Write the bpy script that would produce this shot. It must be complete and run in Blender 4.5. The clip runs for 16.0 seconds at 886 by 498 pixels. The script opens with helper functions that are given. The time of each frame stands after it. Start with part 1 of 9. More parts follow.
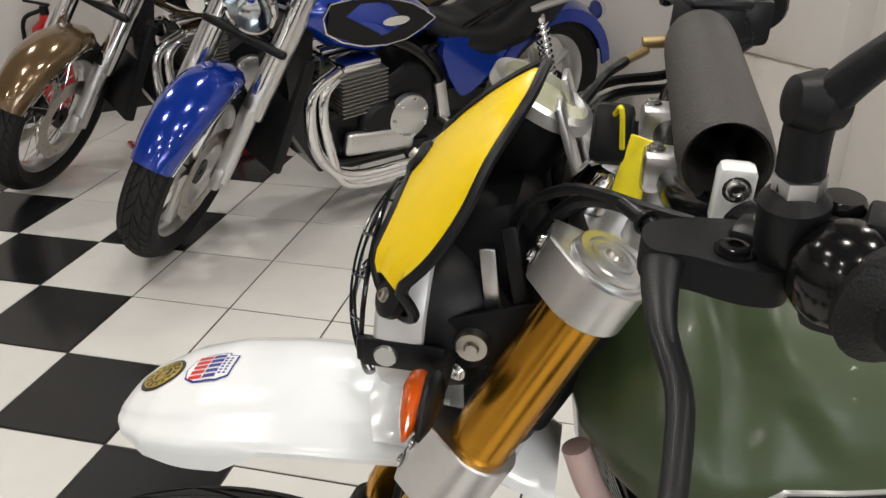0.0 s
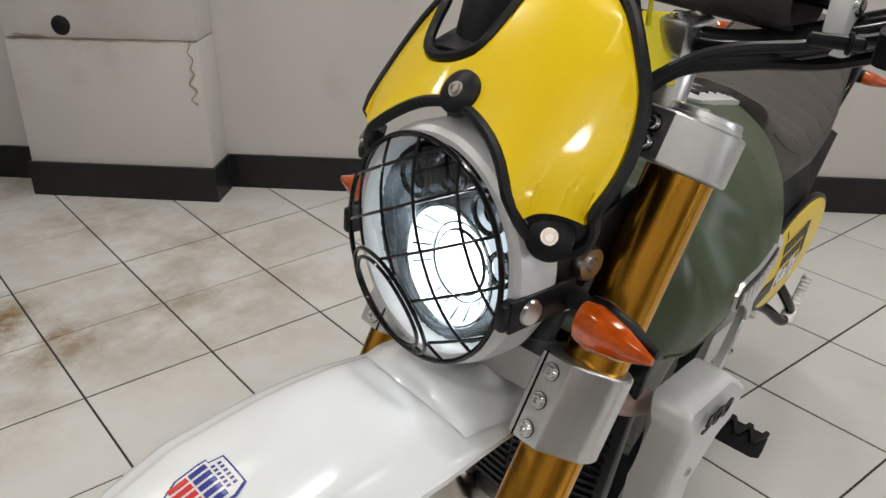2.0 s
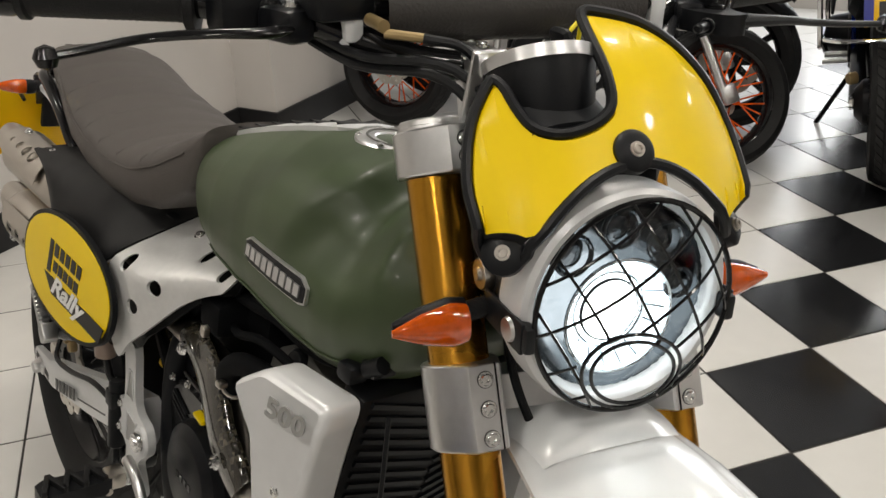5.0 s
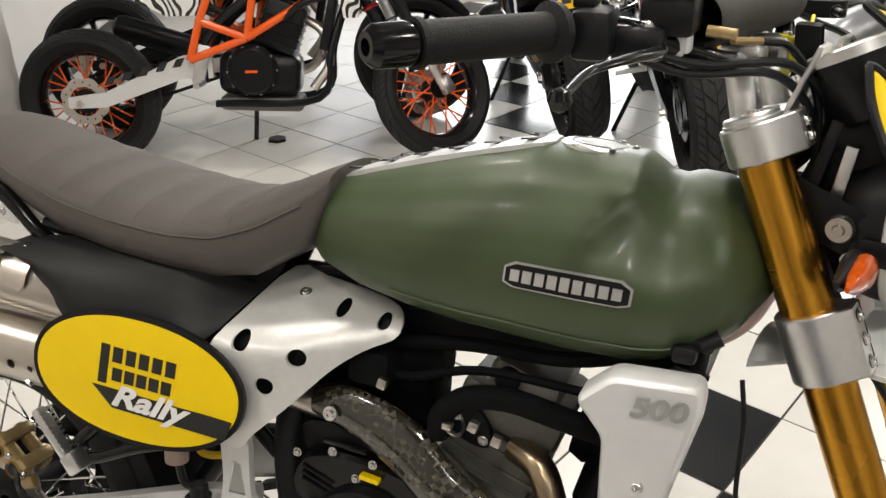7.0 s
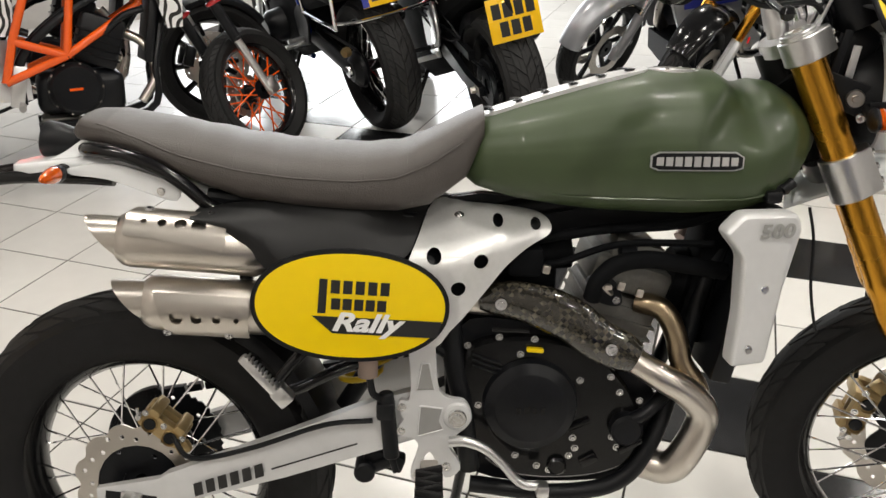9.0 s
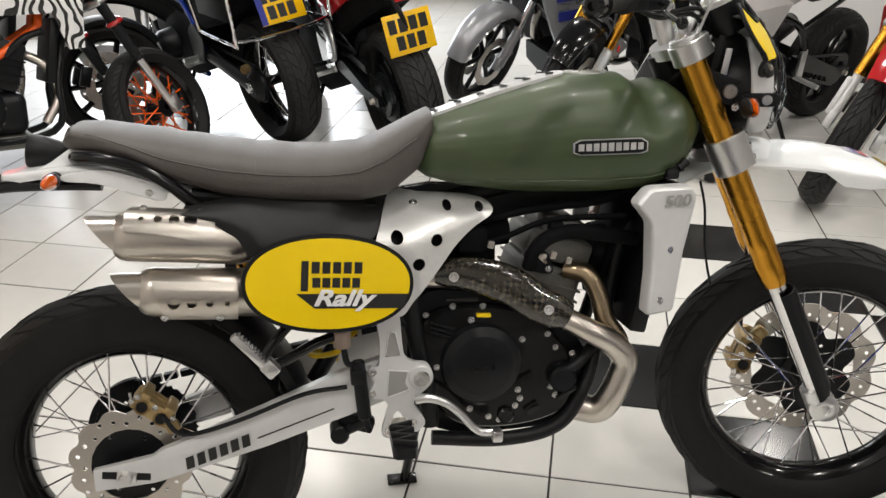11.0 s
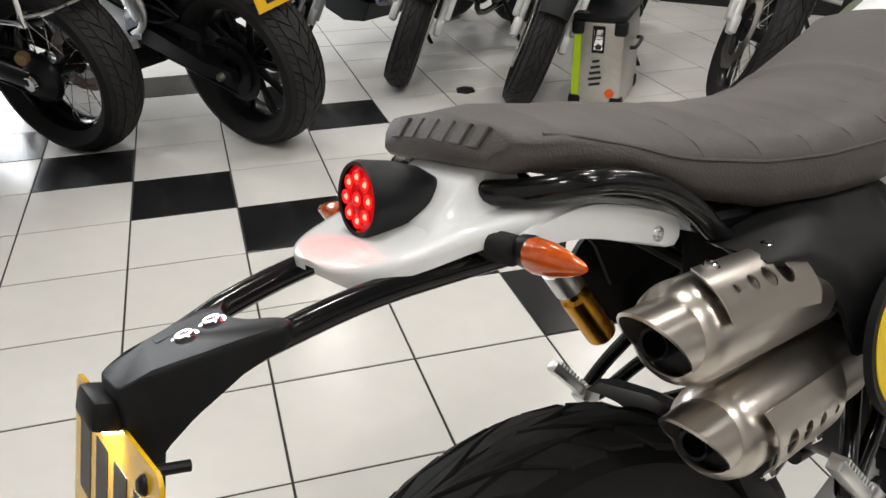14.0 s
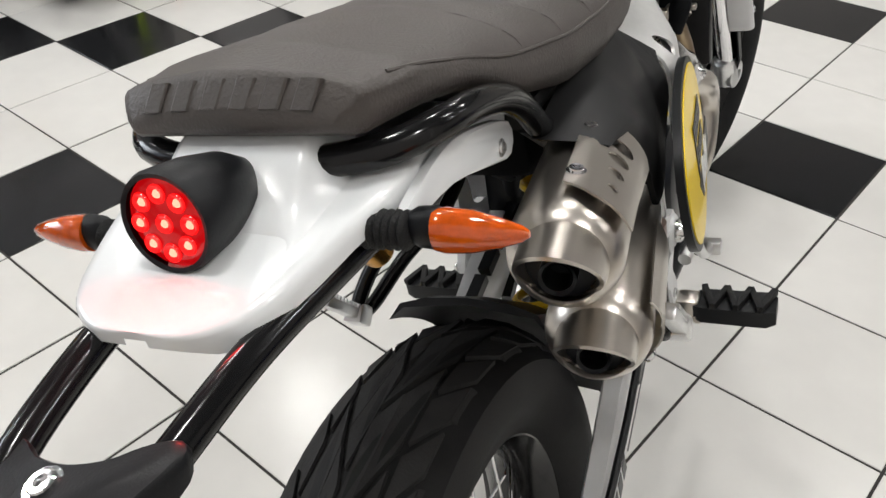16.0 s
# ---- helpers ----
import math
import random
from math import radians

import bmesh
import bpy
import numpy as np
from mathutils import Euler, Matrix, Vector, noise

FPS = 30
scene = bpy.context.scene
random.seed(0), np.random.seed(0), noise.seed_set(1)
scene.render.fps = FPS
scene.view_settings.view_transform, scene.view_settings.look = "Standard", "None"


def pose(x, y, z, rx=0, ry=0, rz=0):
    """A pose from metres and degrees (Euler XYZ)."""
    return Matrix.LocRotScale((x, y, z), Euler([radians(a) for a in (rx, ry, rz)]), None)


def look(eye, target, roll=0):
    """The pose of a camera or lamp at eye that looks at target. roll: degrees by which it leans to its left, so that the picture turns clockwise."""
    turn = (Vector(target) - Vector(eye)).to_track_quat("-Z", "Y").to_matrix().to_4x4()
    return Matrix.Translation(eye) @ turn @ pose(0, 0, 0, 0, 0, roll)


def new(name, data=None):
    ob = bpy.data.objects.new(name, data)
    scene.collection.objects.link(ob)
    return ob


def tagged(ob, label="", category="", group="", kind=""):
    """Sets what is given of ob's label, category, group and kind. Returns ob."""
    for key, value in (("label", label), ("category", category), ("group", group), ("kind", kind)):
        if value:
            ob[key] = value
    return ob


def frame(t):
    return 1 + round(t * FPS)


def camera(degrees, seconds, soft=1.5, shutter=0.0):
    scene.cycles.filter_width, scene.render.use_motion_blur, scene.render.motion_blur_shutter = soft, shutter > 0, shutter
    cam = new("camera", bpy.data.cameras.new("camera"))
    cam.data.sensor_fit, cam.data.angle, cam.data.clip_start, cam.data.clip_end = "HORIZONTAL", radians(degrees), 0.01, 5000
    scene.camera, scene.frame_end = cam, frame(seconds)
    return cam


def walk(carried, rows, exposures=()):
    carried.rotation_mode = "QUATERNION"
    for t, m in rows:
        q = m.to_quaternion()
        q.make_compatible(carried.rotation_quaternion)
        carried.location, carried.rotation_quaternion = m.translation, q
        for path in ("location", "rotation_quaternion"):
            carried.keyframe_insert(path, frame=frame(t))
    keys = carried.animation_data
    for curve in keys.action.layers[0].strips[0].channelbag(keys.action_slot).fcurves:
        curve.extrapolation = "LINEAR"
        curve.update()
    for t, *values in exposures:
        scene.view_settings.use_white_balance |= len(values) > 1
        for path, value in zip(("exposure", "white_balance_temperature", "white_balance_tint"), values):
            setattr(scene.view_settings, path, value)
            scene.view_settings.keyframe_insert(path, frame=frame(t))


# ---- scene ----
cam = camera(55.0, 16.0, shutter=0.0)
PATH = [
    (0, (0.579, 0.866, 1.307), (0.394, -0.919, 0.426), -0.1),
    (0.5, (0.712, 0.791, 1.275), (0.14, -0.907, 0.386), -0.0),
    (1, (0.887, 0.783, 1.266), (-0.108, -0.709, 0.381), 0.4),
    (1.5, (0.983, 0.688, 1.263), (-0.345, -0.518, 0.378), 0.2),
    (2, (1.025, 0.52, 1.235), (-0.49, -0.44, 0.35), -0.1),
    (2.5, (1.111, 0.409, 1.245), (-0.557, -0.252, 0.361), -0.3),
    (3, (1.153, 0.283, 1.256), (-0.62, 0.01, 0.371), -0.4),
    (3.2, (1.135, 0.226, 1.257), (-0.653, 0.095, 0.371), -0.5),
    (5.3, (0.84, -0.312, 1.299), (-0.462, 0.899, 0.383), -1.3),
    (5.5, (0.787, -0.355, 1.304), (-0.446, 0.92, 0.381), -1.3),
    (6, (0.673, -0.52, 1.325), (-0.383, 0.911, 0.41), -1.0),
    (6.5, (0.537, -0.63, 1.334), (-0.33, 0.921, 0.415), -0.9),
    (7, (0.37, -0.686, 1.322), (-0.298, 0.968, 0.418), -0.7),
    (7.5, (0.231, -0.783, 1.319), (-0.204, 0.942, 0.405), -0.4),
    (8, (0.104, -0.97, 1.33), (-0.142, 0.807, 0.445), -0.0),
    (8.5, (-0.058, -1.074, 1.341), (-0.151, 0.716, 0.454), 0.0),
    (9, (-0.194, -1.118, 1.334), (-0.179, 0.675, 0.448), -0.1),
    (11.3, (-0.386, -1.33, 1.376), (-0.076, 0.453, 0.523), 0.6),
    (11.5, (-0.423, -1.265, 1.375), (-0.125, 0.516, 0.513), 0.4),
    (12, (-0.567, -1.135, 1.357), (-0.246, 0.641, 0.497), 0.4),
    (12.5, (-0.784, -0.999, 1.348), (-0.415, 0.77, 0.49), 0.4),
    (13, (-0.943, -0.762, 1.274), (-0.449, 0.976, 0.417), 0.0),
    (13.5, (-1.042, -0.48, 1.204), (-0.316, 1.173, 0.342), -0.1),
    (14, (-1.126, -0.305, 1.147), (-0.095, 1.138, 0.223), -0.5),
    (14.5, (-1.233, -0.186, 1.104), (0.084, 0.902, 0.064), -0.5),
    (14.8, (-1.298, -0.142, 1.094), (0.089, 0.783, -0.012), -0.5),
    (15, (-1.314, -0.131, 1.093), (0.088, 0.724, -0.049), -0.5),
    (15.5, (-1.258, -0.1, 1.125), (0.172, 0.636, -0.064), -0.9),
    (16, (-1.118, -0.059, 1.145), (0.349, 0.545, -0.073), -0.6),
]
walk(cam, [(t, look(eye, target, roll)) for t, eye, target, roll in PATH],
     exposures=((0.0, 0.22, 6700, 10), (0.5, 0.25, 6750, 10), (1.0, 0.1, 6750, 10), (1.5, 0.15, 6650, 10), (2.0, -0.12, 6550, 10), (3.2, -0.15, 6250, 10), (5.3, 0.15, 6900, 10), (6.0, 0.42, 6900, 10), (8.5, 0.5, 6850, 10),
                (9.2, 0.45, 6750, 10), (11.3, 0.38, 6650, 10), (12.0, 0.3, 6650, 10), (12.5, 0.15, 6600, 10), (13.5, 0.2, 6550, 10), (14.5, 0.36, 6550, 10), (15.5, 0.42, 6550, 10), (16.0, 0.4, 6350, 10)))

# ---- world and lights ----
world = bpy.data.worlds.new("showroom_world")
scene.world = world
world.use_nodes = True
world.node_tree.nodes["Background"].inputs[0].default_value = (0.80, 0.86, 1.0, 1)
world.node_tree.nodes["Background"].inputs[1].default_value = 1.0

CEIL = 2.75
DOWNLIGHTS = [(-1.2, -0.9), (0.35, -1.0), (1.9, -1.0), (-0.7, 0.6), (0.45, 0.35), (2.0, 0.5),
              (-1.3, 2.1), (0.25, 1.9), (1.8, 2.0), (-0.4, 3.6), (1.5, 4.9), (3.4, 1.2), (0.6, -2.6), (2.2, -2.6), (-2.0, 3.9), (2.9, 3.3)]


def area_lamp(name, m, power, size, size_y=0.0, color=(1, 0.97, 0.92), spread=180):
    data = bpy.data.lights.new(name, "AREA")
    data.energy, data.color, data.size, data.spread = power, color, size, radians(spread)
    data.shape = "DISK"
    if size_y:
        data.shape, data.size_y = "RECTANGLE", size_y
    ob = new(name, data)
    ob.matrix_world = m
    return tagged(ob, kind="structure")


for lx, ly in DOWNLIGHTS:
    area_lamp("ceiling_lamp", pose(lx, ly, CEIL - 0.035), 8.0, 0.20)
# daylight through the shop window
area_lamp("window_light", look((-1.04, 6.27, 1.45), (1.135, 1.77, 0.75)), 92, 2.8, 2.0, (0.93, 0.97, 1.0))

# ---- materials ----
MATS = {}


def mat(name, color, rough=0.5, metal=0.0, var=0.08, scale=40.0, bump=0.0, bump_scale=300.0, coat=0.0, rough_var=0.12, emit=None, strength=0.0, aniso=0.0, random=0.0, stain=None, spec=0.5):
    """Principled material with two scales of variation in colour, roughness and relief."""
    if name in MATS:
        return MATS[name]
    m = bpy.data.materials.new(name)
    m.use_nodes = True
    nt = m.node_tree
    b = nt.nodes["Principled BSDF"]
    b.inputs["Metallic"].default_value = metal
    b.inputs["Specular IOR Level"].default_value = spec
    b.inputs["Coat Weight"].default_value = coat
    b.inputs["Coat Roughness"].default_value = 0.06
    b.inputs["Anisotropic"].default_value = aniso
    co = nt.nodes.new("ShaderNodeTexCoord")
    big = nt.nodes.new("ShaderNodeTexNoise")
    big.inputs["Scale"].default_value, big.inputs["Detail"].default_value = scale / 8, 4
    fine = nt.nodes.new("ShaderNodeTexNoise")
    fine.inputs["Scale"].default_value, fine.inputs["Detail"].default_value = scale, 6
    for n in (big, fine):
        nt.links.new(co.outputs["Object"], n.inputs["Vector"])
    add = nt.nodes.new("ShaderNodeMath")
    add.operation = "ADD"
    nt.links.new(big.outputs["Fac"], add.inputs[0])
    nt.links.new(fine.outputs["Fac"], add.inputs[1])
    ramp = nt.nodes.new("ShaderNodeMapRange")
    ramp.inputs["From Min"].default_value, ramp.inputs["From Max"].default_value = 0.6, 1.4
    ramp.inputs["To Min"].default_value, ramp.inputs["To Max"].default_value = 1 - var, 1 + var
    nt.links.new(add.outputs[0], ramp.inputs["Value"])
    mul = nt.nodes.new("ShaderNodeVectorMath")
    mul.operation = "SCALE"
    mul.inputs[0].default_value = color
    nt.links.new(ramp.outputs[0], mul.inputs["Scale"])
    src = mul.outputs[0]
    if random:
        info = nt.nodes.new("ShaderNodeObjectInfo")
        r2 = nt.nodes.new("ShaderNodeMapRange")
        r2.inputs["To Min"].default_value, r2.inputs["To Max"].default_value = 1 - random, 1.0
        nt.links.new(info.outputs["Random"], r2.inputs["Value"])
        m2 = nt.nodes.new("ShaderNodeVectorMath")
        m2.operation = "SCALE"
        nt.links.new(src, m2.inputs[0])
        nt.links.new(r2.outputs[0], m2.inputs["Scale"])
        src = m2.outputs[0]
    if stain:
        # brown water stains with their own ragged outline, in world space
        col, spots = stain
        geo = nt.nodes.new("ShaderNodeNewGeometry")
        nz = nt.nodes.new("ShaderNodeTexNoise")
        nz.inputs["Scale"].default_value, nz.inputs["Detail"].default_value, nz.inputs["Roughness"].default_value = 5.0, 9, 0.7
        nt.links.new(geo.outputs["Position"], nz.inputs["Vector"])
        total = None
        for sx, sy, sz, rad, amount in spots:
            d = nt.nodes.new("ShaderNodeVectorMath")
            d.operation = "DISTANCE"
            d.inputs[1].default_value = (sx, sy, sz)
            nt.links.new(geo.outputs["Position"], d.inputs[0])
            mr = nt.nodes.new("ShaderNodeMapRange")
            mr.inputs["From Min"].default_value, mr.inputs["From Max"].default_value = rad, 0.0
            mr.inputs["To Min"].default_value, mr.inputs["To Max"].default_value = 0.0, amount
            nt.links.new(d.outputs["Value"], mr.inputs["Value"])
            if total is None:
                total = mr.outputs[0]
            else:
                s = nt.nodes.new("ShaderNodeMath")
                s.operation = "MAXIMUM"
                nt.links.new(total, s.inputs[0])
                nt.links.new(mr.outputs[0], s.inputs[1])
                total = s.outputs[0]
        k = nt.nodes.new("ShaderNodeMapRange")
        k.inputs["From Min"].default_value, k.inputs["From Max"].default_value = 0.38, 0.62
        nt.links.new(nz.outputs["Fac"], k.inputs["Value"])
        f = nt.nodes.new("ShaderNodeMath")
        f.operation = "MULTIPLY"
        nt.links.new(total, f.inputs[0])
        nt.links.new(k.outputs[0], f.inputs[1])
        mx = nt.nodes.new("ShaderNodeMix")
        mx.data_type = "RGBA"
        nt.links.new(f.outputs[0], mx.inputs[0])
        nt.links.new(src, mx.inputs[6])
        mx.inputs[7].default_value = (*col, 1)
        src = mx.outputs[2]
    nt.links.new(src, b.inputs["Base Color"])
    rr = nt.nodes.new("ShaderNodeMapRange")
    rr.inputs["From Min"].default_value, rr.inputs["From Max"].default_value = 0.3, 0.7
    rr.inputs["To Min"].default_value, rr.inputs["To Max"].default_value = max(0.02, rough * (1 - rough_var)), min(1, rough * (1 + rough_var))
    nt.links.new(big.outputs["Fac"], rr.inputs["Value"])
    nt.links.new(rr.outputs[0], b.inputs["Roughness"])
    if bump:
        bn = nt.nodes.new("ShaderNodeTexNoise")
        bn.inputs["Scale"].default_value, bn.inputs["Detail"].default_value = bump_scale, 3
        nt.links.new(co.outputs["Object"], bn.inputs["Vector"])
        bp = nt.nodes.new("ShaderNodeBump")
        bp.inputs["Strength"].default_value, bp.inputs["Distance"].default_value = bump, 0.002
        nt.links.new(bn.outputs["Fac"], bp.inputs["Height"])
        nt.links.new(bp.outputs[0], b.inputs["Normal"])
    if emit:
        b.inputs["Emission Color"].default_value = (*emit, 1)
        b.inputs["Emission Strength"].default_value = strength
    MATS[name] = m
    return m


def glass(name, color=(1, 1, 1), rough=0.0, alpha_mix=0.85):
    """Thin clear cover: mostly see-through with a real glossy coat."""
    if name in MATS:
        return MATS[name]
    m = bpy.data.materials.new(name)
    m.use_nodes = True
    nt = m.node_tree
    nt.nodes.remove(nt.nodes["Principled BSDF"])
    tr, gl, mix = nt.nodes.new("ShaderNodeBsdfTransparent"), nt.nodes.new("ShaderNodeBsdfGlossy"), nt.nodes.new("ShaderNodeMixShader")
    fr = nt.nodes.new("ShaderNodeFresnel")
    fr.inputs[0].default_value = 1.5
    tr.inputs[0].default_value = (*color, 1)
    gl.inputs["Roughness"].default_value = rough
    nt.links.new(fr.outputs[0], mix.inputs[0])
    nt.links.new(tr.outputs[0], mix.inputs[1])
    nt.links.new(gl.outputs[0], mix.inputs[2])
    nt.links.new(mix.outputs[0], nt.nodes["Material Output"].inputs[0])
    MATS[name] = m
    return m


WHITE_TILE = mat("white_floor_tile", (0.76, 0.75, 0.72), 0.225, var=0.035, scale=14, random=0.06, rough_var=0.16,
                 stain=((0.27, 0.17, 0.065), [(0.06, -1.62, 0, 0.32, 1.7), (-0.05, -1.42, 0, 0.34, 1.0), (0.22, -1.34, 0, 0.40, 0.6), (-0.38, -1.28, 0, 0.60, 0.62), (-0.68, -1.52, 0, 0.62, 0.55), (-0.62, -1.98, 0, 0.55, 0.6), (-0.66, -1.15, 0, 0.45, 0.45), (-0.68, -2.5, 0, 0.35, 0.6)]))
BLACK_TILE = mat("black_floor_tile", (0.014, 0.0145, 0.016), 0.2, spec=0.4, var=0.3, scale=20, random=0.2, rough_var=0.4)
GROUT = mat("dark_grout", (0.035, 0.032, 0.03), 0.9, var=0.3, scale=60)
WALL = mat("white_wall_paint", (0.57, 0.545, 0.52), 0.7, var=0.035, scale=6, bump=0.15, bump_scale=120,
           stain=((0.30, 0.20, 0.11), [(-0.80, -2.06, 0.60, 0.26, 0.4), (-0.62, -2.4, 0.42, 0.16, 0.3), (-1.35, -1.42, 0.42, 0.1, 0.35)]))
SKIRT = mat("black_baseboard_tile", (0.016, 0.016, 0.017), 0.35, spec=0.3, var=0.3, scale=20)
CEILING = mat("ceiling_paint", (0.16, 0.16, 0.16), 0.8, var=0.03, scale=5)
GREEN = mat("matte_green_paint", (0.043, 0.065, 0.026), 0.42, var=0.05, scale=30, bump=0.04, bump_scale=900, coat=0.07)
YELLOW = mat("yellow_plastic", (0.86, 0.61, 0.002), 0.36, var=0.03, scale=30, coat=0.3, spec=0.3)
WHITE_P = mat("white_plastic", (0.80, 0.82, 0.83), 0.2, var=0.03, scale=20, coat=0.3)
BLACK_P = mat("black_plastic", (0.0062, 0.0068, 0.0082), 0.40, spec=0.25, var=0.25, scale=80, bump=0.1, bump_scale=700)
BLACK_G = mat("black_gloss_paint", (0.005, 0.005, 0.0055), 0.16, var=0.2, scale=60, coat=0.12, spec=0.3)
BLACK_M = mat("black_engine_metal", (0.0068, 0.0075, 0.0092), 0.32, 0.1, spec=0.25, var=0.3, scale=70, bump=0.08)
# blacker than the other blacks: shade deep between the parts, put into the colour
BLACK_D = mat("shaded_dull_black", (0.0036, 0.004, 0.0048), 0.7, spec=0.1, var=0.3, scale=60)
RUBBER = mat("tyre_rubber", (0.011, 0.011, 0.0115), 0.62, spec=0.22, var=0.3, scale=50, bump=0.15, bump_scale=500)
TREAD = mat("worn_tread_rubber", (0.022, 0.022, 0.0225), 0.66, spec=0.25, var=0.25, scale=60, bump=0.2, bump_scale=420)
RUBBER2 = mat("black_grip_rubber", (0.010, 0.010, 0.0105), 0.5, spec=0.25, var=0.2, scale=90, bump=0.5, bump_scale=600)
SEAT = mat("grey_seat_leather", (0.070, 0.061, 0.056), 0.5, var=0.09, scale=40, bump=0.35, bump_scale=420)
GOLD = mat("gold_anodised", (0.62, 0.30, 0.035), 0.24, 1.0, var=0.05, scale=60, rough_var=0.3)
ALU = mat("brushed_aluminium", (0.72, 0.72, 0.72), 0.32, 1.0, var=0.05, scale=120, aniso=0.3)
BOLT = mat("zinc_plated_bolt", (0.78, 0.78, 0.77), 0.22, 1.0, var=0.1, scale=200)
SILVER = mat("silver_satin_paint", (0.66, 0.665, 0.67), 0.34, 0.2, var=0.04, scale=60)
STEEL = mat("brushed_stainless", (0.58, 0.54, 0.49), 0.29, 1.0, var=0.05, scale=30, rough_var=0.08)
CHROME = mat("chrome", (0.82, 0.82, 0.83), 0.06, 1.0, var=0.03, scale=30)
TITAN = mat("heated_steel_pipe", (0.42, 0.33, 0.22), 0.28, 1.0, var=0.2, scale=30)
BRASS = mat("gold_caliper_paint", (0.40, 0.29, 0.14), 0.33, 0.6, var=0.14, scale=60)
ENGINE = mat("grey_cast_engine", (0.15, 0.147, 0.135), 0.5, 0.6, var=0.15, scale=120, bump=0.3, bump_scale=500)
ORANGE_L = mat("amber_lens", (0.58, 0.085, 0.003), 0.06, var=0.35, scale=120, coat=0.8, bump=0.10, bump_scale=200)
# red plastic with emission of its own, on unlit reflectors as well as tail lamps
RED_L = mat("glowing_red_lens", (0.16, 0.001, 0.002), 0.1, coat=0.3, spec=0.3, emit=(1, 0.003, 0.006), strength=0.30)
RED_LED = mat("lit_red_led", (0.9, 0.05, 0.03), 0.3, emit=(1, 0.055, 0.035), strength=9)

REFLECT = mat("headlamp_reflector", (0.68, 0.73, 0.76), 0.12, 1.0, var=0.1, scale=60)
PLATE_Y = mat("yellow_number_plate", (0.85, 0.50, 0.006), 0.25, var=0.04, scale=30, coat=0.4)
PLATE_K = mat("black_plate_mark", (0.012, 0.012, 0.012), 0.4)
PLATE_LED = mat("lit_plate_lamp", (1, 0.9, 0.6), 0.3, emit=(1, 0.86, 0.6), strength=130)
LIGHT_ON = mat("lit_ceiling_lamp", (1, 1, 1), 0.5, emit=(1, 0.97, 0.92), strength=14)
LENS = glass("clear_lamp_cover")
DECAL_W = mat("white_decal", (0.8, 0.8, 0.8), 0.3)
DECAL_R = mat("red_decal", (0.6, 0.02, 0.02), 0.3)
DECAL_B = mat("blue_decal", (0.02, 0.03, 0.25), 0.3)
DECAL_G = mat("gold_decal", (0.35, 0.26, 0.06), 0.35)
BADGE = mat("silver_badge_mark", (0.66, 0.66, 0.66), 0.3, 0.8)
BLUE = mat("blue_metallic_paint", (0.001, 0.032, 0.32), 0.14, 0.3, var=0.1, scale=60, coat=0.9)
BRONZE = mat("bronze_metallic_paint", (0.17, 0.11, 0.055), 0.16, 0.5, var=0.1, scale=60, coat=0.8)
ORANGE = mat("orange_frame_paint", (0.83, 0.11, 0.008), 0.25, var=0.06, scale=40, coat=0.3)
RED = mat("red_gloss_paint", (0.42, 0.012, 0.015), 0.16, var=0.08, scale=40, coat=0.7)
BLUE_D = mat("dark_blue_paint", (0.008, 0.04, 0.16), 0.2, 0.2, var=0.1, scale=40, coat=0.6)
HIVIS = mat("fluorescent_yellow_strip", (0.55, 0.80, 0.01), 0.4)
SPRING_Y = mat("yellow_spring_paint", (0.72, 0.48, 0.01), 0.3)
PINK = mat("pale_pink_clutch_cloth", (0.62, 0.45, 0.42), 0.5)


def weave_mat():
    """Carbon-fibre twill: small dark squares, every other one paler to paint in the sheen."""
    m = mat("carbon_weave", (0.03, 0.029, 0.027), 0.16, coat=1.0)
    nt = m.node_tree
    b = nt.nodes["Principled BSDF"]
    co = nt.nodes.new("ShaderNodeTexCoord")
    mp = nt.nodes.new("ShaderNodeMapping")
    mp.inputs["Rotation"].default_value = (0, radians(40), 0)
    nt.links.new(co.outputs["Object"], mp.inputs[0])
    ch = nt.nodes.new("ShaderNodeTexChecker")
    ch.inputs["Scale"].default_value = 125
    ch.inputs["Color1"].default_value, ch.inputs["Color2"].default_value = (0.006, 0.0055, 0.005, 1), (0.10, 0.088, 0.066, 1)
    nt.links.new(mp.outputs[0], ch.inputs["Vector"])
    # broad highlights put into the colour: pale cells show only in noise patches
    nz = nt.nodes.new("ShaderNodeTexNoise")
    nz.inputs["Scale"].default_value, nz.inputs["Detail"].default_value, nz.inputs["Distortion"].default_value = 38, 5, 1.2
    nt.links.new(co.outputs["Object"], nz.inputs["Vector"])
    mr = nt.nodes.new("ShaderNodeMapRange")
    mr.inputs["From Min"].default_value, mr.inputs["From Max"].default_value = 0.44, 0.64
    nt.links.new(nz.outputs["Fac"], mr.inputs["Value"])
    mx = nt.nodes.new("ShaderNodeMix")
    mx.data_type = "RGBA"
    mx.inputs[6].default_value = (0.020, 0.0175, 0.012, 1)
    nt.links.new(mr.outputs[0], mx.inputs[0])
    nt.links.new(ch.outputs["Color"], mx.inputs[7])
    nt.links.new(mx.outputs[2], b.inputs["Base Color"])
    bp = nt.nodes.new("ShaderNodeBump")
    bp.inputs["Strength"].default_value, bp.inputs["Distance"].default_value = 0.35, 0.003
    nt.links.new(nz.outputs["Fac"], bp.inputs["Height"])
    nt.links.new(bp.outputs[0], b.inputs["Normal"])
    return m


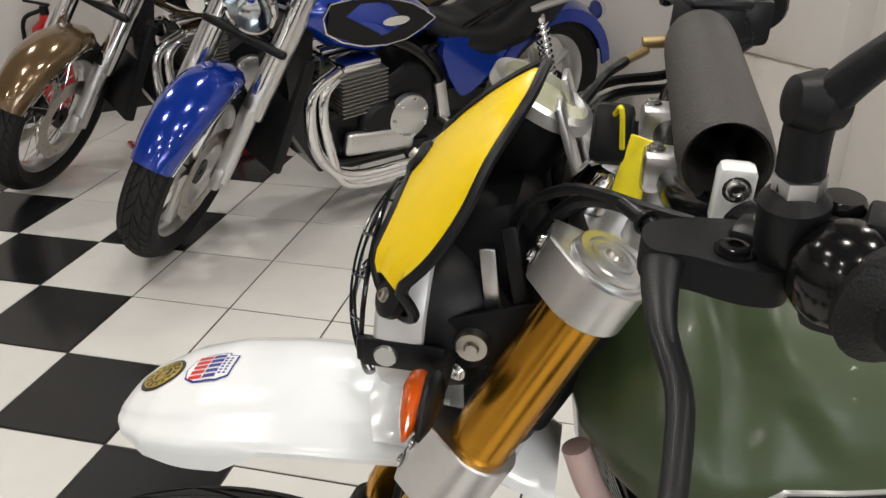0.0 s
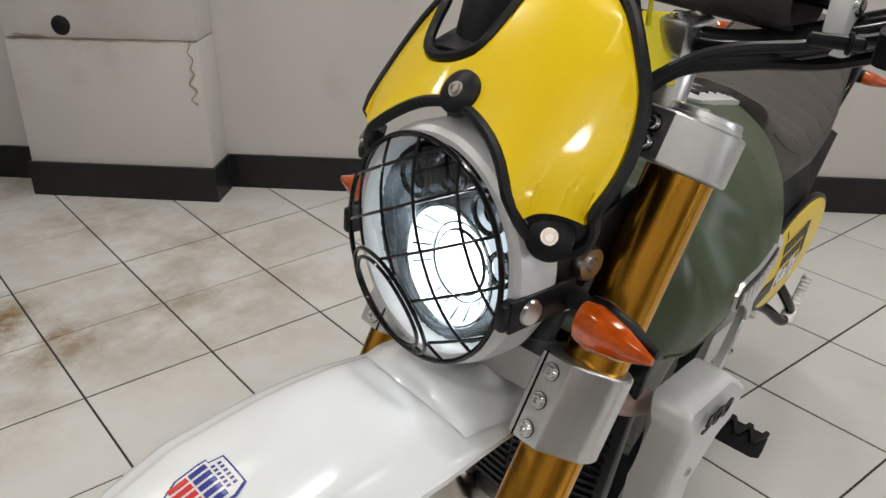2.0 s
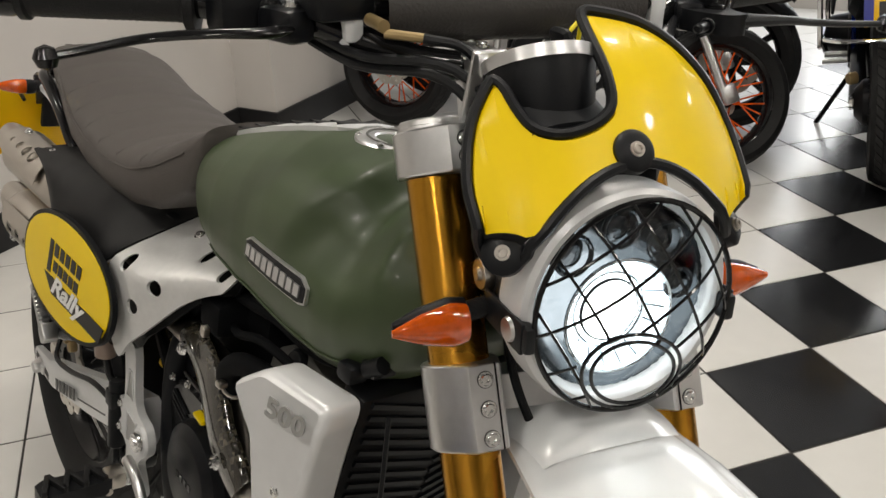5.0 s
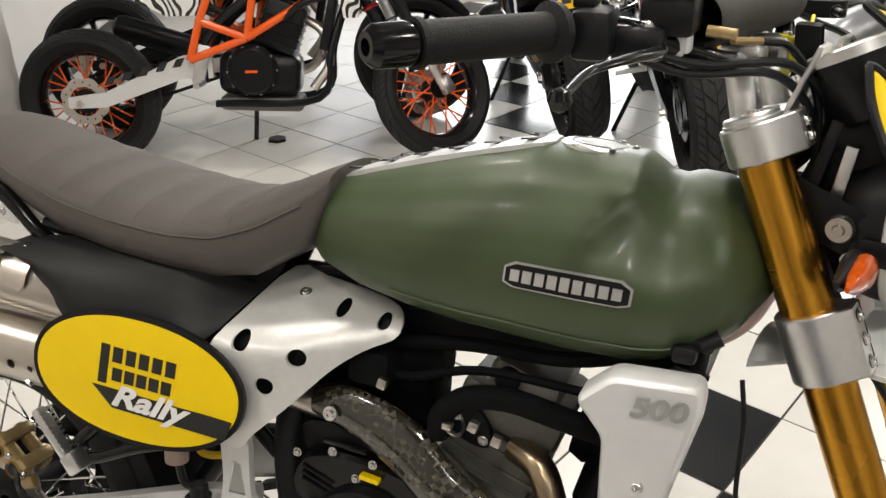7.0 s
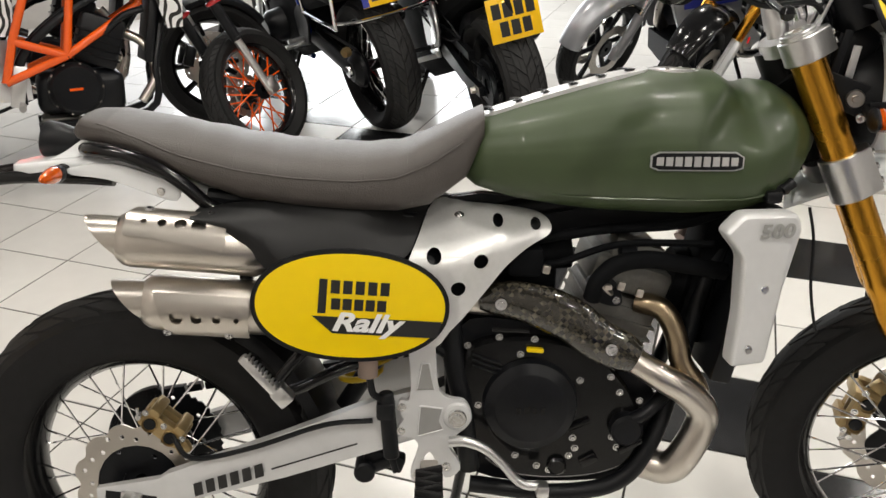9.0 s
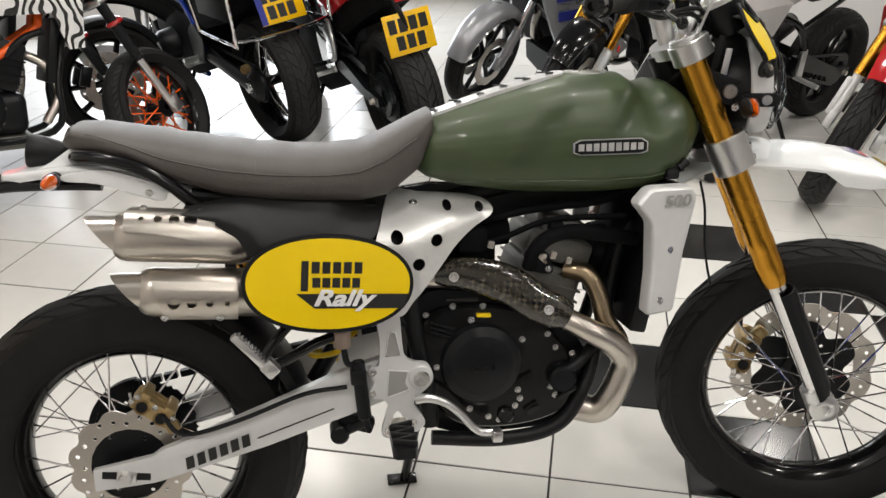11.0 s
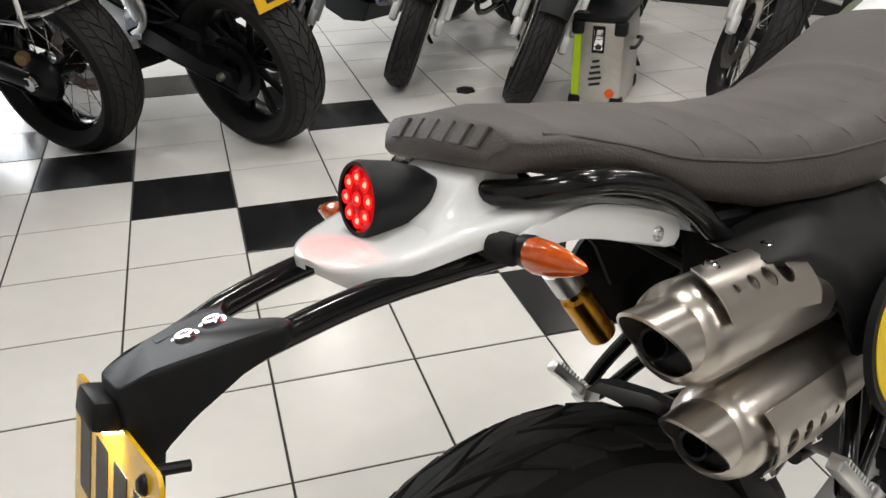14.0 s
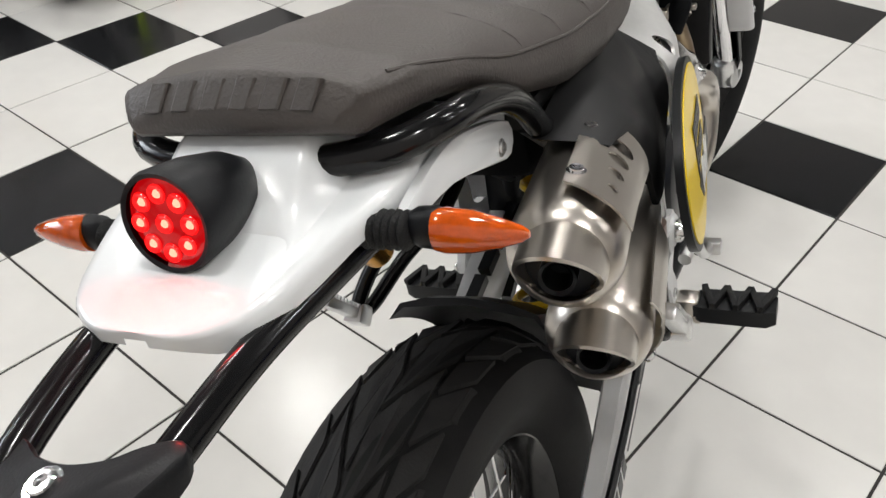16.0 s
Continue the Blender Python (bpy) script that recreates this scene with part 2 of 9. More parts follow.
def zebra_mat():
    """White plastic with black printed stripes."""
    m = mat("zebra_graphic", (0.8, 0.8, 0.8), 0.25, coat=0.3)
    nt = m.node_tree
    b = nt.nodes["Principled BSDF"]
    co = nt.nodes.new("ShaderNodeTexCoord")
    w = nt.nodes.new("ShaderNodeTexWave")
    w.inputs["Scale"].default_value, w.inputs["Distortion"].default_value, w.inputs["Detail"].default_value = 9, 14, 1
    r = nt.nodes.new("ShaderNodeValToRGB")
    r.color_ramp.interpolation = "CONSTANT"
    r.color_ramp.elements[0].color, r.color_ramp.elements[1].color = (0.012, 0.012, 0.012, 1), (0.75, 0.75, 0.75, 1)
    r.color_ramp.elements[1].position = 0.45
    nt.links.new(co.outputs["Object"], w.inputs["Vector"])
    nt.links.new(w.outputs["Fac"], r.inputs[0])
    nt.links.new(r.outputs[0], b.inputs["Base Color"])
    return m


CARBON, ZEBRA = weave_mat(), zebra_mat()

# ---- mesh helpers ----
def finish(bm, angle=35):
    bmesh.ops.remove_doubles(bm, verts=bm.verts, dist=1e-6)
    bmesh.ops.recalc_face_normals(bm, faces=bm.faces)
    me = bpy.data.meshes.new("mesh")
    bm.to_mesh(me)
    bm.free()
    me.shade_smooth()
    me.set_sharp_from_angle(angle=radians(angle))
    return me


def part(name, bm, material, parent=None, label="", angle=35):
    """Links one bmesh as one mesh object, under a thing or a part if one is given."""
    me = finish(bm, angle)
    me.materials.append(material)
    ob = new(name, me)
    if parent:
        ob.parent = parent
    return tagged(ob, label)


def thing(name, m, label, category, group="", kind=""):
    ob = new(name)
    ob.empty_display_size = 0.1
    ob.matrix_world = m
    return tagged(ob, label, category, group, kind)


def join(*bms):
    out = bmesh.new()
    for b in bms:
        me = bpy.data.meshes.new("tmp")
        b.to_mesh(me)
        out.from_mesh(me)
        bpy.data.meshes.remove(me)
        b.free()
    return out


def moved(bm, m):
    bmesh.ops.transform(bm, matrix=m, verts=bm.verts)
    return bm


def box(sx, sy, sz, m=None, bevel=0.0, seg=2):
    bm = bmesh.new()
    bmesh.ops.create_cube(bm, size=1, matrix=Matrix.Diagonal((sx, sy, sz, 1)))
    if bevel:
        bmesh.ops.bevel(bm, geom=bm.edges, offset=bevel, segments=seg, profile=0.5, affect="EDGES")
    return moved(bm, m) if m else bm


def rings(bm, loops, closed=True, caps=True):
    """Skins a list of vertex loops (lists of points) into one surface."""
    rows = [[bm.verts.new(p) for p in loop] for loop in loops]
    n = len(rows[0])
    for a, b in zip(rows, rows[1:]):
        for i in range(n if closed else n - 1):
            j = (i + 1) % n
            bm.faces.new((a[i], a[j], b[j], b[i]))
    if caps and closed:
        bm.faces.new(rows[0][::-1])
        bm.faces.new(rows[-1])
    return bm


def loft(loops, closed=True, caps=True):
    return rings(bmesh.new(), loops, closed, caps)


def smooth_path(pts, n=6):
    """Catmull-Rom through the points."""
    P = [Vector(p) for p in pts]
    P = [P[0] * 2 - P[1]] + P + [P[-1] * 2 - P[-2]]
    out = []
    for i in range(1, len(P) - 2):
        a, b, c, d = P[i - 1:i + 3]
        for k in range(n):
            t = k / n
            out.append(0.5 * (2 * b + (c - a) * t + (2 * a - 5 * b + 4 * c - d) * t * t + (3 * b - 3 * c + d - a) * t ** 3))
    return out + [P[-2]]


def tube(pts, r, seg=10, n=5, flat=1.0, caps=True):
    """A round pipe along a smooth path; r is one radius or one for each point."""
    path = smooth_path(pts, n) if n > 1 else [Vector(p) for p in pts]
    rs = r if isinstance(r, (list, tuple)) else [r] * len(pts)
    rad = [np.interp(i / (len(path) - 1) * (len(pts) - 1), range(len(pts)), rs) for i in range(len(path))]
    loops, up = [], None
    for i, p in enumerate(path):
        d = (path[min(i + 1, len(path) - 1)] - path[max(i - 1, 0)]).normalized()
        if up is None:
            up = Vector((0, 0, 1)) if abs(d.z) < 0.9 else Vector((0, 1, 0))
        side = d.cross(up).normalized()
        up = side.cross(d).normalized()
        loops.append([p + side * math.cos(a) * rad[i] + up * math.sin(a) * rad[i] * flat for a in (2 * math.pi * k / seg for k in range(seg))])
    return loft(loops, caps=caps)


def axis_matrix(p, d):
    """Takes z to the direction d, at p."""
    return Matrix.Translation(p) @ Vector((0, 0, 1)).rotation_difference(Vector(d).normalized()).to_matrix().to_4x4()


def lathe(profile, p=(0, 0, 0), d=(0, 0, 1), seg=32, closed=False):
    """Turns (radius, height) points about the axis d through p. closed: the profile is a ring of its own."""
    bm = bmesh.new()
    rows = []
    for r, h in profile:
        if r < 1e-6:
            rows.append([bm.verts.new((0, 0, h))])
        else:
            rows.append([bm.verts.new((r * math.cos(2 * math.pi * k / seg), r * math.sin(2 * math.pi * k / seg), h)) for k in range(seg)])
    pairs = list(zip(rows, rows[1:])) + ([(rows[-1], rows[0])] if closed else [])
    for a, b in pairs:
        for k in range(seg):
            j = (k + 1) % seg
            if len(a) == 1 and len(b) == 1:
                continue
            if len(a) == 1:
                bm.faces.new((a[0], b[k], b[j]))
            elif len(b) == 1:
                bm.faces.new((a[k], a[j], b[0]))
            else:
                bm.faces.new((a[k], a[j], b[j], b[k]))
    return moved(bm, axis_matrix(p, d))


def rod(p, q, r, seg=12, bevel=0.0):
    p, q = Vector(p), Vector(q)
    L = (q - p).length
    b = bevel
    prof = [(0, 0), (r - b, 0), (r, b), (r, L - b), (r - b, L), (0, L)] if b else [(0, 0), (r, 0), (r, L), (0, L)]
    return lathe(prof, p, q - p, seg)


def plate(outline, thick, holes=(), bevel=0.0):
    """A flat sheet in the x-z plane (y is its thickness), with round holes (x, z, radius)."""
    bm = bmesh.new()
    edges = []

    def ring(pts):
        vs = [bm.verts.new((x, 0, z)) for x, z in pts]
        return [bm.edges.new((vs[i], vs[(i + 1) % len(vs)])) for i in range(len(vs))]
    edges += ring(outline)
    for hx, hz, hr in holes:
        edges += ring([(hx + hr * math.cos(2 * math.pi * k / 20), hz + hr * math.sin(2 * math.pi * k / 20)) for k in range(20)])
    bmesh.ops.triangle_fill(bm, use_beauty=True, use_dissolve=False, edges=edges)
    up = bmesh.ops.extrude_face_region(bm, geom=bm.faces[:])
    bmesh.ops.translate(bm, vec=(0, thick, 0), verts=[v for v in up["geom"] if isinstance(v, bmesh.types.BMVert)])
    return bm


def cut(bm, axis, lo, hi, n):
    for k in range(1, n):
        co = Vector((0, 0, 0))
        co[axis] = lo + (hi - lo) * k / n
        no = Vector((0, 0, 0))
        no[axis] = 1
        bmesh.ops.bisect_plane(bm, geom=bm.verts[:] + bm.edges[:] + bm.faces[:], plane_co=co, plane_no=no)
    return bm


def bolt(p, d, r=0.006, h=0.004):
    """A socket-head bolt: a low drum with a dished hexagon in it."""
    return join(lathe([(r, 0), (r, h * 0.8), (r * 0.85, h), (r * 0.5, h), (r * 0.45, h * 0.4), (0, h * 0.4)], p, d, 14), lathe([(r * 1.35, -0.0005), (r * 1.35, 0.001), (0, 0.001)], p, d, 14))


def rounded(pts, n=4):
    """A closed outline rounded through its points."""
    P = [Vector(p) for p in pts]
    out = []
    N = len(P)
    for i in range(N):
        a, b, c, d = P[i - 1], P[i], P[(i + 1) % N], P[(i + 2) % N]
        for k in range(n):
            t = k / n
            q = 0.5 * (2 * b + (c - a) * t + (2 * a - 5 * b + 4 * c - d) * t * t + (3 * b - 3 * c + d - a) * t ** 3)
            out.append((q.x, q.y))
    return out


def slab(pts, sy, y0, y1):
    """An upright panel of the outline (x, z) between two distances to one side, its outer edge chamfered."""
    outline = eased(pts, 0.03, 3)
    cx, cz = sum(p[0] for p in outline) / len(outline), sum(p[1] for p in outline) / len(outline)
    return loft([[(cx + (x - cx) * k, sy * y, cz + (z - cz) * k) for x, z in outline] for y, k in ((y0, 1.0), (y1 - 0.004, 1.0), (y1, 0.95))])


def eased(pts, r, n=4):
    """A closed polygon whose corners are rounded off over the length r, its sides straight."""
    P, out = [Vector(p) for p in pts], []
    for i, b in enumerate(P):
        a, c = P[i - 1], P[(i + 1) % len(P)]
        p, q = b + (a - b).normalized() * min(r, (a - b).length * 0.45), b + (c - b).normalized() * min(r, (c - b).length * 0.45)
        for k in range(n + 1):
            t = k / n
            v = p * (1 - t) ** 2 + b * 2 * t * (1 - t) + q * t * t
            out.append((v.x, v.y))
    return out


def interp(x, xs, ys):
    return float(np.interp(x, xs, ys))


def words(text, size, depth, m, material, parent, name="lettering", label="", squeeze=1.0, shear=0.0, bold=0.018):
    """Raised lettering as a mesh."""
    cu = bpy.data.curves.new(name, "FONT")
    cu.body, cu.size, cu.extrude, cu.align_x, cu.align_y, cu.shear = text, size, depth, "CENTER", "CENTER", shear
    cu.offset = size * bold
    tmp = new("tmp", cu)
    dg = bpy.context.evaluated_depsgraph_get()
    me = bpy.data.meshes.new_from_object(tmp.evaluated_get(dg))
    bpy.data.objects.remove(tmp)
    me.transform(m @ Matrix.Diagonal((squeeze, 1, 1, 1)))
    me.materials.clear()
    me.materials.append(material)
    ob = new(name, me)
    ob.parent = parent
    return tagged(ob, label)

# ---- room ----
TILE, TH = 0.330, radians(-19.2)
OX, OY, TX, TY = -0.1065, -0.0479, -0.12, 0.043


def corner(i, j, z=0.0):
    u, v = i * TILE + OX, j * TILE + OY
    return Vector((math.cos(TH) * u - math.sin(TH) * v + TX, math.sin(TH) * u + math.cos(TH) * v + TY, z))


WALL_ANG = radians(115.8)
WD = Vector((math.cos(WALL_ANG), math.sin(WALL_ANG), 0))      # along the wall, northwards
WN = Vector((math.sin(WALL_ANG), -math.cos(WALL_ANG), 0))     # into the room


def wall_box(name, s0, s1, n0, n1, z0, z1, material, label="", bevel=0.0):
    """A box laid along the west wall: s along it, n out from it."""
    c = WD * ((s0 + s1) / 2) + WN * ((n0 + n1) / 2) + Vector((0, 0, (z0 + z1) / 2))
    m = Matrix.Translation(c) @ Matrix.Rotation(WALL_ANG, 4, "Z")
    ob = part(name, box(abs(s1 - s0), abs(n1 - n0), z1 - z0, None, bevel), material)
    ob.matrix_world = m
    return tagged(ob, label, kind="structure")


S0, S1, N0, N1 = -4.05, 6.2, -1.80, 4.55
wall_box("wall_west", S0, S1, N0 - 0.15, N0, 0, CEIL, WALL, "white painted wall, scuffed and stained")
wall_box("wall_south", S0 - 0.15, S0, N0 - 0.15, N1 + 0.15, 0, CEIL, WALL, "white painted wall")
wall_box("wall_east", S0 - 0.15, S1 + 0.15, N1, N1 + 0.15, 0, CEIL, WALL, "white painted wall")
# north wall with a wide shop window in it
wall_box("wall_north", S1, S1 + 0.15, N0 - 0.15, -0.6, 0, CEIL, WALL, "white painted wall")
wall_box("wall_north", S1, S1 + 0.15, 3.3, N1 + 0.15, 0, CEIL, WALL, "white painted wall")
wall_box("wall_north", S1, S1 + 0.15, -0.6, 3.3, 2.45, CEIL, WALL, "white painted wall over the shop window")
wall_box("wall_north", S1, S1 + 0.15, -0.6, 3.3, 0, 0.25, WALL, "low white wall under the shop window")
for k in range(4):
    wall_box("window_frame", S1 + 0.03, S1 + 0.09, -0.6 + 1.3 * k - 0.03, -0.6 + 1.3 * k + 0.03, 0.25, 2.45, BLACK_P, "black shop window mullion")
wall_box("pillar", -1.84, -1.14, N0, -1.645, 0, 0.585, WALL, "white boxed-in pillar with cracked paint", 0.004)
crack = mat("cracked_paint_edge", (0.30, 0.24, 0.17), 0.8, var=0.4, scale=90)
wall_box("pillar", -1.838, -1.142, N0, -1.648, 0.589, CEIL, WALL, "white boxed-in pillar with cracked paint", 0.004)
wall_box("pillar", 2.34, 3.05, N0, -1.585, 0, CEIL, WALL, "white pillar against the wall")
BB = 0.13
# cracked paint along the joint of the boxed-in pillar and down its edge
random.seed(4)
for pts in ([(-1.83 + 0.69 * k / 24, 0.587 + random.uniform(-0.004, 0.004)) for k in range(25)], [(-1.165 - 0.012 * (k % 3) * random.random(), 0.585 - 0.22 * k / 12) for k in range(13)], [(-1.80 + 0.12 * k / 6, 0.592 + 0.01 * random.random()) for k in range(7)]):
    ck = part("paint_crack", tube([WD * a + WN * (-1.6435) + Vector((0, 0, z)) for a, z in pts], [0.0015 + 0.003 * random.random() for _ in pts], 6, 2, 0.6), crack)
    tagged(ck, "brown cracked paint on the pillar", kind="structure")
for s0, s1, n in ((S0, -1.84, N0), (-1.14, 2.34, N0), (3.05, S1, N0)):
    wall_box("baseboard", s0, s1, n, n + 0.012, 0, BB, SKIRT, "black skirting tiles along the wall")
for s0, s1, n in ((-1.85, -1.13, -1.645), (2.33, 3.06, -1.585)):
    wall_box("baseboard", s0, s1, n, n + 0.012, 0, BB, SKIRT, "black skirting tiles round the pillar")
    wall_box("baseboard", s0, s0 + 0.010, N0 + 0.012, n, 0, BB, SKIRT, "black skirting tiles round the pillar")
    wall_box("baseboard", s1 - 0.010, s1, N0 + 0.012, n, 0, BB, SKIRT, "black skirting tiles round the pillar")
for n0 in (N1,):
    wall_box("baseboard", S0, S1, n0 - 0.012, n0, 0, BB, SKIRT, "black skirting tiles along the wall")
wall_box("baseboard", S0, S0 + 0.012, N0 + 0.012, N1 - 0.012, 0, BB, SKIRT, "black skirting tiles along the wall")
ceiling = wall_box("ceiling", S0 - 0.15, S1 + 0.15, N0 - 0.15, N1 + 0.15, CEIL, CEIL + 0.1, CEILING, "dark grey ceiling")
for lx, ly in DOWNLIGHTS:
    lamp = thing("ceiling_light", pose(lx, ly, CEIL), "round white ceiling downlight, lit", "ceiling light", "ceiling lights")
    part("rim", lathe([(0.105, 0), (0.13, 0), (0.128, -0.012), (0.105, -0.016), (0.102, 0)], seg=32), WHITE_P, lamp)
    part("diffuser", lathe([(0, -0.006), (0.103, -0.006), (0.103, -0.002), (0, -0.002)], seg=32), LIGHT_ON, lamp)
# small black hook plate on the pillar
hook = thing("wall_hook", Matrix.Translation((-0.69, -2.045, 0.662)) @ Matrix.Rotation(WALL_ANG, 4, "Z"), "small black oval plate fixed to the pillar", "wall fitting")
part("plate", lathe([(0, -0.004), (0.030, -0.004), (0.033, 0.003), (0.025, 0.009), (0, 0.011)], d=(0, -1, 0), seg=20), BLACK_P, hook)

# floor: dark bed, then the tiles
floor = wall_box("floor", S0 - 0.15, S1 + 0.15, N0 - 0.15, N1 + 0.15, -0.12, -0.0025, GROUT, "white ceramic tiles with diagonal rows of black ones")


def is_black(i, j):
    return i + j in (3, 7) and not (i + j == 3 and i > 9) or (i, j) in ((6, -7), (6, -5))


def tile_bm():
    h, b = TILE / 2 - 0.0027, 0.0012
    return loft([[(-h, -h, -0.006), (h, -h, -0.006), (h, h, -0.006), (-h, h, -0.006)], [(-h, -h, -b), (h, -h, -b), (h, h, -b), (-h, h, -b)],
                 [(b - h, b - h, 0), (h - b, b - h, 0), (h - b, h - b, 0), (b - h, h - b, 0)]])


TILE_MESH = {}
for key, material in ((False, WHITE_TILE), (True, BLACK_TILE)):
    TILE_MESH[key] = finish(tile_bm(), 20)
    TILE_MESH[key].materials.append(material)
rest = {False: [], True: []}
near = []
for i in range(-18, 24):
    for j in range(-20, 26):
        c = (corner(i, j) + corner(i + 1, j + 1)) / 2
        s, n = c.dot(WD), c.dot(WN)
        if S0 - 0.2 < s < S1 + 0.2 and N0 - 0.16 < n < N1 + 0.2:
            near.append(((c - Vector((0, 0.6, 0))).length, i, j, c))
near.sort(key=lambda e: e[0])
floor_inv = floor.matrix_world.inverted()
TILE_JOBS = near[:300]
for _, i, j, c in near[300:]:
    rest[is_black(i, j)].append(c)
for key, centres in rest.items():
    verts, faces = [], []
    h = TILE / 2 - 0.0022
    for c in centres:
        k = len(verts)
        for z in (-0.006, 0.0):
            for sx, sy in ((-h, -h), (h, -h), (h, h), (-h, h)):
                verts.append(c + Vector((math.cos(TH) * sx - math.sin(TH) * sy, math.sin(TH) * sx + math.cos(TH) * sy, z)))
        faces += [(k + 4, k + 5, k + 6, k + 7)] + [(k + a, k + (a + 1) % 4, k + 4 + (a + 1) % 4, k + 4 + a) for a in range(4)]
    me = bpy.data.meshes.new("tiles")
    me.from_pydata(verts, [], faces)
    me.materials.append(BLACK_TILE if key else WHITE_TILE)
    ob = new("far_tiles", me)
    ob.parent = floor
    ob.matrix_parent_inverse = floor_inv
    tagged(ob, "black ceramic tiles" if key else "white ceramic tiles", kind="stuff")

# ---- the green scrambler motorcycle ----
BIKE = thing("motorcycle", pose(0, 0.035, 0, -12, 0, 0), "green scrambler motorcycle with yellow headlamp visor, on its side stand", "motorcycle")
RAKE, STEER = radians(24.2), radians(-18.5)
AXIS_P = Vector((0.3625, 0.019, 1.0236))
AXIS_D = Vector((-math.sin(RAKE), 0, math.cos(RAKE)))
STEER_M = Matrix.Translation(AXIS_P) @ Matrix.Rotation(STEER, 4, AXIS_D) @ Matrix.Translation(-AXIS_P + Vector((0, 0.019, 0)))
DOWN = -AXIS_D
FWD = Vector((math.cos(RAKE), 0, math.sin(RAKE)))


def FP(z, b=0.0, y=0.0):
    """A point of the fork: height on its axis, forward offset square to it, sideways."""
    return Vector((0.399 + (1.04 - z) * 0.449 + b * FWD.x, y, z + b * FWD.z))


def fpart(name, bm, material, parent=BIKE, label="", angle=35):
    """A part of the steered front end."""
    return part(name, moved(bm, STEER_M), material, parent, label, angle)


def torus(R, r, p, d, seg=48, ring=10, squash=1.0):
    return lathe([(R + r * math.cos(a), r * squash * math.sin(a)) for a in (2 * math.pi * k / ring for k in range(ring))], p, d, seg, closed=True)


def tyre_bm(R, rim, width, blocks=0, seg=72, groove=0.0):
    """A tyre about the y axis, its crown round, with raised tread blocks."""
    w = width / 2
    prof = [(rim, -w * 0.62), (rim + 0.012, -w * 0.80), (rim + (R - rim) * 0.45, -w * 1.0), (rim + (R - rim) * 0.72, -w * 0.93), (R - 0.018, -w * 0.72), (R - 0.005, -w * 0.40), (R, 0)]
    prof = prof + [(r, -y) for r, y in prof[-2::-1]] + [(rim - 0.006, w * 0.5), (rim - 0.006, -w * 0.5)]
    return lathe(prof, (0, 0, 0), (0, 1, 0), seg, closed=True)


def tread_bm(R, width, n, h=0.0062):
    """Chunky tread: blocks between slanted grooves, on both shoulders and the crown."""
    w = width / 2
    verts, faces = [], []

    def surf(ang, y, lift):
        q = abs(y) / w
        r = R - 0.0045 * (q / 0.4) ** 2 if q < 0.4 else R - 0.0045 - 0.013 * ((q - 0.4) / 0.32) - 0.02 * max(0, (q - 0.72) / 0.2)
        r += lift
        return (r * math.sin(ang), y, r * math.cos(ang))

    def block(a0, a1, y0, y1, skew):
        k = len(verts)
        cols = [(a0, y0), (a1, y0), (a1 + skew, y1), (a0 + skew, y1)]
        am, ym = (a0 + a1 + skew) / 2, (y0 + y1) / 2
        for lift in (-0.004, h):
            f = 1.0 if lift < 0 else 0.965
            for a, y in cols:
                verts.append(surf(am + (a - am) * f, ym + (y - ym) * f, lift))
        faces.extend([(k + 4, k + 5, k + 6, k + 7)] + [(k + a, k + (a + 1) % 4, k + 4 + (a + 1) % 4, k + 4 + a) for a in range(4)])
    step = 2 * math.pi / n
    for k in range(n):
        for sgn in (-1, 1):
            a = (k + (0.5 if sgn > 0 else 0.0)) * step
            block(a, a + step * 0.90, sgn * 0.015 * w, sgn * 0.20 * w, step * 0.30)
            block(a + step * 0.30, a + step * 1.17, sgn * 0.20 * w, sgn * 0.43 * w, step * 0.42)
            block(a + step * 0.80, a + step * 1.22, sgn * 0.485 * w, sgn * 0.74 * w, step * 0.34)
            block(a + step * 1.31, a + step * 1.70, sgn * 0.485 * w, sgn * 0.74 * w, step * 0.34)
            block(a + step * 1.14, a + step * 1.56, sgn * 0.74 * w, sgn * 0.90 * w, step * 0.10)
    bm = bmesh.new()
    vs = [bm.verts.new(v) for v in verts]
    for f in faces:
        bm.faces.new([vs[q] for q in f])
    return bm


def rim_bm(rim, width, seg=72):
    w = width / 2
    return lathe([(rim - 0.002, -w), (rim + 0.008, -w), (rim + 0.009, -w + 0.006), (rim - 0.004, -w + 0.012), (rim - 0.014, -w * 0.3), (rim - 0.014, w * 0.3), (rim - 0.004, w - 0.012),
                  (rim + 0.009, w - 0.006), (rim + 0.008, w), (rim - 0.002, w), (rim - 0.012, w * 0.75), (rim - 0.022, w * 0.3), (rim - 0.022, -w * 0.3), (rim - 0.012, -w * 0.75)], (0, 0, 0), (0, 1, 0), seg, closed=True)


def hub_bm(r, flange, width):
    w = width / 2
    return lathe([(0.012, -w), (flange, -w), (flange, -w + 0.006), (r, -w + 0.012), (r * 0.85, 0), (r, w - 0.012), (flange, w - 0.006), (flange, w), (0.012, w)], (0, 0, 0), (0, 1, 0), 32)


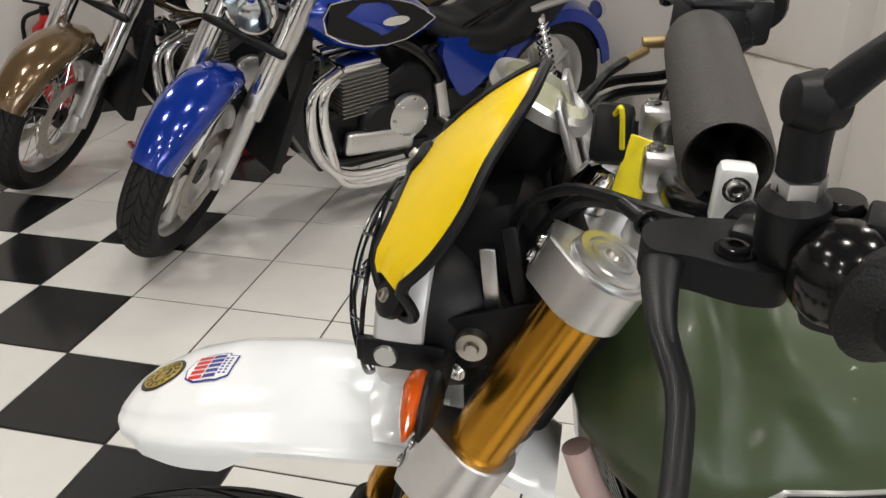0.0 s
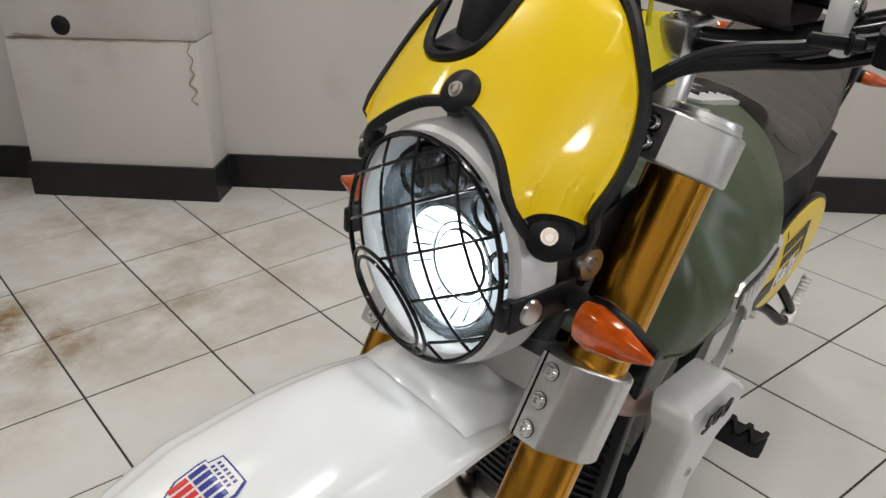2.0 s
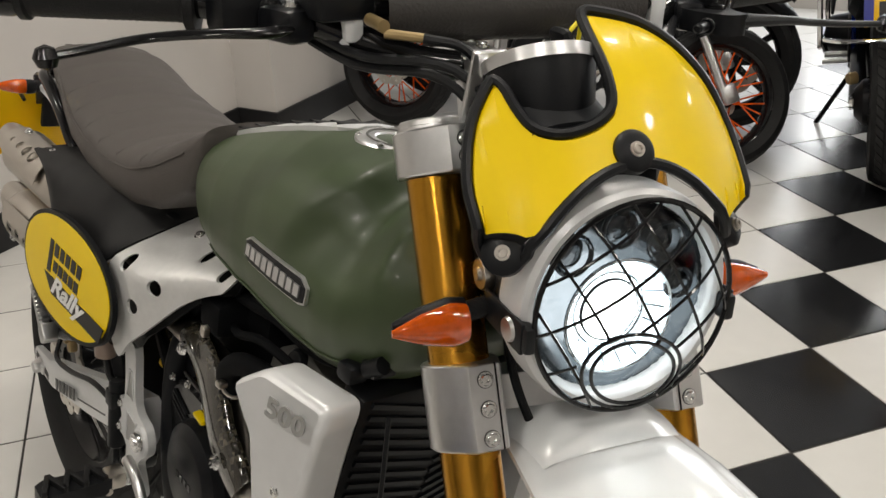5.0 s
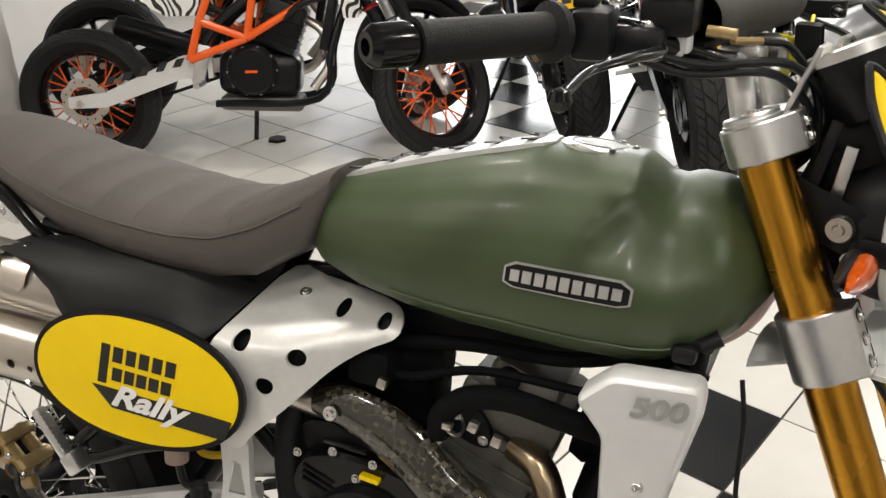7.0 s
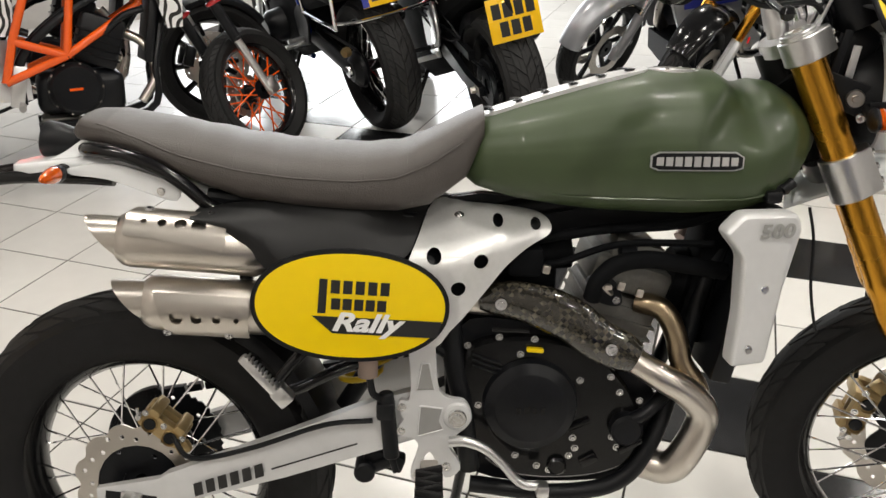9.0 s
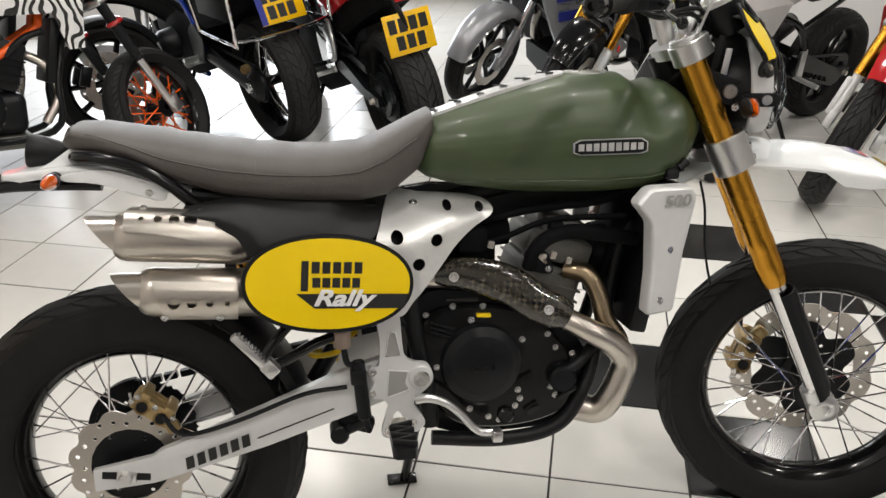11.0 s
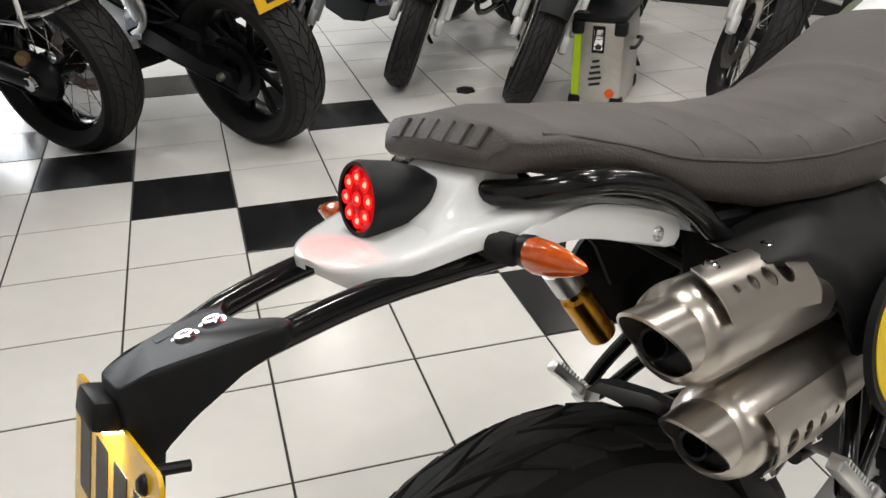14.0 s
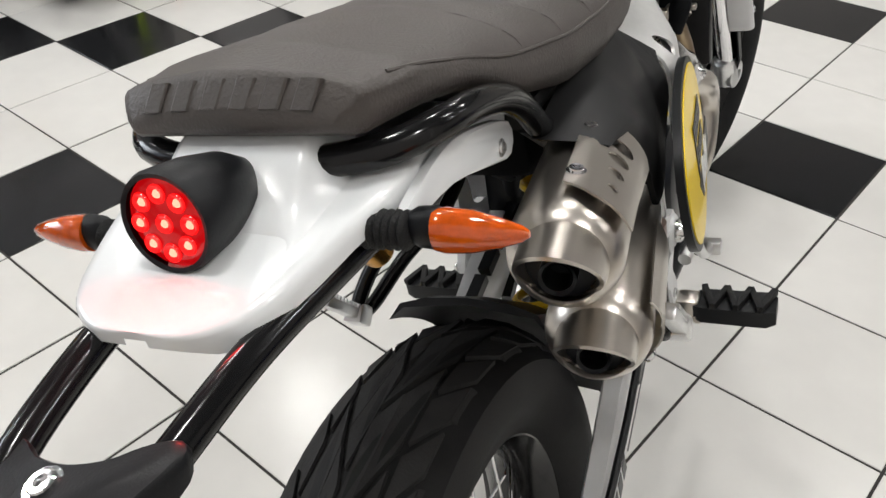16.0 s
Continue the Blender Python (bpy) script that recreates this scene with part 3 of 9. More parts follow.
def disc_bm(R, r, y, waves=0, depth=0.0, holes=0, thick=0.004):
    """A brake disc in the x-z plane, wavy at its edge and drilled."""
    n = 96
    out = [((R - depth * (0.5 + 0.5 * math.cos(waves * 2 * math.pi * k / n)) ** 2) * math.cos(2 * math.pi * k / n), (R - depth * (0.5 + 0.5 * math.cos(waves * 2 * math.pi * k / n)) ** 2) * math.sin(2 * math.pi * k / n)) for k in range(n)]
    hs = [(0, 0, r)]
    for k in range(holes):
        a = 2 * math.pi * k / holes
        q = r + (R - depth - r) * (0.35, 0.6, 0.8)[k % 3]
        hs.append((q * math.cos(a), q * math.sin(a), 0.0042))
    return moved(plate(out, thick, hs), Matrix.Translation((0, y - thick / 2, 0)))


def spoke_list(rim, hub, width, n=32, rim_off=0.006):
    """Crossed wire spokes from the hub flanges to the rim."""
    out = []
    for k in range(n):
        side = 1 if k % 2 else -1
        a = 2 * math.pi * k / n
        lead = radians(38) * (1 if (k // 2) % 2 else -1)
        p = (hub * math.cos(a + lead), side * width / 2 * 0.92, hub * math.sin(a + lead))
        q = (rim * math.cos(a), side * rim_off, rim * math.sin(a))
        out.append((p, q))
    return out


def wheel(parent, M, R, rim, width, rim_mat, tyre_mat=None, spokes=36, spoke_mat=None, spoke_r=0.0019, hub_r=0.03, flange=0.05, hub_w=0.12, tread=0, name="wheel", cast=False, hub_mat=None):
    """wheel > tyre, rim, hub, each spoke."""
    w = part(name, moved(hub_bm(hub_r, flange, hub_w), M), hub_mat or BLACK_M, parent)
    part("tyre", moved(tyre_bm(R - (0.004 if tread else 0), rim, width), M), tyre_mat or RUBBER, w)
    if tread:
        part("tread", moved(tread_bm(R - 0.0055, width, tread), M), TREAD, w, angle=30)
    part("rim", moved(rim_bm(rim, width * 0.62), M), rim_mat, w)
    if cast:
        for k in range(cast):
            a = 2 * math.pi * k / cast
            pts = [(math.cos(a) * q, 0, math.sin(a) * q) for q in (hub_r, rim * 0.5, rim - 0.012)]
            part("spoke", moved(tube(pts, [0.02, 0.013, 0.016], 8, 3), M), rim_mat, w)
    else:
        for p, q in spoke_list(rim - 0.018, flange - 0.006, hub_w, spokes):
            part("spoke", moved(rod(p, q, spoke_r, 6), M), spoke_mat or CHROME, w)
    return w


# wheels
REAR_M = Matrix.Translation((-0.708, 0, 0.312))
rear_wheel = wheel(BIKE, REAR_M, 0.328, 0.216, 0.145, BLACK_G, spokes=36, flange=0.055, hub_w=0.13, tread=17)
FRONT_M = STEER_M @ Matrix.Translation((0.7245, 0, 0.318))
front_wheel = wheel(BIKE, FRONT_M, 0.334, 0.241, 0.112, BLACK_G, spokes=36, flange=0.045, hub_w=0.11, tread=19)
rd = part("rear_brake_disc", moved(disc_bm(0.112, 0.072, -0.075, 12, 0.010, 24), REAR_M), STEEL, BIKE, "wavy drilled steel brake disc")
part("disc_carrier", moved(disc_bm(0.075, 0.03, -0.072, 0, 0, 6), REAR_M), BLACK_M, rd)
part("sprocket", moved(disc_bm(0.105, 0.05, 0.085, 42, 0.006, 9), REAR_M), BLACK_M, BIKE, "black rear chain sprocket")
ch = [(-0.708 + 0.105 * math.cos(a), 0.085, 0.312 + 0.105 * math.sin(a)) for a in np.linspace(radians(80), radians(280), 14)]
chain_path = [(-0.17, 0.085, 0.50)] + ch + [(-0.17, 0.085, 0.435)]
chain = bmesh.new()
cp = smooth_path(chain_path, 12)
for k in range(0, len(cp) - 1):
    a, b = cp[k], cp[k + 1]
    if (b - a).length > 1e-4:
        chain = join(chain, moved(box((b - a).length * 0.8, 0.016, 0.013), Matrix.Translation((a + b) / 2) @ Vector((1, 0, 0)).rotation_difference((b - a).normalized()).to_matrix().to_4x4()))
part("chain", chain, BLACK_M, BIKE, "oily drive chain")
part("front_brake_disc", moved(disc_bm(0.16, 0.112, 0.062, 10, 0.012, 40), FRONT_M), STEEL, BIKE, "large wavy drilled front brake disc")
part("disc_carrier", moved(disc_bm(0.118, 0.035, 0.058, 6, 0.03, 6), FRONT_M), BLACK_M, BIKE, "black disc carrier")


def caliper(M, parent, label, k=1.0):
    M = M @ Matrix.Diagonal((k, k, k, 1))
    c = part("brake_caliper", moved(join(box(0.098, 0.024, 0.040, pose(0, 0.022, 0), 0.009), box(0.098, 0.026, 0.042, pose(0, -0.022, 0), 0.010), box(0.024, 0.072, 0.022, pose(-0.030, 0, 0.018), 0.006), box(0.024, 0.072, 0.022, pose(0.030, 0, 0.018), 0.006),
                                        lathe([(0.016, -0.040), (0.0165, -0.036), (0.0165, -0.02)], (0.024, 0, -0.002), (0, 1, 0), 18), lathe([(0.016, -0.040), (0.0165, -0.036), (0.0165, -0.02)], (-0.024, 0, -0.002), (0, 1, 0), 18), box(0.026, 0.018, 0.030, pose(0.058, -0.018, -0.010, 0, 25, 0), 0.006)), M), BRASS, parent, label)
    for sx in (-0.044, 0.0, 0.044):
        part("bolt", moved(bolt((sx, -0.0355, 0.012), (0, -1, 0), 0.005), M), BOLT, c)
    for sx in (-0.024, 0.024):
        part("piston_cap", moved(lathe([(0, -0.0385), (0.0115, -0.0385), (0.0125, -0.036), (0, -0.036)], (sx, 0, -0.002), (0, 1, 0), 16), M), BLACK_M, c)
    part("pad", moved(box(0.075, 0.018, 0.034, pose(0, 0, -0.010), 0.003), M), BLACK_M, c)
    part("banjo", moved(join(rod((-0.050, -0.034, 0.0), (-0.050, -0.046, 0.0), 0.006, 12), rod((-0.050, -0.040, 0.0), (-0.064, -0.040, 0.014), 0.0035, 8)), M), BOLT, c)
    return c


caliper(Matrix.Translation((-0.655, -0.075, 0.425)) @ Matrix.Rotation(radians(40), 4, "Y"), BIKE, "gold-painted rear brake caliper", 0.84)
caliper(STEER_M @ Matrix.Translation((0.592, 0.062, 0.36)) @ Matrix.Rotation(radians(-72), 4, "Y"), BIKE, "gold-painted front brake caliper")

# fork
def clamp_bm(zt, zb, y, s0):
    """A fork clamp: a ring round the leg that runs out tangentially into a flat bolt face in front."""
    R, pts = 0.0335, []
    for k in range(48):
        a = 2 * math.pi * k / 48
        pts.append((R * math.cos(a), R * math.sin(a)))
    pts += [(0.0445, s0 - 0.0135), (0.0445, s0 + 0.0135), (0.043, s0 - 0.0155), (0.043, s0 + 0.0155)]
    pts = sorted(set(pts))
    hull = []
    for seq in (pts, pts[::-1]):
        part_ = []
        for p in seq:
            while len(part_) > 1 and (part_[-1][0] - part_[-2][0]) * (p[1] - part_[-2][1]) - (part_[-1][1] - part_[-2][1]) * (p[0] - part_[-2][0]) <= 0:
                part_.pop()
            part_.append(p)
        hull += part_[:-1]
    ease = lambda f: [(b * f, s * f) for b, s in hull]
    return loft([[FP(z, b, y + s) for b, s in ease(f)] for z, f in ((zt, 0.955), (zt - 0.0014, 1.0), (zb + 0.0014, 1.0), (zb, 0.955))])


for sy, side in ((-1, "right"), (1, "left")):
    y = 0.1 * sy
    leg = fpart("fork_leg", lathe([(0, 0), (0.0262, 0), (0.0262, 0.372), (0.0275, 0.378), (0.0275, 0.40), (0.0265, 0.41), (0.0285, 0.435), (0.0285, 0.465), (0.024, 0.485), (0, 0.487)], FP(1.035, 0, y), DOWN, 36), GOLD, label="gold anodised upside-down fork tube")
    fpart("stanchion", rod(FP(0.6, 0, y), FP(0.325, 0, y), 0.0205, 24), CHROME, leg, "chromed fork stanchion")
    g = [(0.034 * math.cos(a), 0.034 * math.sin(a)) for a in np.linspace(radians(-95), radians(95), 13)]
    loops = []
    for z, sc in ((0.575, 1.0), (0.50, 1.02), (0.36, 0.95), (0.335, 0.7)):
        loops.append([FP(z, q * sc, y + p * sc) for q, p in g] + [FP(z, q * sc * 0.88, y + p * sc * 0.88) for q, p in g[::-1]])
    fpart("fork_guard", loft(loops), BLACK_P, leg, "black fork guard")
    fpart("axle_lug", join(rod(FP(0.365, -0.006, y), FP(0.30, -0.006, y), 0.024, 20, 0.004), lathe([(0, -0.03), (0.027, -0.03), (0.030, -0.02), (0.030, 0.02), (0.02, 0.024), (0.012, 0.024), (0.012, 0.01), (0, 0.01)], (0.7245, y, 0.318), (0, sy, 0), 24)), ALU, leg, "machined aluminium axle lug")
    for zt, zb, nb, nm in ((1.071, 1.036, 2, "upper_fork_clamp"), (0.892, 0.826, 3, "lower_fork_clamp")):
        L = (zt - zb) / math.cos(RAKE)
        toff = 0.004 if nb == 3 else 0.012
        cl = fpart(nm, clamp_bm(zt, zb, y, -sy * toff), ALU, label="machined aluminium fork clamp", angle=25)
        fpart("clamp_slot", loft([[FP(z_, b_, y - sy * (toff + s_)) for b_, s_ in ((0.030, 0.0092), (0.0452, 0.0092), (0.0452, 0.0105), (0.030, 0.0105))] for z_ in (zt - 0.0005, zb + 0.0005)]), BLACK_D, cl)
        for k in range(nb):
            zz = zt - 0.012 - (zt - zb - 0.022) * k / (nb - 1)
            fpart("bolt", bolt(FP(zz, 0.0448, y - sy * toff), FWD, 0.0050, 0.004), BOLT, cl)
            # black disc on the flat face paints the shade round the sunk bolt
            fpart("bolt_recess", lathe([(0, 0.0006), (0.0072, 0.0006), (0.0072, 0)], FP(zz, 0.0446, y - sy * toff), FWD, 20), BLACK_M, cl)
    cap = fpart("fork_cap", join(lathe([(0, 0.006), (0.010, 0.0065), (0.0105, 0.004), (0.013, 0.004), (0.0135, 0.0065), (0.0165, 0.0065), (0.017, 0.004), (0.0195, 0.004), (0.020, 0.007), (0.0262, 0.007), (0.0275, 0.0055), (0.0278, 0.0015), (0.0292, 0.001), (0.0292, -0.01), (0, -0.01)], FP(1.073, 0, y), AXIS_D, 32)), ALU, label="machined aluminium fork cap")
    fpart("adjuster", lathe([(0, 0.010), (0.005, 0.010), (0.007, 0.007), (0.007, 0.002), (0, 0.002)], FP(1.073, 0, y), AXIS_D, 16), STEEL, cap)
# yokes
for z, h, nm in ((1.056, 0.022, "top_yoke"), (0.862, 0.03, "bottom_yoke")):
    M = Matrix.Translation(FP(z, -0.012, 0)) @ Matrix.Rotation(-RAKE, 4, "Y")
    out = rounded([(0.012, -0.075), (0.032, -0.03), (0.032, 0.03), (0.012, 0.075), (-0.03, 0.06), (-0.048, 0.0), (-0.03, -0.06)])
    fpart(nm, moved(loft([[(a, b, -h / 2) for a, b in out], [(a, b, h / 2) for a, b in out]]), M), ALU, label="machined aluminium fork yoke")
part("headstock", rod(AXIS_P + AXIS_D * 0.015, AXIS_P - AXIS_D * 0.19, 0.03, 24), BLACK_P, BIKE)

# headlamp
HL = Vector((0.553, 0, 0.974))
HD = Vector((0.997, 0, 0.05)).normalized()
hl = fpart("headlamp", lathe([(0.0795, -0.002), (0.083, 0.004), (0.087, 0.004), (0.0912, 0.0005), (0.0930, -0.007), (0.0932, -0.030), (0.0915, -0.035), (0.088, -0.037), (0.080, -0.037), (0.077, -0.03)], HL, HD, 64, closed=True), SILVER, label="round headlamp with satin silver rim, lit")
fpart("shell", lathe([(0.088, -0.034), (0.086, -0.050), (0.080, -0.075), (0.058, -0.105), (0.03, -0.115), (0, -0.117)], HL, HD, 40), BLACK_P, hl, "black headlamp shell")
fpart("reflector", lathe([(0.0805, -0.004), (0.076, -0.022), (0.060, -0.040), (0.03, -0.048), (0, -0.048)], HL, HD, 48), mat("dark_headlamp_bowl", (0.11, 0.12, 0.13), 0.22, 1.0, var=0.2, scale=50), hl, "dark mirrored headlamp bowl")
LAMP_C = HL + Vector((0, 0.004, -0.019))
fpart("running_light", lathe([(0.0475, -0.012), (0.0485, -0.014), (0.041, -0.022), (0.0335, -0.028), (0.0325, -0.030)], LAMP_C, HD, 48), mat("lit_bowl", (0.8, 0.86, 0.9), 0.15, 0.9, var=0.3, scale=120, emit=(0.80, 0.93, 1.0), strength=2.2), hl, "bright white lit reflector bowl")
fpart("bowl_rim", join(torus(0.0482, 0.0016, LAMP_C - HD * 0.012, HD, 48, 8), torus(0.0322, 0.0014, LAMP_C - HD * 0.027, HD, 40, 8)), REFLECT, hl)
for k in range(18):
    a = 2 * math.pi * k / 18
    e = Vector((0, math.cos(a), 0)) + Vector((-0.05, 0, 0.997)) * math.sin(a)
    fpart("bowl_flute", rod(LAMP_C + e * 0.0345 - HD * 0.0262, LAMP_C + e * 0.0455 - HD * 0.0148, 0.0011, 6), REFLECT, hl)
fpart("dipped_beam", lathe([(0, -0.016), (0.010, -0.0175), (0.020, -0.021), (0.027, -0.027), (0.031, -0.030), (0, -0.031)], LAMP_C, HD, 36), mat("lit_beam_lens", (0.9, 0.93, 0.95), 0.08, var=0.3, scale=90, emit=(0.88, 0.96, 1.0), strength=7), hl, "lit low beam lens")
fpart("beam_cutoff", lathe([(0.0255, -0.0248), (0.0275, -0.0262), (0.0275, -0.028), (0.0255, -0.027)], LAMP_C, HD, 36, closed=True), mat("dark_glass_eye", (0.03, 0.035, 0.04), 0.05, 0.6), hl)
for k, (yy, zz, rr) in enumerate(((0.040, 0.040, 0.0155), (-0.002, 0.056, 0.0155), (-0.042, 0.038, 0.0155), (0.058, 0.002, 0.012))):
    fpart("lens_eye", join(torus(rr, 0.0022, HL + Vector((-0.014, yy, zz)), HD, 24, 8), lathe([(0, -0.016), (rr * 0.6, -0.018), (rr, -0.026), (rr, -0.04), (0, -0.04)], HL + Vector((0, yy, zz)), HD, 24)), mat("dark_glass_eye", (0.03, 0.035, 0.04), 0.05, 0.6), hl, "dark high beam lens")
fpart("lens", lathe([(0.0805, 0.0), (0.06, 0.009), (0.03, 0.014), (0, 0.0155)], HL, HD, 48), LENS, hl, "clear glass lens").visible_shadow = False
# wire stone guard
GR = 0.086


def gpt(u, v):
    """A point on the bulging guard: u to the left, v up, in the lamp's plane."""
    q = min(1.0, math.hypot(u, v) / GR)
    return HL + HD * (0.014 + 0.026 * (1 - q ** 2.5)) + Vector((0, u, 0)) + Vector((-0.05, 0, 0.997)) * v


guard = fpart("stone_guard", tube([gpt(GR * math.cos(a), GR * math.sin(a)) for a in np.linspace(0, 2 * math.pi, 49)], 0.0022, 8, 1), BLACK_G, label="black wire headlamp guard")
RING_C, RING_A = (-0.010, -0.044), radians(-32)


def in_ring(u, v):
    """Whether a point of the guard lies inside its oval eye."""
    a, b = u - RING_C[0], v - RING_C[1]
    p, q = a * math.cos(RING_A) + b * math.sin(RING_A), b * math.cos(RING_A) - a * math.sin(RING_A)
    return (p / 0.046) ** 2 + (q / 0.0345) ** 2 < 1


for rotd, offs in ((30, (-0.068, -0.034, 0.0, 0.034, 0.066)), (120, (-0.066, -0.032, 0.002, 0.036, 0.068))):
    c, s = math.cos(radians(rotd)), math.sin(radians(rotd))
    for off in offs:
        half = math.sqrt(GR ** 2 - off ** 2)
        run = []
        for w in np.linspace(-half, half, 41):
            u, v = c * w - s * off, s * w + c * off
            if not in_ring(u, v):
                run.append(gpt(u, v))
            if run and (in_ring(u, v) or w >= half - 1e-9):
                if len(run) > 1:
                    fpart("wire", tube(run, 0.0013, 6, 1), BLACK_G, guard)
                run = []
for R0, R1 in ((0.046, 0.0345), (0.039, 0.0285)):
    fpart("wire_ring", tube([gpt(RING_C[0] + R0 * math.cos(a) * math.cos(RING_A) - R1 * math.sin(a) * math.sin(RING_A), RING_C[1] + R0 * math.cos(a) * math.sin(RING_A) + R1 * math.sin(a) * math.cos(RING_A)) + HD * 0.002 for a in np.linspace(0, 2 * math.pi, 45)], 0.0016, 6, 1), BLACK_G, guard)
for a in (radians(95), radians(-15)):
    fpart("wire", tube([gpt(RING_C[0] + R0 * math.cos(a) * math.cos(RING_A) - R1 * math.sin(a) * math.sin(RING_A), RING_C[1] + R0 * math.cos(a) * math.sin(RING_A) + R1 * math.sin(a) * math.cos(RING_A)) + HD * 0.002 for R0, R1 in ((0.039, 0.0285), (0.046, 0.0345))], 0.0016, 6, 1), BLACK_G, guard)
for sy in (-1, 1):
    strap = fpart("guard_strap", join(box(0.066, 0.004, 0.026, Matrix.Translation(HL + Vector((-0.022, sy * 0.0930, -0.012))), 0.0018), box(0.018, 0.010, 0.022, Matrix.Translation(HL + Vector((0.008, sy * 0.0885, -0.012))), 0.003)), BLACK_P, guard, "black rubber strap")
    fpart("bolt", lathe([(0, 0.003), (0.009, 0.003), (0.010, 0), (0, 0)], HL + Vector((-0.008, sy * 0.0948, -0.012)), (0, sy, 0), 20), ALU, strap)

# visor
VISOR = [(-0.110, 1.012), (-0.120, 1.032), (-0.124, 1.060), (-0.120, 1.084), (-0.113, 1.104), (-0.104, 1.120), (-0.092, 1.134), (-0.083, 1.131), (-0.078, 1.118), (-0.070, 1.106), (-0.055, 1.102), (-0.038, 1.104), (-0.020, 1.110), (-0.007, 1.120),
         (-0.003, 1.140), (-0.004, 1.164), (0.000, 1.177), (0.016, 1.177), (0.048, 1.170), (0.074, 1.156), (0.094, 1.137), (0.110, 1.115), (0.120, 1.090), (0.124, 1.065), (0.121, 1.040), (0.115, 1.020), (0.107, 1.009), (0.097, 1.008),
         (0.086, 1.022), (0.072, 1.044), (0.050, 1.066), (0.025, 1.079), (0.0, 1.083), (-0.028, 1.077), (-0.052, 1.064), (-0.076, 1.044), (-0.090, 1.024), (-0.098, 1.011)]


def vis_x(y, z):
    return 0.593 - 0.787 * (z - 1.02) - 7.0 * max(0.0, z - 1.12) ** 2 - (3.1 + 110 * max(0.0, 1.043 - z)) * y * y


def single_sheet(outline, thick, lift, ny=14, nz=6, fx=None):
    bm = bmesh.new()
    vs = [bm.verts.new((y, 0, z)) for y, z in outline]
    f = bm.faces.new(vs)
    bmesh.ops.triangulate(bm, faces=[f])
    ys, zs = [p[0] for p in outline], [p[1] for p in outline]
    cut(bm, 0, min(ys), max(ys), ny)
    cut(bm, 2, min(zs), max(zs), nz)
    fx = fx or (lambda y, z: Vector((vis_x(y, z) + lift, y, z)))
    for v in bm.verts:
        v.co = fx(v.co.x, v.co.z)
    up = bmesh.ops.extrude_face_region(bm, geom=bm.faces[:])
    bmesh.ops.translate(bm, vec=(-thick, 0, 0), verts=[v for v in up["geom"] if isinstance(v, bmesh.types.BMVert)])
    return bm


def shrink(outline, d):
    """An outline drawn in by d."""
    P = [Vector(p) for p in outline]
    area = sum(P[i - 1].x * P[i].y - P[i].x * P[i - 1].y for i in range(len(P)))
    sg = 1 if area > 0 else -1
    out = []
    for i in range(len(P)):
        t = (P[(i + 1) % len(P)] - P[i - 1]).normalized()
        out.append(tuple(P[i] + Vector((-t.y, t.x)) * d * sg))
    return out


VR = [(y * (0.968 if y < -0.09 else 1.0), z) for y, z in rounded(VISOR, 3)]


def clear_of_tabs(outline, r=0.0185):
    """The yellow sheet stops short of the black bolt tabs at the visor's two lower ends."""
    out = []
    for y, z in outline:
        for by, bz in ((0.101, 1.020), (-0.0995, 1.021)):
            d = math.hypot(y - by, z - bz)
            if z < 1.034 and abs(y - by) < 0.03 and d < r + 0.004:
                z = bz + math.sqrt(max(0.0, r * r - min(r * 0.98, abs(y - by)) ** 2)) * 0.8 + 0.004
        out.append((y, z))
    return out


visor = fpart("headlamp_visor", single_sheet(clear_of_tabs(shrink(VR, 0.004)), 0.003, 0.0015), YELLOW, label="glossy yellow headlamp visor with black edging", angle=50)
fpart("edging", tube([Vector((vis_x(y, z), y, z)) for y, z in VR] + [Vector((vis_x(*VR[0]), *VR[0]))], 0.0044, 8, 1), BLACK_P, visor, "black rubber edging")
fpart("backing", single_sheet(shrink(VR, 0.003), 0.003, -0.0022), BLACK_P, visor)
for y, z in ((0.0, 1.091), (0.099, 1.021), (-0.101, 1.022)):
    n = Vector((0.8, 0.6 * (y > 0) - 0.6 * (y < 0), 0.55)).normalized()
    p = Vector((vis_x(y, z) + 0.003, y, z))
    tab = fpart("bolt_tab", lathe([(0, 0.004), (0.012, 0.004), (0.0165, 0.001), (0.017, -0.006), (0, -0.006)], p, n, 24), BLACK_P, visor)
    fpart("bolt", bolt(p + n * 0.004, n, 0.0044, 0.004), STEEL, tab)
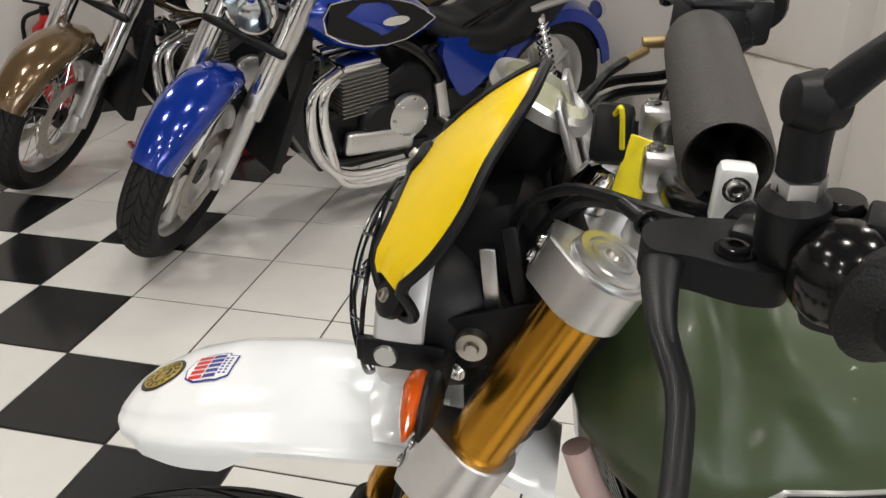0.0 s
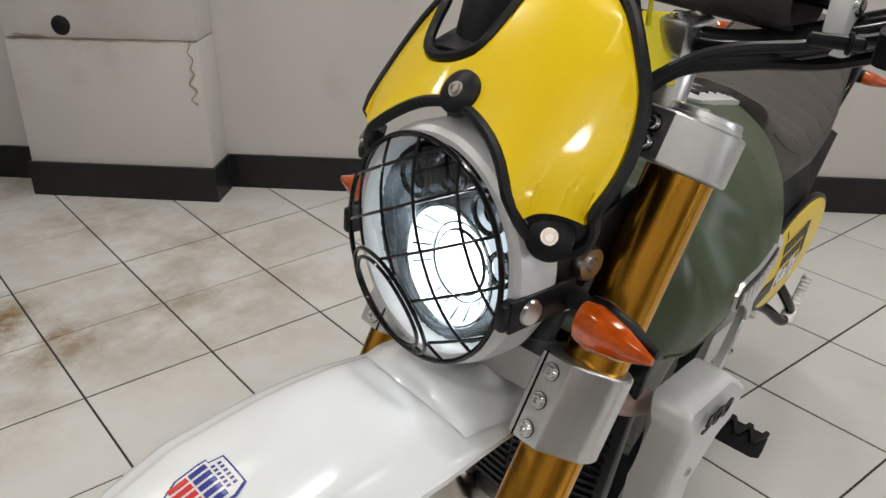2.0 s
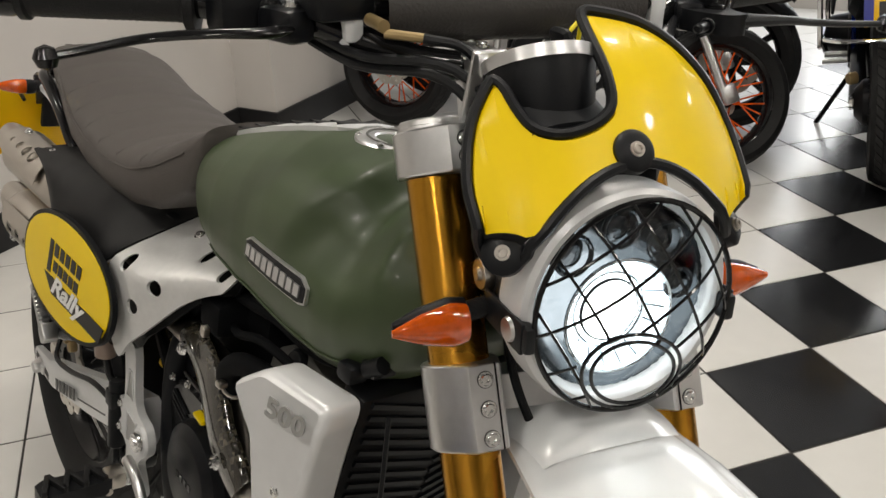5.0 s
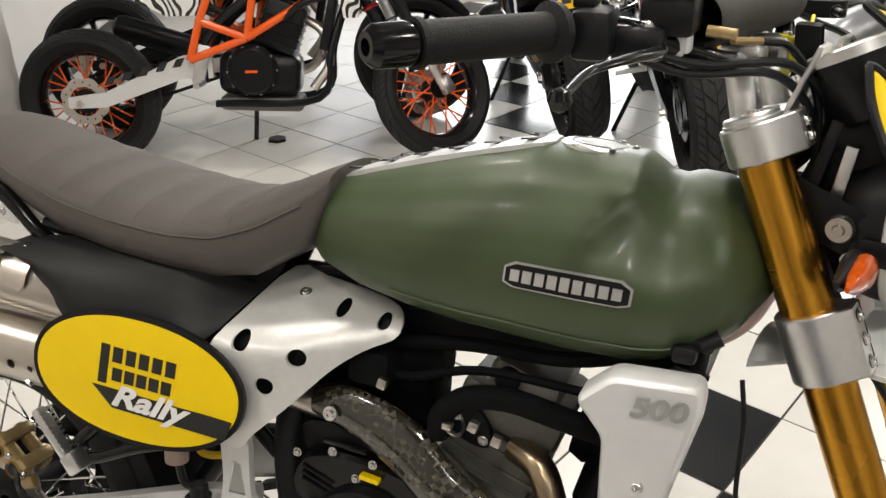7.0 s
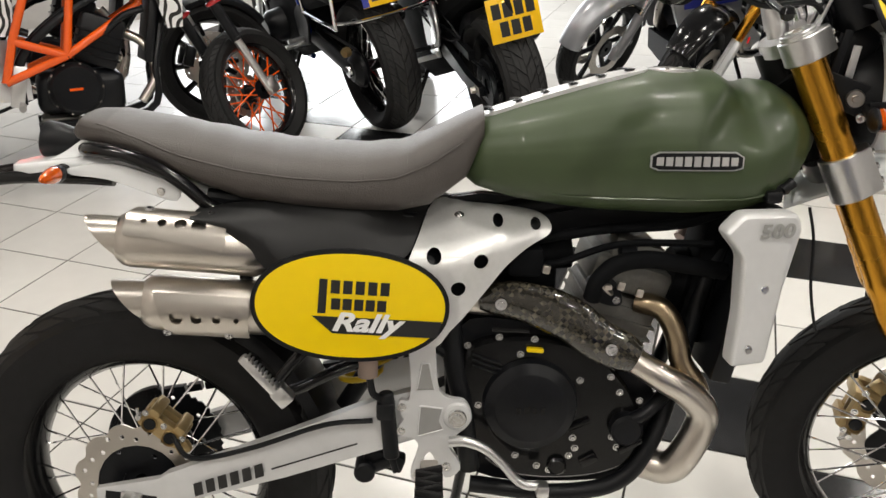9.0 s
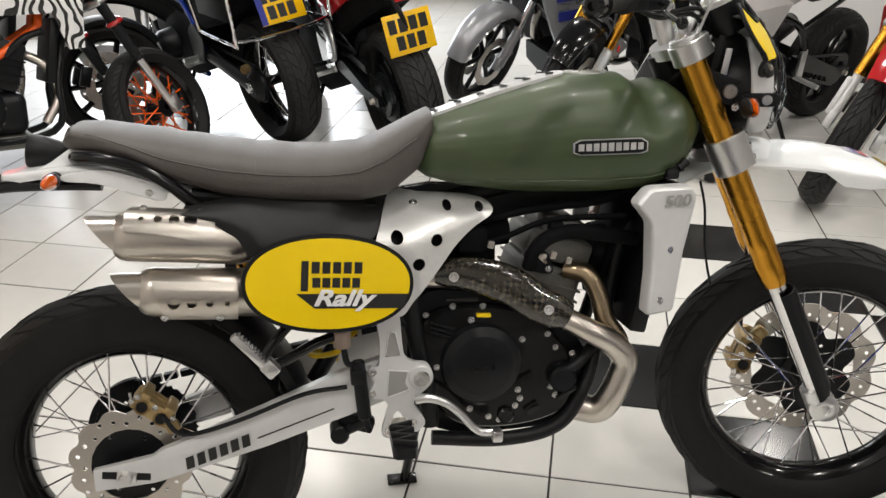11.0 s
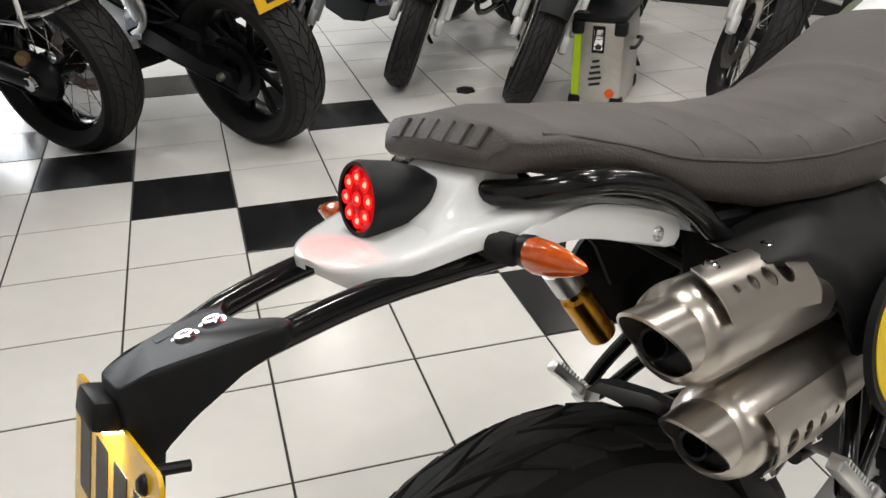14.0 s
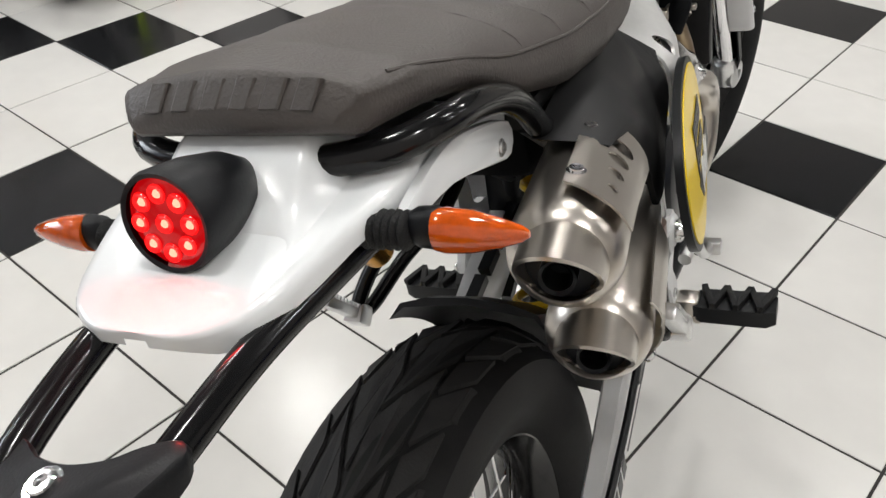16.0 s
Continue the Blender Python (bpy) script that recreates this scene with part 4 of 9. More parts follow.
for sy in (-1, 1):
    fpart("headlamp_bracket", join(box(0.09, 0.004, 0.05, pose(0.455, sy * 0.080, 0.985, 0, 20, 0), 0.002), box(0.012, 0.004, 0.10, pose(0.447, sy * 0.076, 1.03, 0, 12, 0), 0.002)), BLACK_P, label="black headlamp bracket")
    fpart("headlamp_bolt", lathe([(0, 0.011), (0.0048, 0.011), (0.0062, 0.008), (0.0124, 0.008), (0.0140, 0.005), (0.0140, 0), (0, 0)], (0.478, sy * 0.083, 0.977), (0, sy, 0), 28), STEEL, label="large stainless headlamp bolt")
    fpart("bracket_strip", box(0.012, 0.003, 0.07, pose(0.468, sy * 0.07, 1.02, 0, 8, 0), 0.001), ALU)
    # front indicators
    base, tip = Vector((0.508, sy * 0.098, 0.958)), Vector((0.512, sy * 0.176, 0.950))
    ind = fpart("indicator", loft([[base + Vector((-0.006, sy * k, -0.004)) + Vector((r * 0.55 * math.cos(a), 0, r * math.sin(a))) for a in (2 * math.pi * q / 16 for q in range(16))] for k, r in ((0.012, 0.008), (0.016, 0.017), (0.03, 0.019), (0.055, 0.013), (0.075, 0.004))]), BLACK_P, label="black indicator with amber lens")
    fpart("lens", loft([[base + Vector((0.004, sy * k, -0.004)) + Vector((r * 0.7 * math.cos(a), 0, r * math.sin(a))) for a in (2 * math.pi * q / 16 for q in range(16))] for k, r in ((0.014, 0.004), (0.018, 0.0165), (0.03, 0.0185), (0.055, 0.0125), (0.078, 0.003))]), ORANGE_L, ind, "amber lens")
    fpart("stalk", rod((0.498, sy * 0.07, 0.962), (0.50, sy * 0.115, 0.956), 0.0085, 14), RUBBER2, ind)
    fpart("bolt", bolt((0.490, sy * 0.084, 0.947), (0.3, sy, 0), 0.006, 0.004), BOLT, ind)

# gauge
# boxes added to fill the gap behind the headlamp with dark
fpart("wiring_cover", join(box(0.07, 0.11, 0.13, pose(0.462, 0, 1.02, 0, 20, 0), 0.02), box(0.05, 0.13, 0.07, pose(0.45, 0, 0.945, 0, 10, 0), 0.015)), BLACK_P, label="dark filler boxes added behind the headlamp")
gauge = fpart("gauge", lathe([(0, -0.05), (0.03, -0.05), (0.038, -0.03), (0.043, 0.0), (0.044, 0.012), (0.0, 0.012)], (0.455, -0.035, 1.125), (-0.45, 0, 0.9), 36), BLACK_P, label="round instrument with silver rim")
fpart("rim", lathe([(0.038, 0.012), (0.0455, 0.010), (0.0455, 0.02), (0.038, 0.022)], (0.455, -0.035, 1.125), (-0.45, 0, 0.9), 36, closed=True), ALU, gauge, "silver rim")
fpart("dial", lathe([(0, 0.0145), (0.038, 0.0145), (0.038, 0.012), (0, 0.012)], (0.455, -0.035, 1.125), (-0.45, 0, 0.9), 36), mat("pale_green_dial", (0.35, 0.36, 0.24), 0.2), gauge, "pale dial")
fpart("bracket", join(box(0.006, 0.03, 0.09, pose(0.418, 0.0, 1.105, 0, 20, 0), 0.002), box(0.006, 0.03, 0.09, pose(0.418, -0.07, 1.105, 0, 20, 0), 0.002)), ALU, gauge)
hood = [(0.030 * math.cos(a), 0.030 * math.sin(a)) for a in np.linspace(0, math.pi, 9)]
fpart("visor_scoop", loft([[(0.515, y * 1.25 - 0.035, 1.100 + 0.3 * z) for y, z in hood], [(0.47, y * 1.35 - 0.035, 1.112 + 0.5 * z) for y, z in hood]], caps=True), BLACK_P, label="black scoop below the gauge")

# bars
bar = []
for sy in (-1, 1):
    bar.append([(0.345, sy * 0.0, 1.118), (0.345, sy * 0.06, 1.118), (0.335, sy * 0.115, 1.128), (0.298, sy * 0.19, 1.157), (0.268, sy * 0.25, 1.164), (0.212, sy * 0.42, 1.168)])
fpart("handlebar", tube(bar[0][::-1] + bar[1][1:], 0.0135, 16, 5), BLACK_G, label="black tapered handlebar")
fpart("crossbar", rod((0.326, -0.158, 1.166), (0.326, 0.158, 1.166), 0.007, 14), BLACK_G)
pad = [(0.0, -0.05), (0.0235, -0.05), (0.0245, -0.124), (0.0265, -0.127), (0.0285, -0.122), (0.0295, -0.10), (0.0295, 0.10), (0.0285, 0.122), (0.0265, 0.127), (0.0245, 0.124), (0.0235, 0.05), (0.0, 0.05)]
fpart("bar_pad", lathe(pad, (0.326, 0, 1.166), (0, 1, 0), 36), mat("grey_bar_pad_vinyl", (0.035, 0.032, 0.030), 0.55, var=0.15, scale=60, bump=0.5, bump_scale=350), label="dark grey padded crossbar cover")
for sy in (-1, 1):
    clp = fpart("crossbar_clamp", join(box(0.022, 0.018, 0.040, pose(0.324, sy * 0.152, 1.158), 0.005), box(0.016, 0.026, 0.014, pose(0.322, sy * 0.150, 1.136), 0.004)), WHITE_P, label="pale crossbar clamp")
    fpart("bolt", bolt((0.324, sy * 0.161, 1.166), (0, sy, 0), 0.006, 0.003), BOLT, clp)
    ri = fpart("bar_riser", join(lathe([(0, 0), (0.017, 0), (0.017, 0.05), (0.015, 0.054), (0, 0.054)], (0.36, sy * 0.045, 1.062), (-0.25, 0, 0.97), 24), box(0.045, 0.03, 0.03, pose(0.347, sy * 0.045, 1.122), 0.006)), ALU, label="aluminium handlebar riser")
    for q in (-0.014, 0.014):
        fpart("bolt", bolt((0.347 + q, sy * 0.045, 1.137), (0, 0, 1), 0.005, 0.004), BOLT, ri)
    # grip, switch block, lever
    g0, g1 = Vector((0.258 + (0.008 if sy > 0 else 0), sy * (0.275 if sy < 0 else 0.262), 1.1655)), Vector((0.214, sy * 0.412, 1.168))
    gd = (g1 - g0).normalized()
    L = (g1 - g0).length
    prof = [(0, -0.004), (0.029, -0.004), (0.031, 0.004), (0.022, 0.008)] if sy > 0 else [(0, -0.004), (0.026, -0.004), (0.027, 0.004), (0.018, 0.008)]
    k = 0.012
    while k < L - 0.012:
        prof += [(0.0182, k), (0.0176, k + 0.003)]
        k += 0.006
    prof += [(0.018, L - 0.008), (0.021, L - 0.006), (0.021, L), (0, L)]
    grip = fpart("grip", lathe(prof, g0, gd, 24), RUBBER2, label="ribbed black rubber grip")
    fpart("bar_end", lathe([(0, 0), (0.017, 0), (0.0185, 0.01), (0.0175, 0.035), (0.012, 0.042), (0.007, 0.042), (0.007, 0.03), (0, 0.03)], g1, gd, 24), BLACK_G, grip, "black bar end weight")
    sw = fpart("switch_block", join(box(0.036, 0.06, 0.045, pose(0.278, sy * 0.235, 1.163, 0, 0, -sy * 18), 0.008), box(0.02, 0.03, 0.012, pose(0.268, sy * 0.235, 1.19, 0, 0, -sy * 18), 0.003)), BLACK_P, label="black switch block")
    fpart("button", lathe([(0, 0.006), (0.010, 0.006), (0.012, 0.003), (0.012, 0), (0, 0)], (0.283, sy * 0.212, 1.186), (0, 0, 1), 20), CHROME if sy < 0 else BLACK_G, sw)
    per = fpart("lever_perch", join(box(0.05, 0.03, 0.03, pose(0.306, sy * 0.205, 1.152, 0, 0, -sy * 25), 0.008), lathe([(0, -0.012), (0.017, -0.012), (0.017, 0.012), (0, 0.012)], (0.292, sy * 0.200, 1.154), (0.3, sy * 0.9, 0.1), 20)), BLACK_M, label="black lever perch")
    fpart("bolt", bolt((0.312, sy * 0.2, 1.168), (0, 0, 1), 0.006, 0.004), BOLT, per)
    if sy > 0:
        fpart("perch_body", loft([[(x, y, z) for x, y in rounded([(0.300, 0.212), (0.318, 0.188), (0.350, 0.190), (0.374, 0.203), (0.372, 0.228), (0.350, 0.232), (0.325, 0.240), (0.305, 0.236)], 4)] for z in (1.140, 1.160)]), BLACK_P, per, "flat black clutch lever perch")
        fpart("pivot_bolt", bolt((0.330, 0.222, 1.1605), (0, 0, 1), 0.008, 0.004), BLACK_G, per)
        fpart("cable_ferrule", join(rod((0.366, 0.190, 1.150), (0.386, 0.160, 1.150), 0.0048, 14, 0.002), torus(0.0060, 0.0018, (0.372, 0.182, 1.150), (0.55, -0.83, 0), 18, 8)), BLACK_M, per, "black cable adjuster")
        fpart("switch_dome", lathe([(0, 0.022), (0.010, 0.021), (0.019, 0.015), (0.025, 0.004), (0.026, -0.012), (0.022, -0.020), (0, -0.020)], (0.285, 0.247, 1.172), (0.15, 0.1, 1), 28), BLACK_G, sw, "glossy black switch housing")
    lev = [(0.330, 0.213, 1.152), (0.3565, 0.216, 1.152), (0.3655, 0.238, 1.153), (0.3665, 0.285, 1.152), (0.3600, 0.326, 1.148), (0.3625, 0.366, 1.146), (0.3685, 0.412, 1.146)] if sy > 0 else [(0.316, sy * 0.195, 1.152), (0.335, sy * 0.225, 1.150), (0.332, sy * 0.27, 1.150), (0.322, sy * 0.32, 1.146), (0.330, sy * 0.365, 1.140), (0.339, sy * 0.393, 1.137)]
    lv = fpart("lever", tube(lev, [0.008, 0.0100, 0.0105, 0.0072, 0.0062, 0.0056, 0.005] if sy > 0 else [0.008, 0.0085, 0.0068, 0.006, 0.0058, 0.0052], 14, 6, 0.62), BLACK_P if sy > 0 else BLACK_G, label="black " + ("brake" if sy < 0 else "clutch") + " lever")
    fpart("lever_ball", lathe([(0, -0.010), (0.007, -0.007), (0.010, 0), (0.007, 0.007), (0, 0.010)], lev[-1], (0, 0, 1), 16), BLACK_G, lv)
# master cylinder and brake hose on the right, mirror boss and clutch cable on the left
mc = fpart("brake_reservoir", join(box(0.05, 0.055, 0.035, pose(0.318, -0.165, 1.175, 0, 0, 15), 0.006), box(0.055, 0.06, 0.008, pose(0.318, -0.165, 1.195, 0, 0, 15), 0.003)), BLACK_P, label="black brake fluid reservoir")
for q in (-0.02, 0.02):
    fpart("bolt", bolt((0.318 + q, -0.165, 1.199), (0, 0, 1), 0.004, 0.002), BOLT, mc)
fpart("banjo", join(rod((0.345, -0.142, 1.160), (0.372, -0.138, 1.158), 0.0055, 12), rod((0.368, -0.136, 1.152), (0.385, -0.108, 1.150), 0.004, 10)), BRASS, label="brass brake hose union")
fpart("brake_hose", tube([(0.385, -0.108, 1.150), (0.405, -0.075, 1.140), (0.43, -0.055, 1.09), (0.44, -0.05, 1.0), (0.48, -0.06, 0.9), (0.52, -0.04, 0.82), (0.56, 0.02, 0.7), (0.58, 0.06, 0.42)], 0.0042, 8, 6), BLACK_P, label="black brake hose")
fpart("throttle_cable", join(tube([(0.272, -0.2, 1.155), (0.34, -0.15, 1.13), (0.41, -0.09, 1.128), (0.44, -0.04, 1.07), (0.40, -0.02, 1.0), (0.32, 0.0, 0.93)], 0.0045, 8, 6), tube([(0.272, -0.2, 1.148), (0.33, -0.15, 1.12), (0.40, -0.095, 1.118), (0.43, -0.05, 1.06), (0.39, -0.03, 1.0), (0.30, -0.01, 0.93)], 0.0045, 8, 6)), BLACK_P, label="black throttle cables")
fpart("wiring", join(tube([(0.28, 0.21, 1.150), (0.31, 0.15, 1.122), (0.36, 0.11, 1.118), (0.41, 0.075, 1.105), (0.44, 0.045, 1.04), (0.42, 0.03, 0.96)], 0.006, 8, 6), tube([(0.31, 0.19, 1.150), (0.36, 0.15, 1.14), (0.42, 0.10, 1.125), (0.455, 0.05, 1.06), (0.43, 0.02, 0.95)], 0.0042, 8, 6)), BLACK_P, label="black wiring and clutch cable")
mir = fpart("mirror_boss", join(lathe([(0, 0), (0.015, 0), (0.017, 0.012), (0.017, 0.034), (0.012, 0.04), (0, 0.04)], (0.305, 0.222, 1.160), (0.12, 0.1, 1), 20), tube([(0.309, 0.225, 1.20), (0.311, 0.226, 1.235), (0.304, 0.232, 1.252), (0.288, 0.240, 1.275), (0.262, 0.252, 1.305)], [0.0115, 0.0115, 0.0095, 0.008, 0.008], 14, 5), lathe([(0, -0.016), (0.011, -0.012), (0.0155, 0), (0.011, 0.012), (0, 0.016)], (0.311, 0.227, 1.243), (1, 0.2, 0.1), 18)), BLACK_P, label="black mirror stalk with threaded boss")
fpart("nut", lathe([(0, 0), (0.0125, 0), (0.0125, 0.012), (0, 0.012)], (0.3085, 0.2255, 1.196), (0.1, 0.1, 1), 6), ALU, mir)
# ignition barrel and key with its tag
ign = fpart("ignition_lock", lathe([(0, 0), (0.017, 0), (0.019, 0.015), (0.017, 0.032), (0.012, 0.036), (0, 0.036)], (0.405, 0.015, 1.075), AXIS_D, 24), CHROME, label="ignition lock with key in it")
fpart("key_head", moved(box(0.03, 0.012, 0.045, None, 0.006), Matrix.Translation((0.392, 0.02, 1.135)) @ Matrix.Rotation(radians(20), 4, "X")), BLACK_P, ign, "black plastic key head")
fpart("key_tag", moved(box(0.030, 0.0025, 0.056, None, 0.001, 1), Matrix.Translation((0.372, 0.040, 1.112)) @ Matrix.Rotation(radians(-35), 4, "Z") @ Matrix.Rotation(radians(22), 4, "X")), mat("yellow_key_tag", (0.85, 0.72, 0.02), 0.4), ign, "yellow plastic key tag")
fpart("tag_loop", tube([(0.392, 0.02, 1.15), (0.388, 0.035, 1.16), (0.384, 0.035, 1.13)], 0.002, 6, 4), mat("yellow_key_tag", (0.85, 0.72, 0.02)), ign)

# front mudguard: a low crown, a shoulder line, shallow skirts that deepen at the nose
FX = [0.40, 0.46, 0.53, 0.60, 0.64, 0.67, 0.74, 0.79, 0.825, 0.838, 0.845]
FZ = [0.812, 0.842, 0.857, 0.861, 0.860, 0.857, 0.844, 0.826, 0.807, 0.796, 0.786]
FE = [0.790, 0.820, 0.833, 0.834, 0.832, 0.829, 0.818, 0.806, 0.795, 0.789, 0.785]
FW = [0.052, 0.060, 0.074, 0.084, 0.086, 0.087, 0.087, 0.076, 0.053, 0.036, 0.014]


def fender_z(x, y):
    """Height of the mudguard's crown, with a soft step down to its shoulder."""
    c, e, q = interp(x, FX, FZ), interp(x, FX, FE), min(1.0, abs(y) / interp(x, FX, FW))
    step = 0.0022 * min(1.0, max(0.0, (q - 0.68) / 0.10))
    return c - (c - e - 0.0022) * q ** 2.1 - step


loops = []
for x in sorted(list(np.linspace(0.40, 0.79, 44)) + [0.79 + 0.055 * (1 - (1 - k / 14) ** 1.8) for k in range(1, 15)]):
    w, e = interp(x, FX, FW), interp(x, FX, FE)
    low = e - interp(x, [0.40, 0.55, 0.672, 0.708, 0.76, 0.80, 0.83, 0.845], [0.010, 0.009, 0.009, 0.030, 0.027, 0.017, 0.008, 0.003])
    crown = [(w * q * 0.975, fender_z(x, w * q)) for q in (0, 0.2, 0.4, 0.55, 0.66, 0.70, 0.74, 0.79, 0.86, 0.93, 1.0)]
    half = crown + [(w * 0.992, e - 0.0035), (w, e * 0.6 + low * 0.4), (w * 0.998, low), (w * 0.97, low)]
    inner = [(w * 0.95, e - 0.006), (w * 0.6, interp(x, FX, FZ) * 0.5 + e * 0.5 - 0.006), (0.0, interp(x, FX, FZ) - 0.005)]
    loops.append([(x, -y, z) for y, z in half[:0:-1]] + [(x, y, z) for y, z in half] + [(x, y, z) for y, z in inner] + [(x, -y, z) for y, z in inner[1::-1]])
fender = fpart("front_mudguard", loft(loops), WHITE_P, label="long white plastic front mudguard with stickers", angle=60)
# the raised saddle that bolts it under the yoke
saddle = []
for x in np.linspace(0.41, 0.565, 12):
    k = interp(x, [0.41, 0.53, 0.555, 0.565], [1.0, 1.0, 0.75, 0.2])
    saddle.append([(x + 0.016 * (1 - (q / 0.066) ** 2), q, fender_z(x, q) + h * k) for q, h in ((-0.066, 0.001), (-0.060, 0.010), (-0.03, 0.0115), (0, 0.012), (0.03, 0.0115), (0.060, 0.010), (0.066, 0.001))])
fpart("mudguard_saddle", loft(saddle, closed=False), WHITE_P, fender, "raised white mounting saddle", angle=40)


def fender_patch(outline, lift, name, material, label="", parent=None):
    bm = single_sheet(outline, 0.0, 0, 6, 6, lambda u, v: Vector((v, u, fender_z(v, u) + lift)))
    return fpart(name, bm, material, parent or fender, label)


circle = lambda cx, cy, r, n=28: [(cy + r * math.sin(2 * math.pi * k / n), cx + r * math.cos(2 * math.pi * k / n)) for k in range(n)]
fender_patch(circle(0.803, -0.003, 0.0235), 0.0008, "round_sticker", mat("dark_sticker", (0.02, 0.018, 0.015), 0.35), "round black and gold anniversary sticker")
for r0 in (0.019, 0.0105):
    pts = [Vector((0.803 + r0 * math.cos(a), r0 * math.sin(a) - 0.003, fender_z(0.803 + r0 * math.cos(a), r0 * math.sin(a) - 0.003) + 0.0012)) for a in np.linspace(0, 2 * math.pi, 25)]
    fpart("sticker_ring", tube(pts, 0.0011, 4, 1), DECAL_G, fender)
for k in range(14):
    a = 2 * math.pi * k / 14
    fender_patch([(-0.003 + 0.0148 * math.sin(a) + p * math.cos(a) + q * math.sin(a), 0.803 + 0.0148 * math.cos(a) - p * math.sin(a) + q * math.cos(a)) for p, q in ((-0.0018, -0.0022), (0.0018, -0.0022), (0.0018, 0.0022), (-0.0018, 0.0022))], 0.0014, "sticker_mark", DECAL_G)
for u in (-0.0065, 0.0015):
    fender_patch([(u - 0.003, 0.799), (u + 0.004, 0.799), (u + 0.004, 0.808), (u - 0.003, 0.808)], 0.0014, "sticker_mark", DECAL_G)
sh = [(0.0, 0.772), (-0.013, 0.768), (-0.019, 0.757), (-0.019, 0.735), (-0.014, 0.735), (-0.014, 0.725), (0.014, 0.725), (0.014, 0.735), (0.019, 0.735), (0.019, 0.757), (0.013, 0.768)]
fender_patch([(a * 1.18, (b - 0.748) * 1.1 + 0.748) for a, b in sh], 0.0007, "shield_sticker", DECAL_B, "white shield sticker with red and blue stripes")
fender_patch([(a * 1.06, (b - 0.748) * 1.03 + 0.748) for a, b in sh], 0.0012, "shield_ground", DECAL_W)
for k in range(5):
    yy = -0.015 + k * 0.0075
    fender_patch([(yy - 0.0026, 0.7515), (yy + 0.0026, 0.7515), (yy + 0.0026, 0.766), (yy - 0.0026, 0.766)], 0.0017, "red_stripe", DECAL_R)
    fender_patch([(yy - 0.0026, 0.737), (yy + 0.0026, 0.737), (yy + 0.0026, 0.7500), (yy - 0.0026, 0.7500)], 0.0017, "blue_stripe", DECAL_B)
for k in range(6):
    fender_patch([(-0.012 + k * 0.0045, 0.7325), (-0.0095 + k * 0.0045, 0.7325), (-0.0095 + k * 0.0045, 0.7355), (-0.012 + k * 0.0045, 0.7355)], 0.0017, "sticker_mark", DECAL_B)
    fender_patch([(-0.012 + k * 0.0045, 0.7275), (-0.0095 + k * 0.0045, 0.7275), (-0.0095 + k * 0.0045, 0.7305), (-0.012 + k * 0.0045, 0.7305)], 0.0017, "sticker_mark", DECAL_B)

# tank
TX_ = [-0.162, -0.13, -0.07, 0.0, 0.07, 0.14, 0.20, 0.26, 0.30, 0.34, 0.37, 0.392]
T_TX = [-0.162, -0.13, -0.07, 0.0, 0.07, 0.13, 0.20, 0.248, 0.262, 0.274, 0.290, 0.308, 0.34, 0.37, 0.392]
T_TOP = [0.905, 0.932, 0.952, 0.973, 0.992, 1.005, 1.008, 1.005, 0.996, 0.988, 0.986, 0.992, 0.988, 0.970, 0.940]
T_BOT = [0.850, 0.825, 0.808, 0.797, 0.789, 0.786, 0.784, 0.786, 0.793, 0.805, 0.830, 0.862]
T_W = [0.062, 0.090, 0.118, 0.137, 0.147, 0.152, 0.153, 0.150, 0.144, 0.128, 0.102, 0.068]
SEC = [(0.0, 0.58), (0.03, 0.76), (0.10, 0.89), (0.22, 0.95), (0.36, 1.0), (0.50, 0.985), (0.63, 0.93), (0.75, 0.83), (0.85, 0.69), (0.93, 0.50), (0.98, 0.30), (1.0, 0.10)]


def tank_half(x, f):
    """Half width of the tank at a share f of its height, with the knee scallop at its upper front."""
    w = interp(x, TX_, T_W) * interp(f, [s[0] for s in SEC], [s[1] for s in SEC])
    soft = lambda v: (lambda k: k * k * (3 - 2 * k))(min(1.0, max(0.0, v)))
    crease = 0.262 - 0.16 * max(0.0, 0.97 - f) ** 0.8
    dent = 0.017 * soft((x - crease) / 0.045) * (1 - soft((x - 0.288) / 0.055)) * soft((f - 0.44) / 0.26)
    swell = 0.008 * math.exp(-((x - 0.345) / 0.03) ** 2) * math.exp(-((f - 0.75) / 0.25) ** 2)
    return w - dent + swell


def tank_point(x, f, sgn):
    b, t = interp(x, TX_, T_BOT), interp(x, T_TX, T_TOP)
    # the tank sits a little off the bike's middle, towards the stand's side
    off = interp(x, [-0.16, -0.05, 0.10, 0.20, 0.27, 0.34, 0.39], [0.003, 0.010, 0.018, 0.014, 0.010, 0.009, 0.006]) * min(1.0, 1.8 * (1 - f))
    return Vector((x + 0.012 * math.sin(math.pi * f), sgn * tank_half(x, f) + off, b + (t - b) * f))


fs = [0, 0.03, 0.08, 0.15, 0.23, 0.32, 0.41, 0.46, 0.5, 0.54, 0.58, 0.62, 0.66, 0.70, 0.74, 0.78, 0.81, 0.84, 0.87, 0.9, 0.92, 0.94, 0.96, 0.985, 1.0]
loops = []
for x in np.linspace(-0.162, 0.392, 90):
    loops.append([tank_point(x, f, -1) for f in fs] + [tank_point(x, f, 1) for f in fs[::-1]])
tank = part("fuel_tank", loft(loops), GREEN, BIKE, "satin olive green fuel tank", angle=70)
for sgn in (-1, 1):
    part("tank_seam", tube([tank_point(x, 0.13, sgn) + Vector((0, sgn * 0.0004, 0)) for x in np.linspace(-0.02, 0.33, 24)], 0.0016, 6, 1), GREEN, tank)
capd = Vector((0.06, 0, 1))
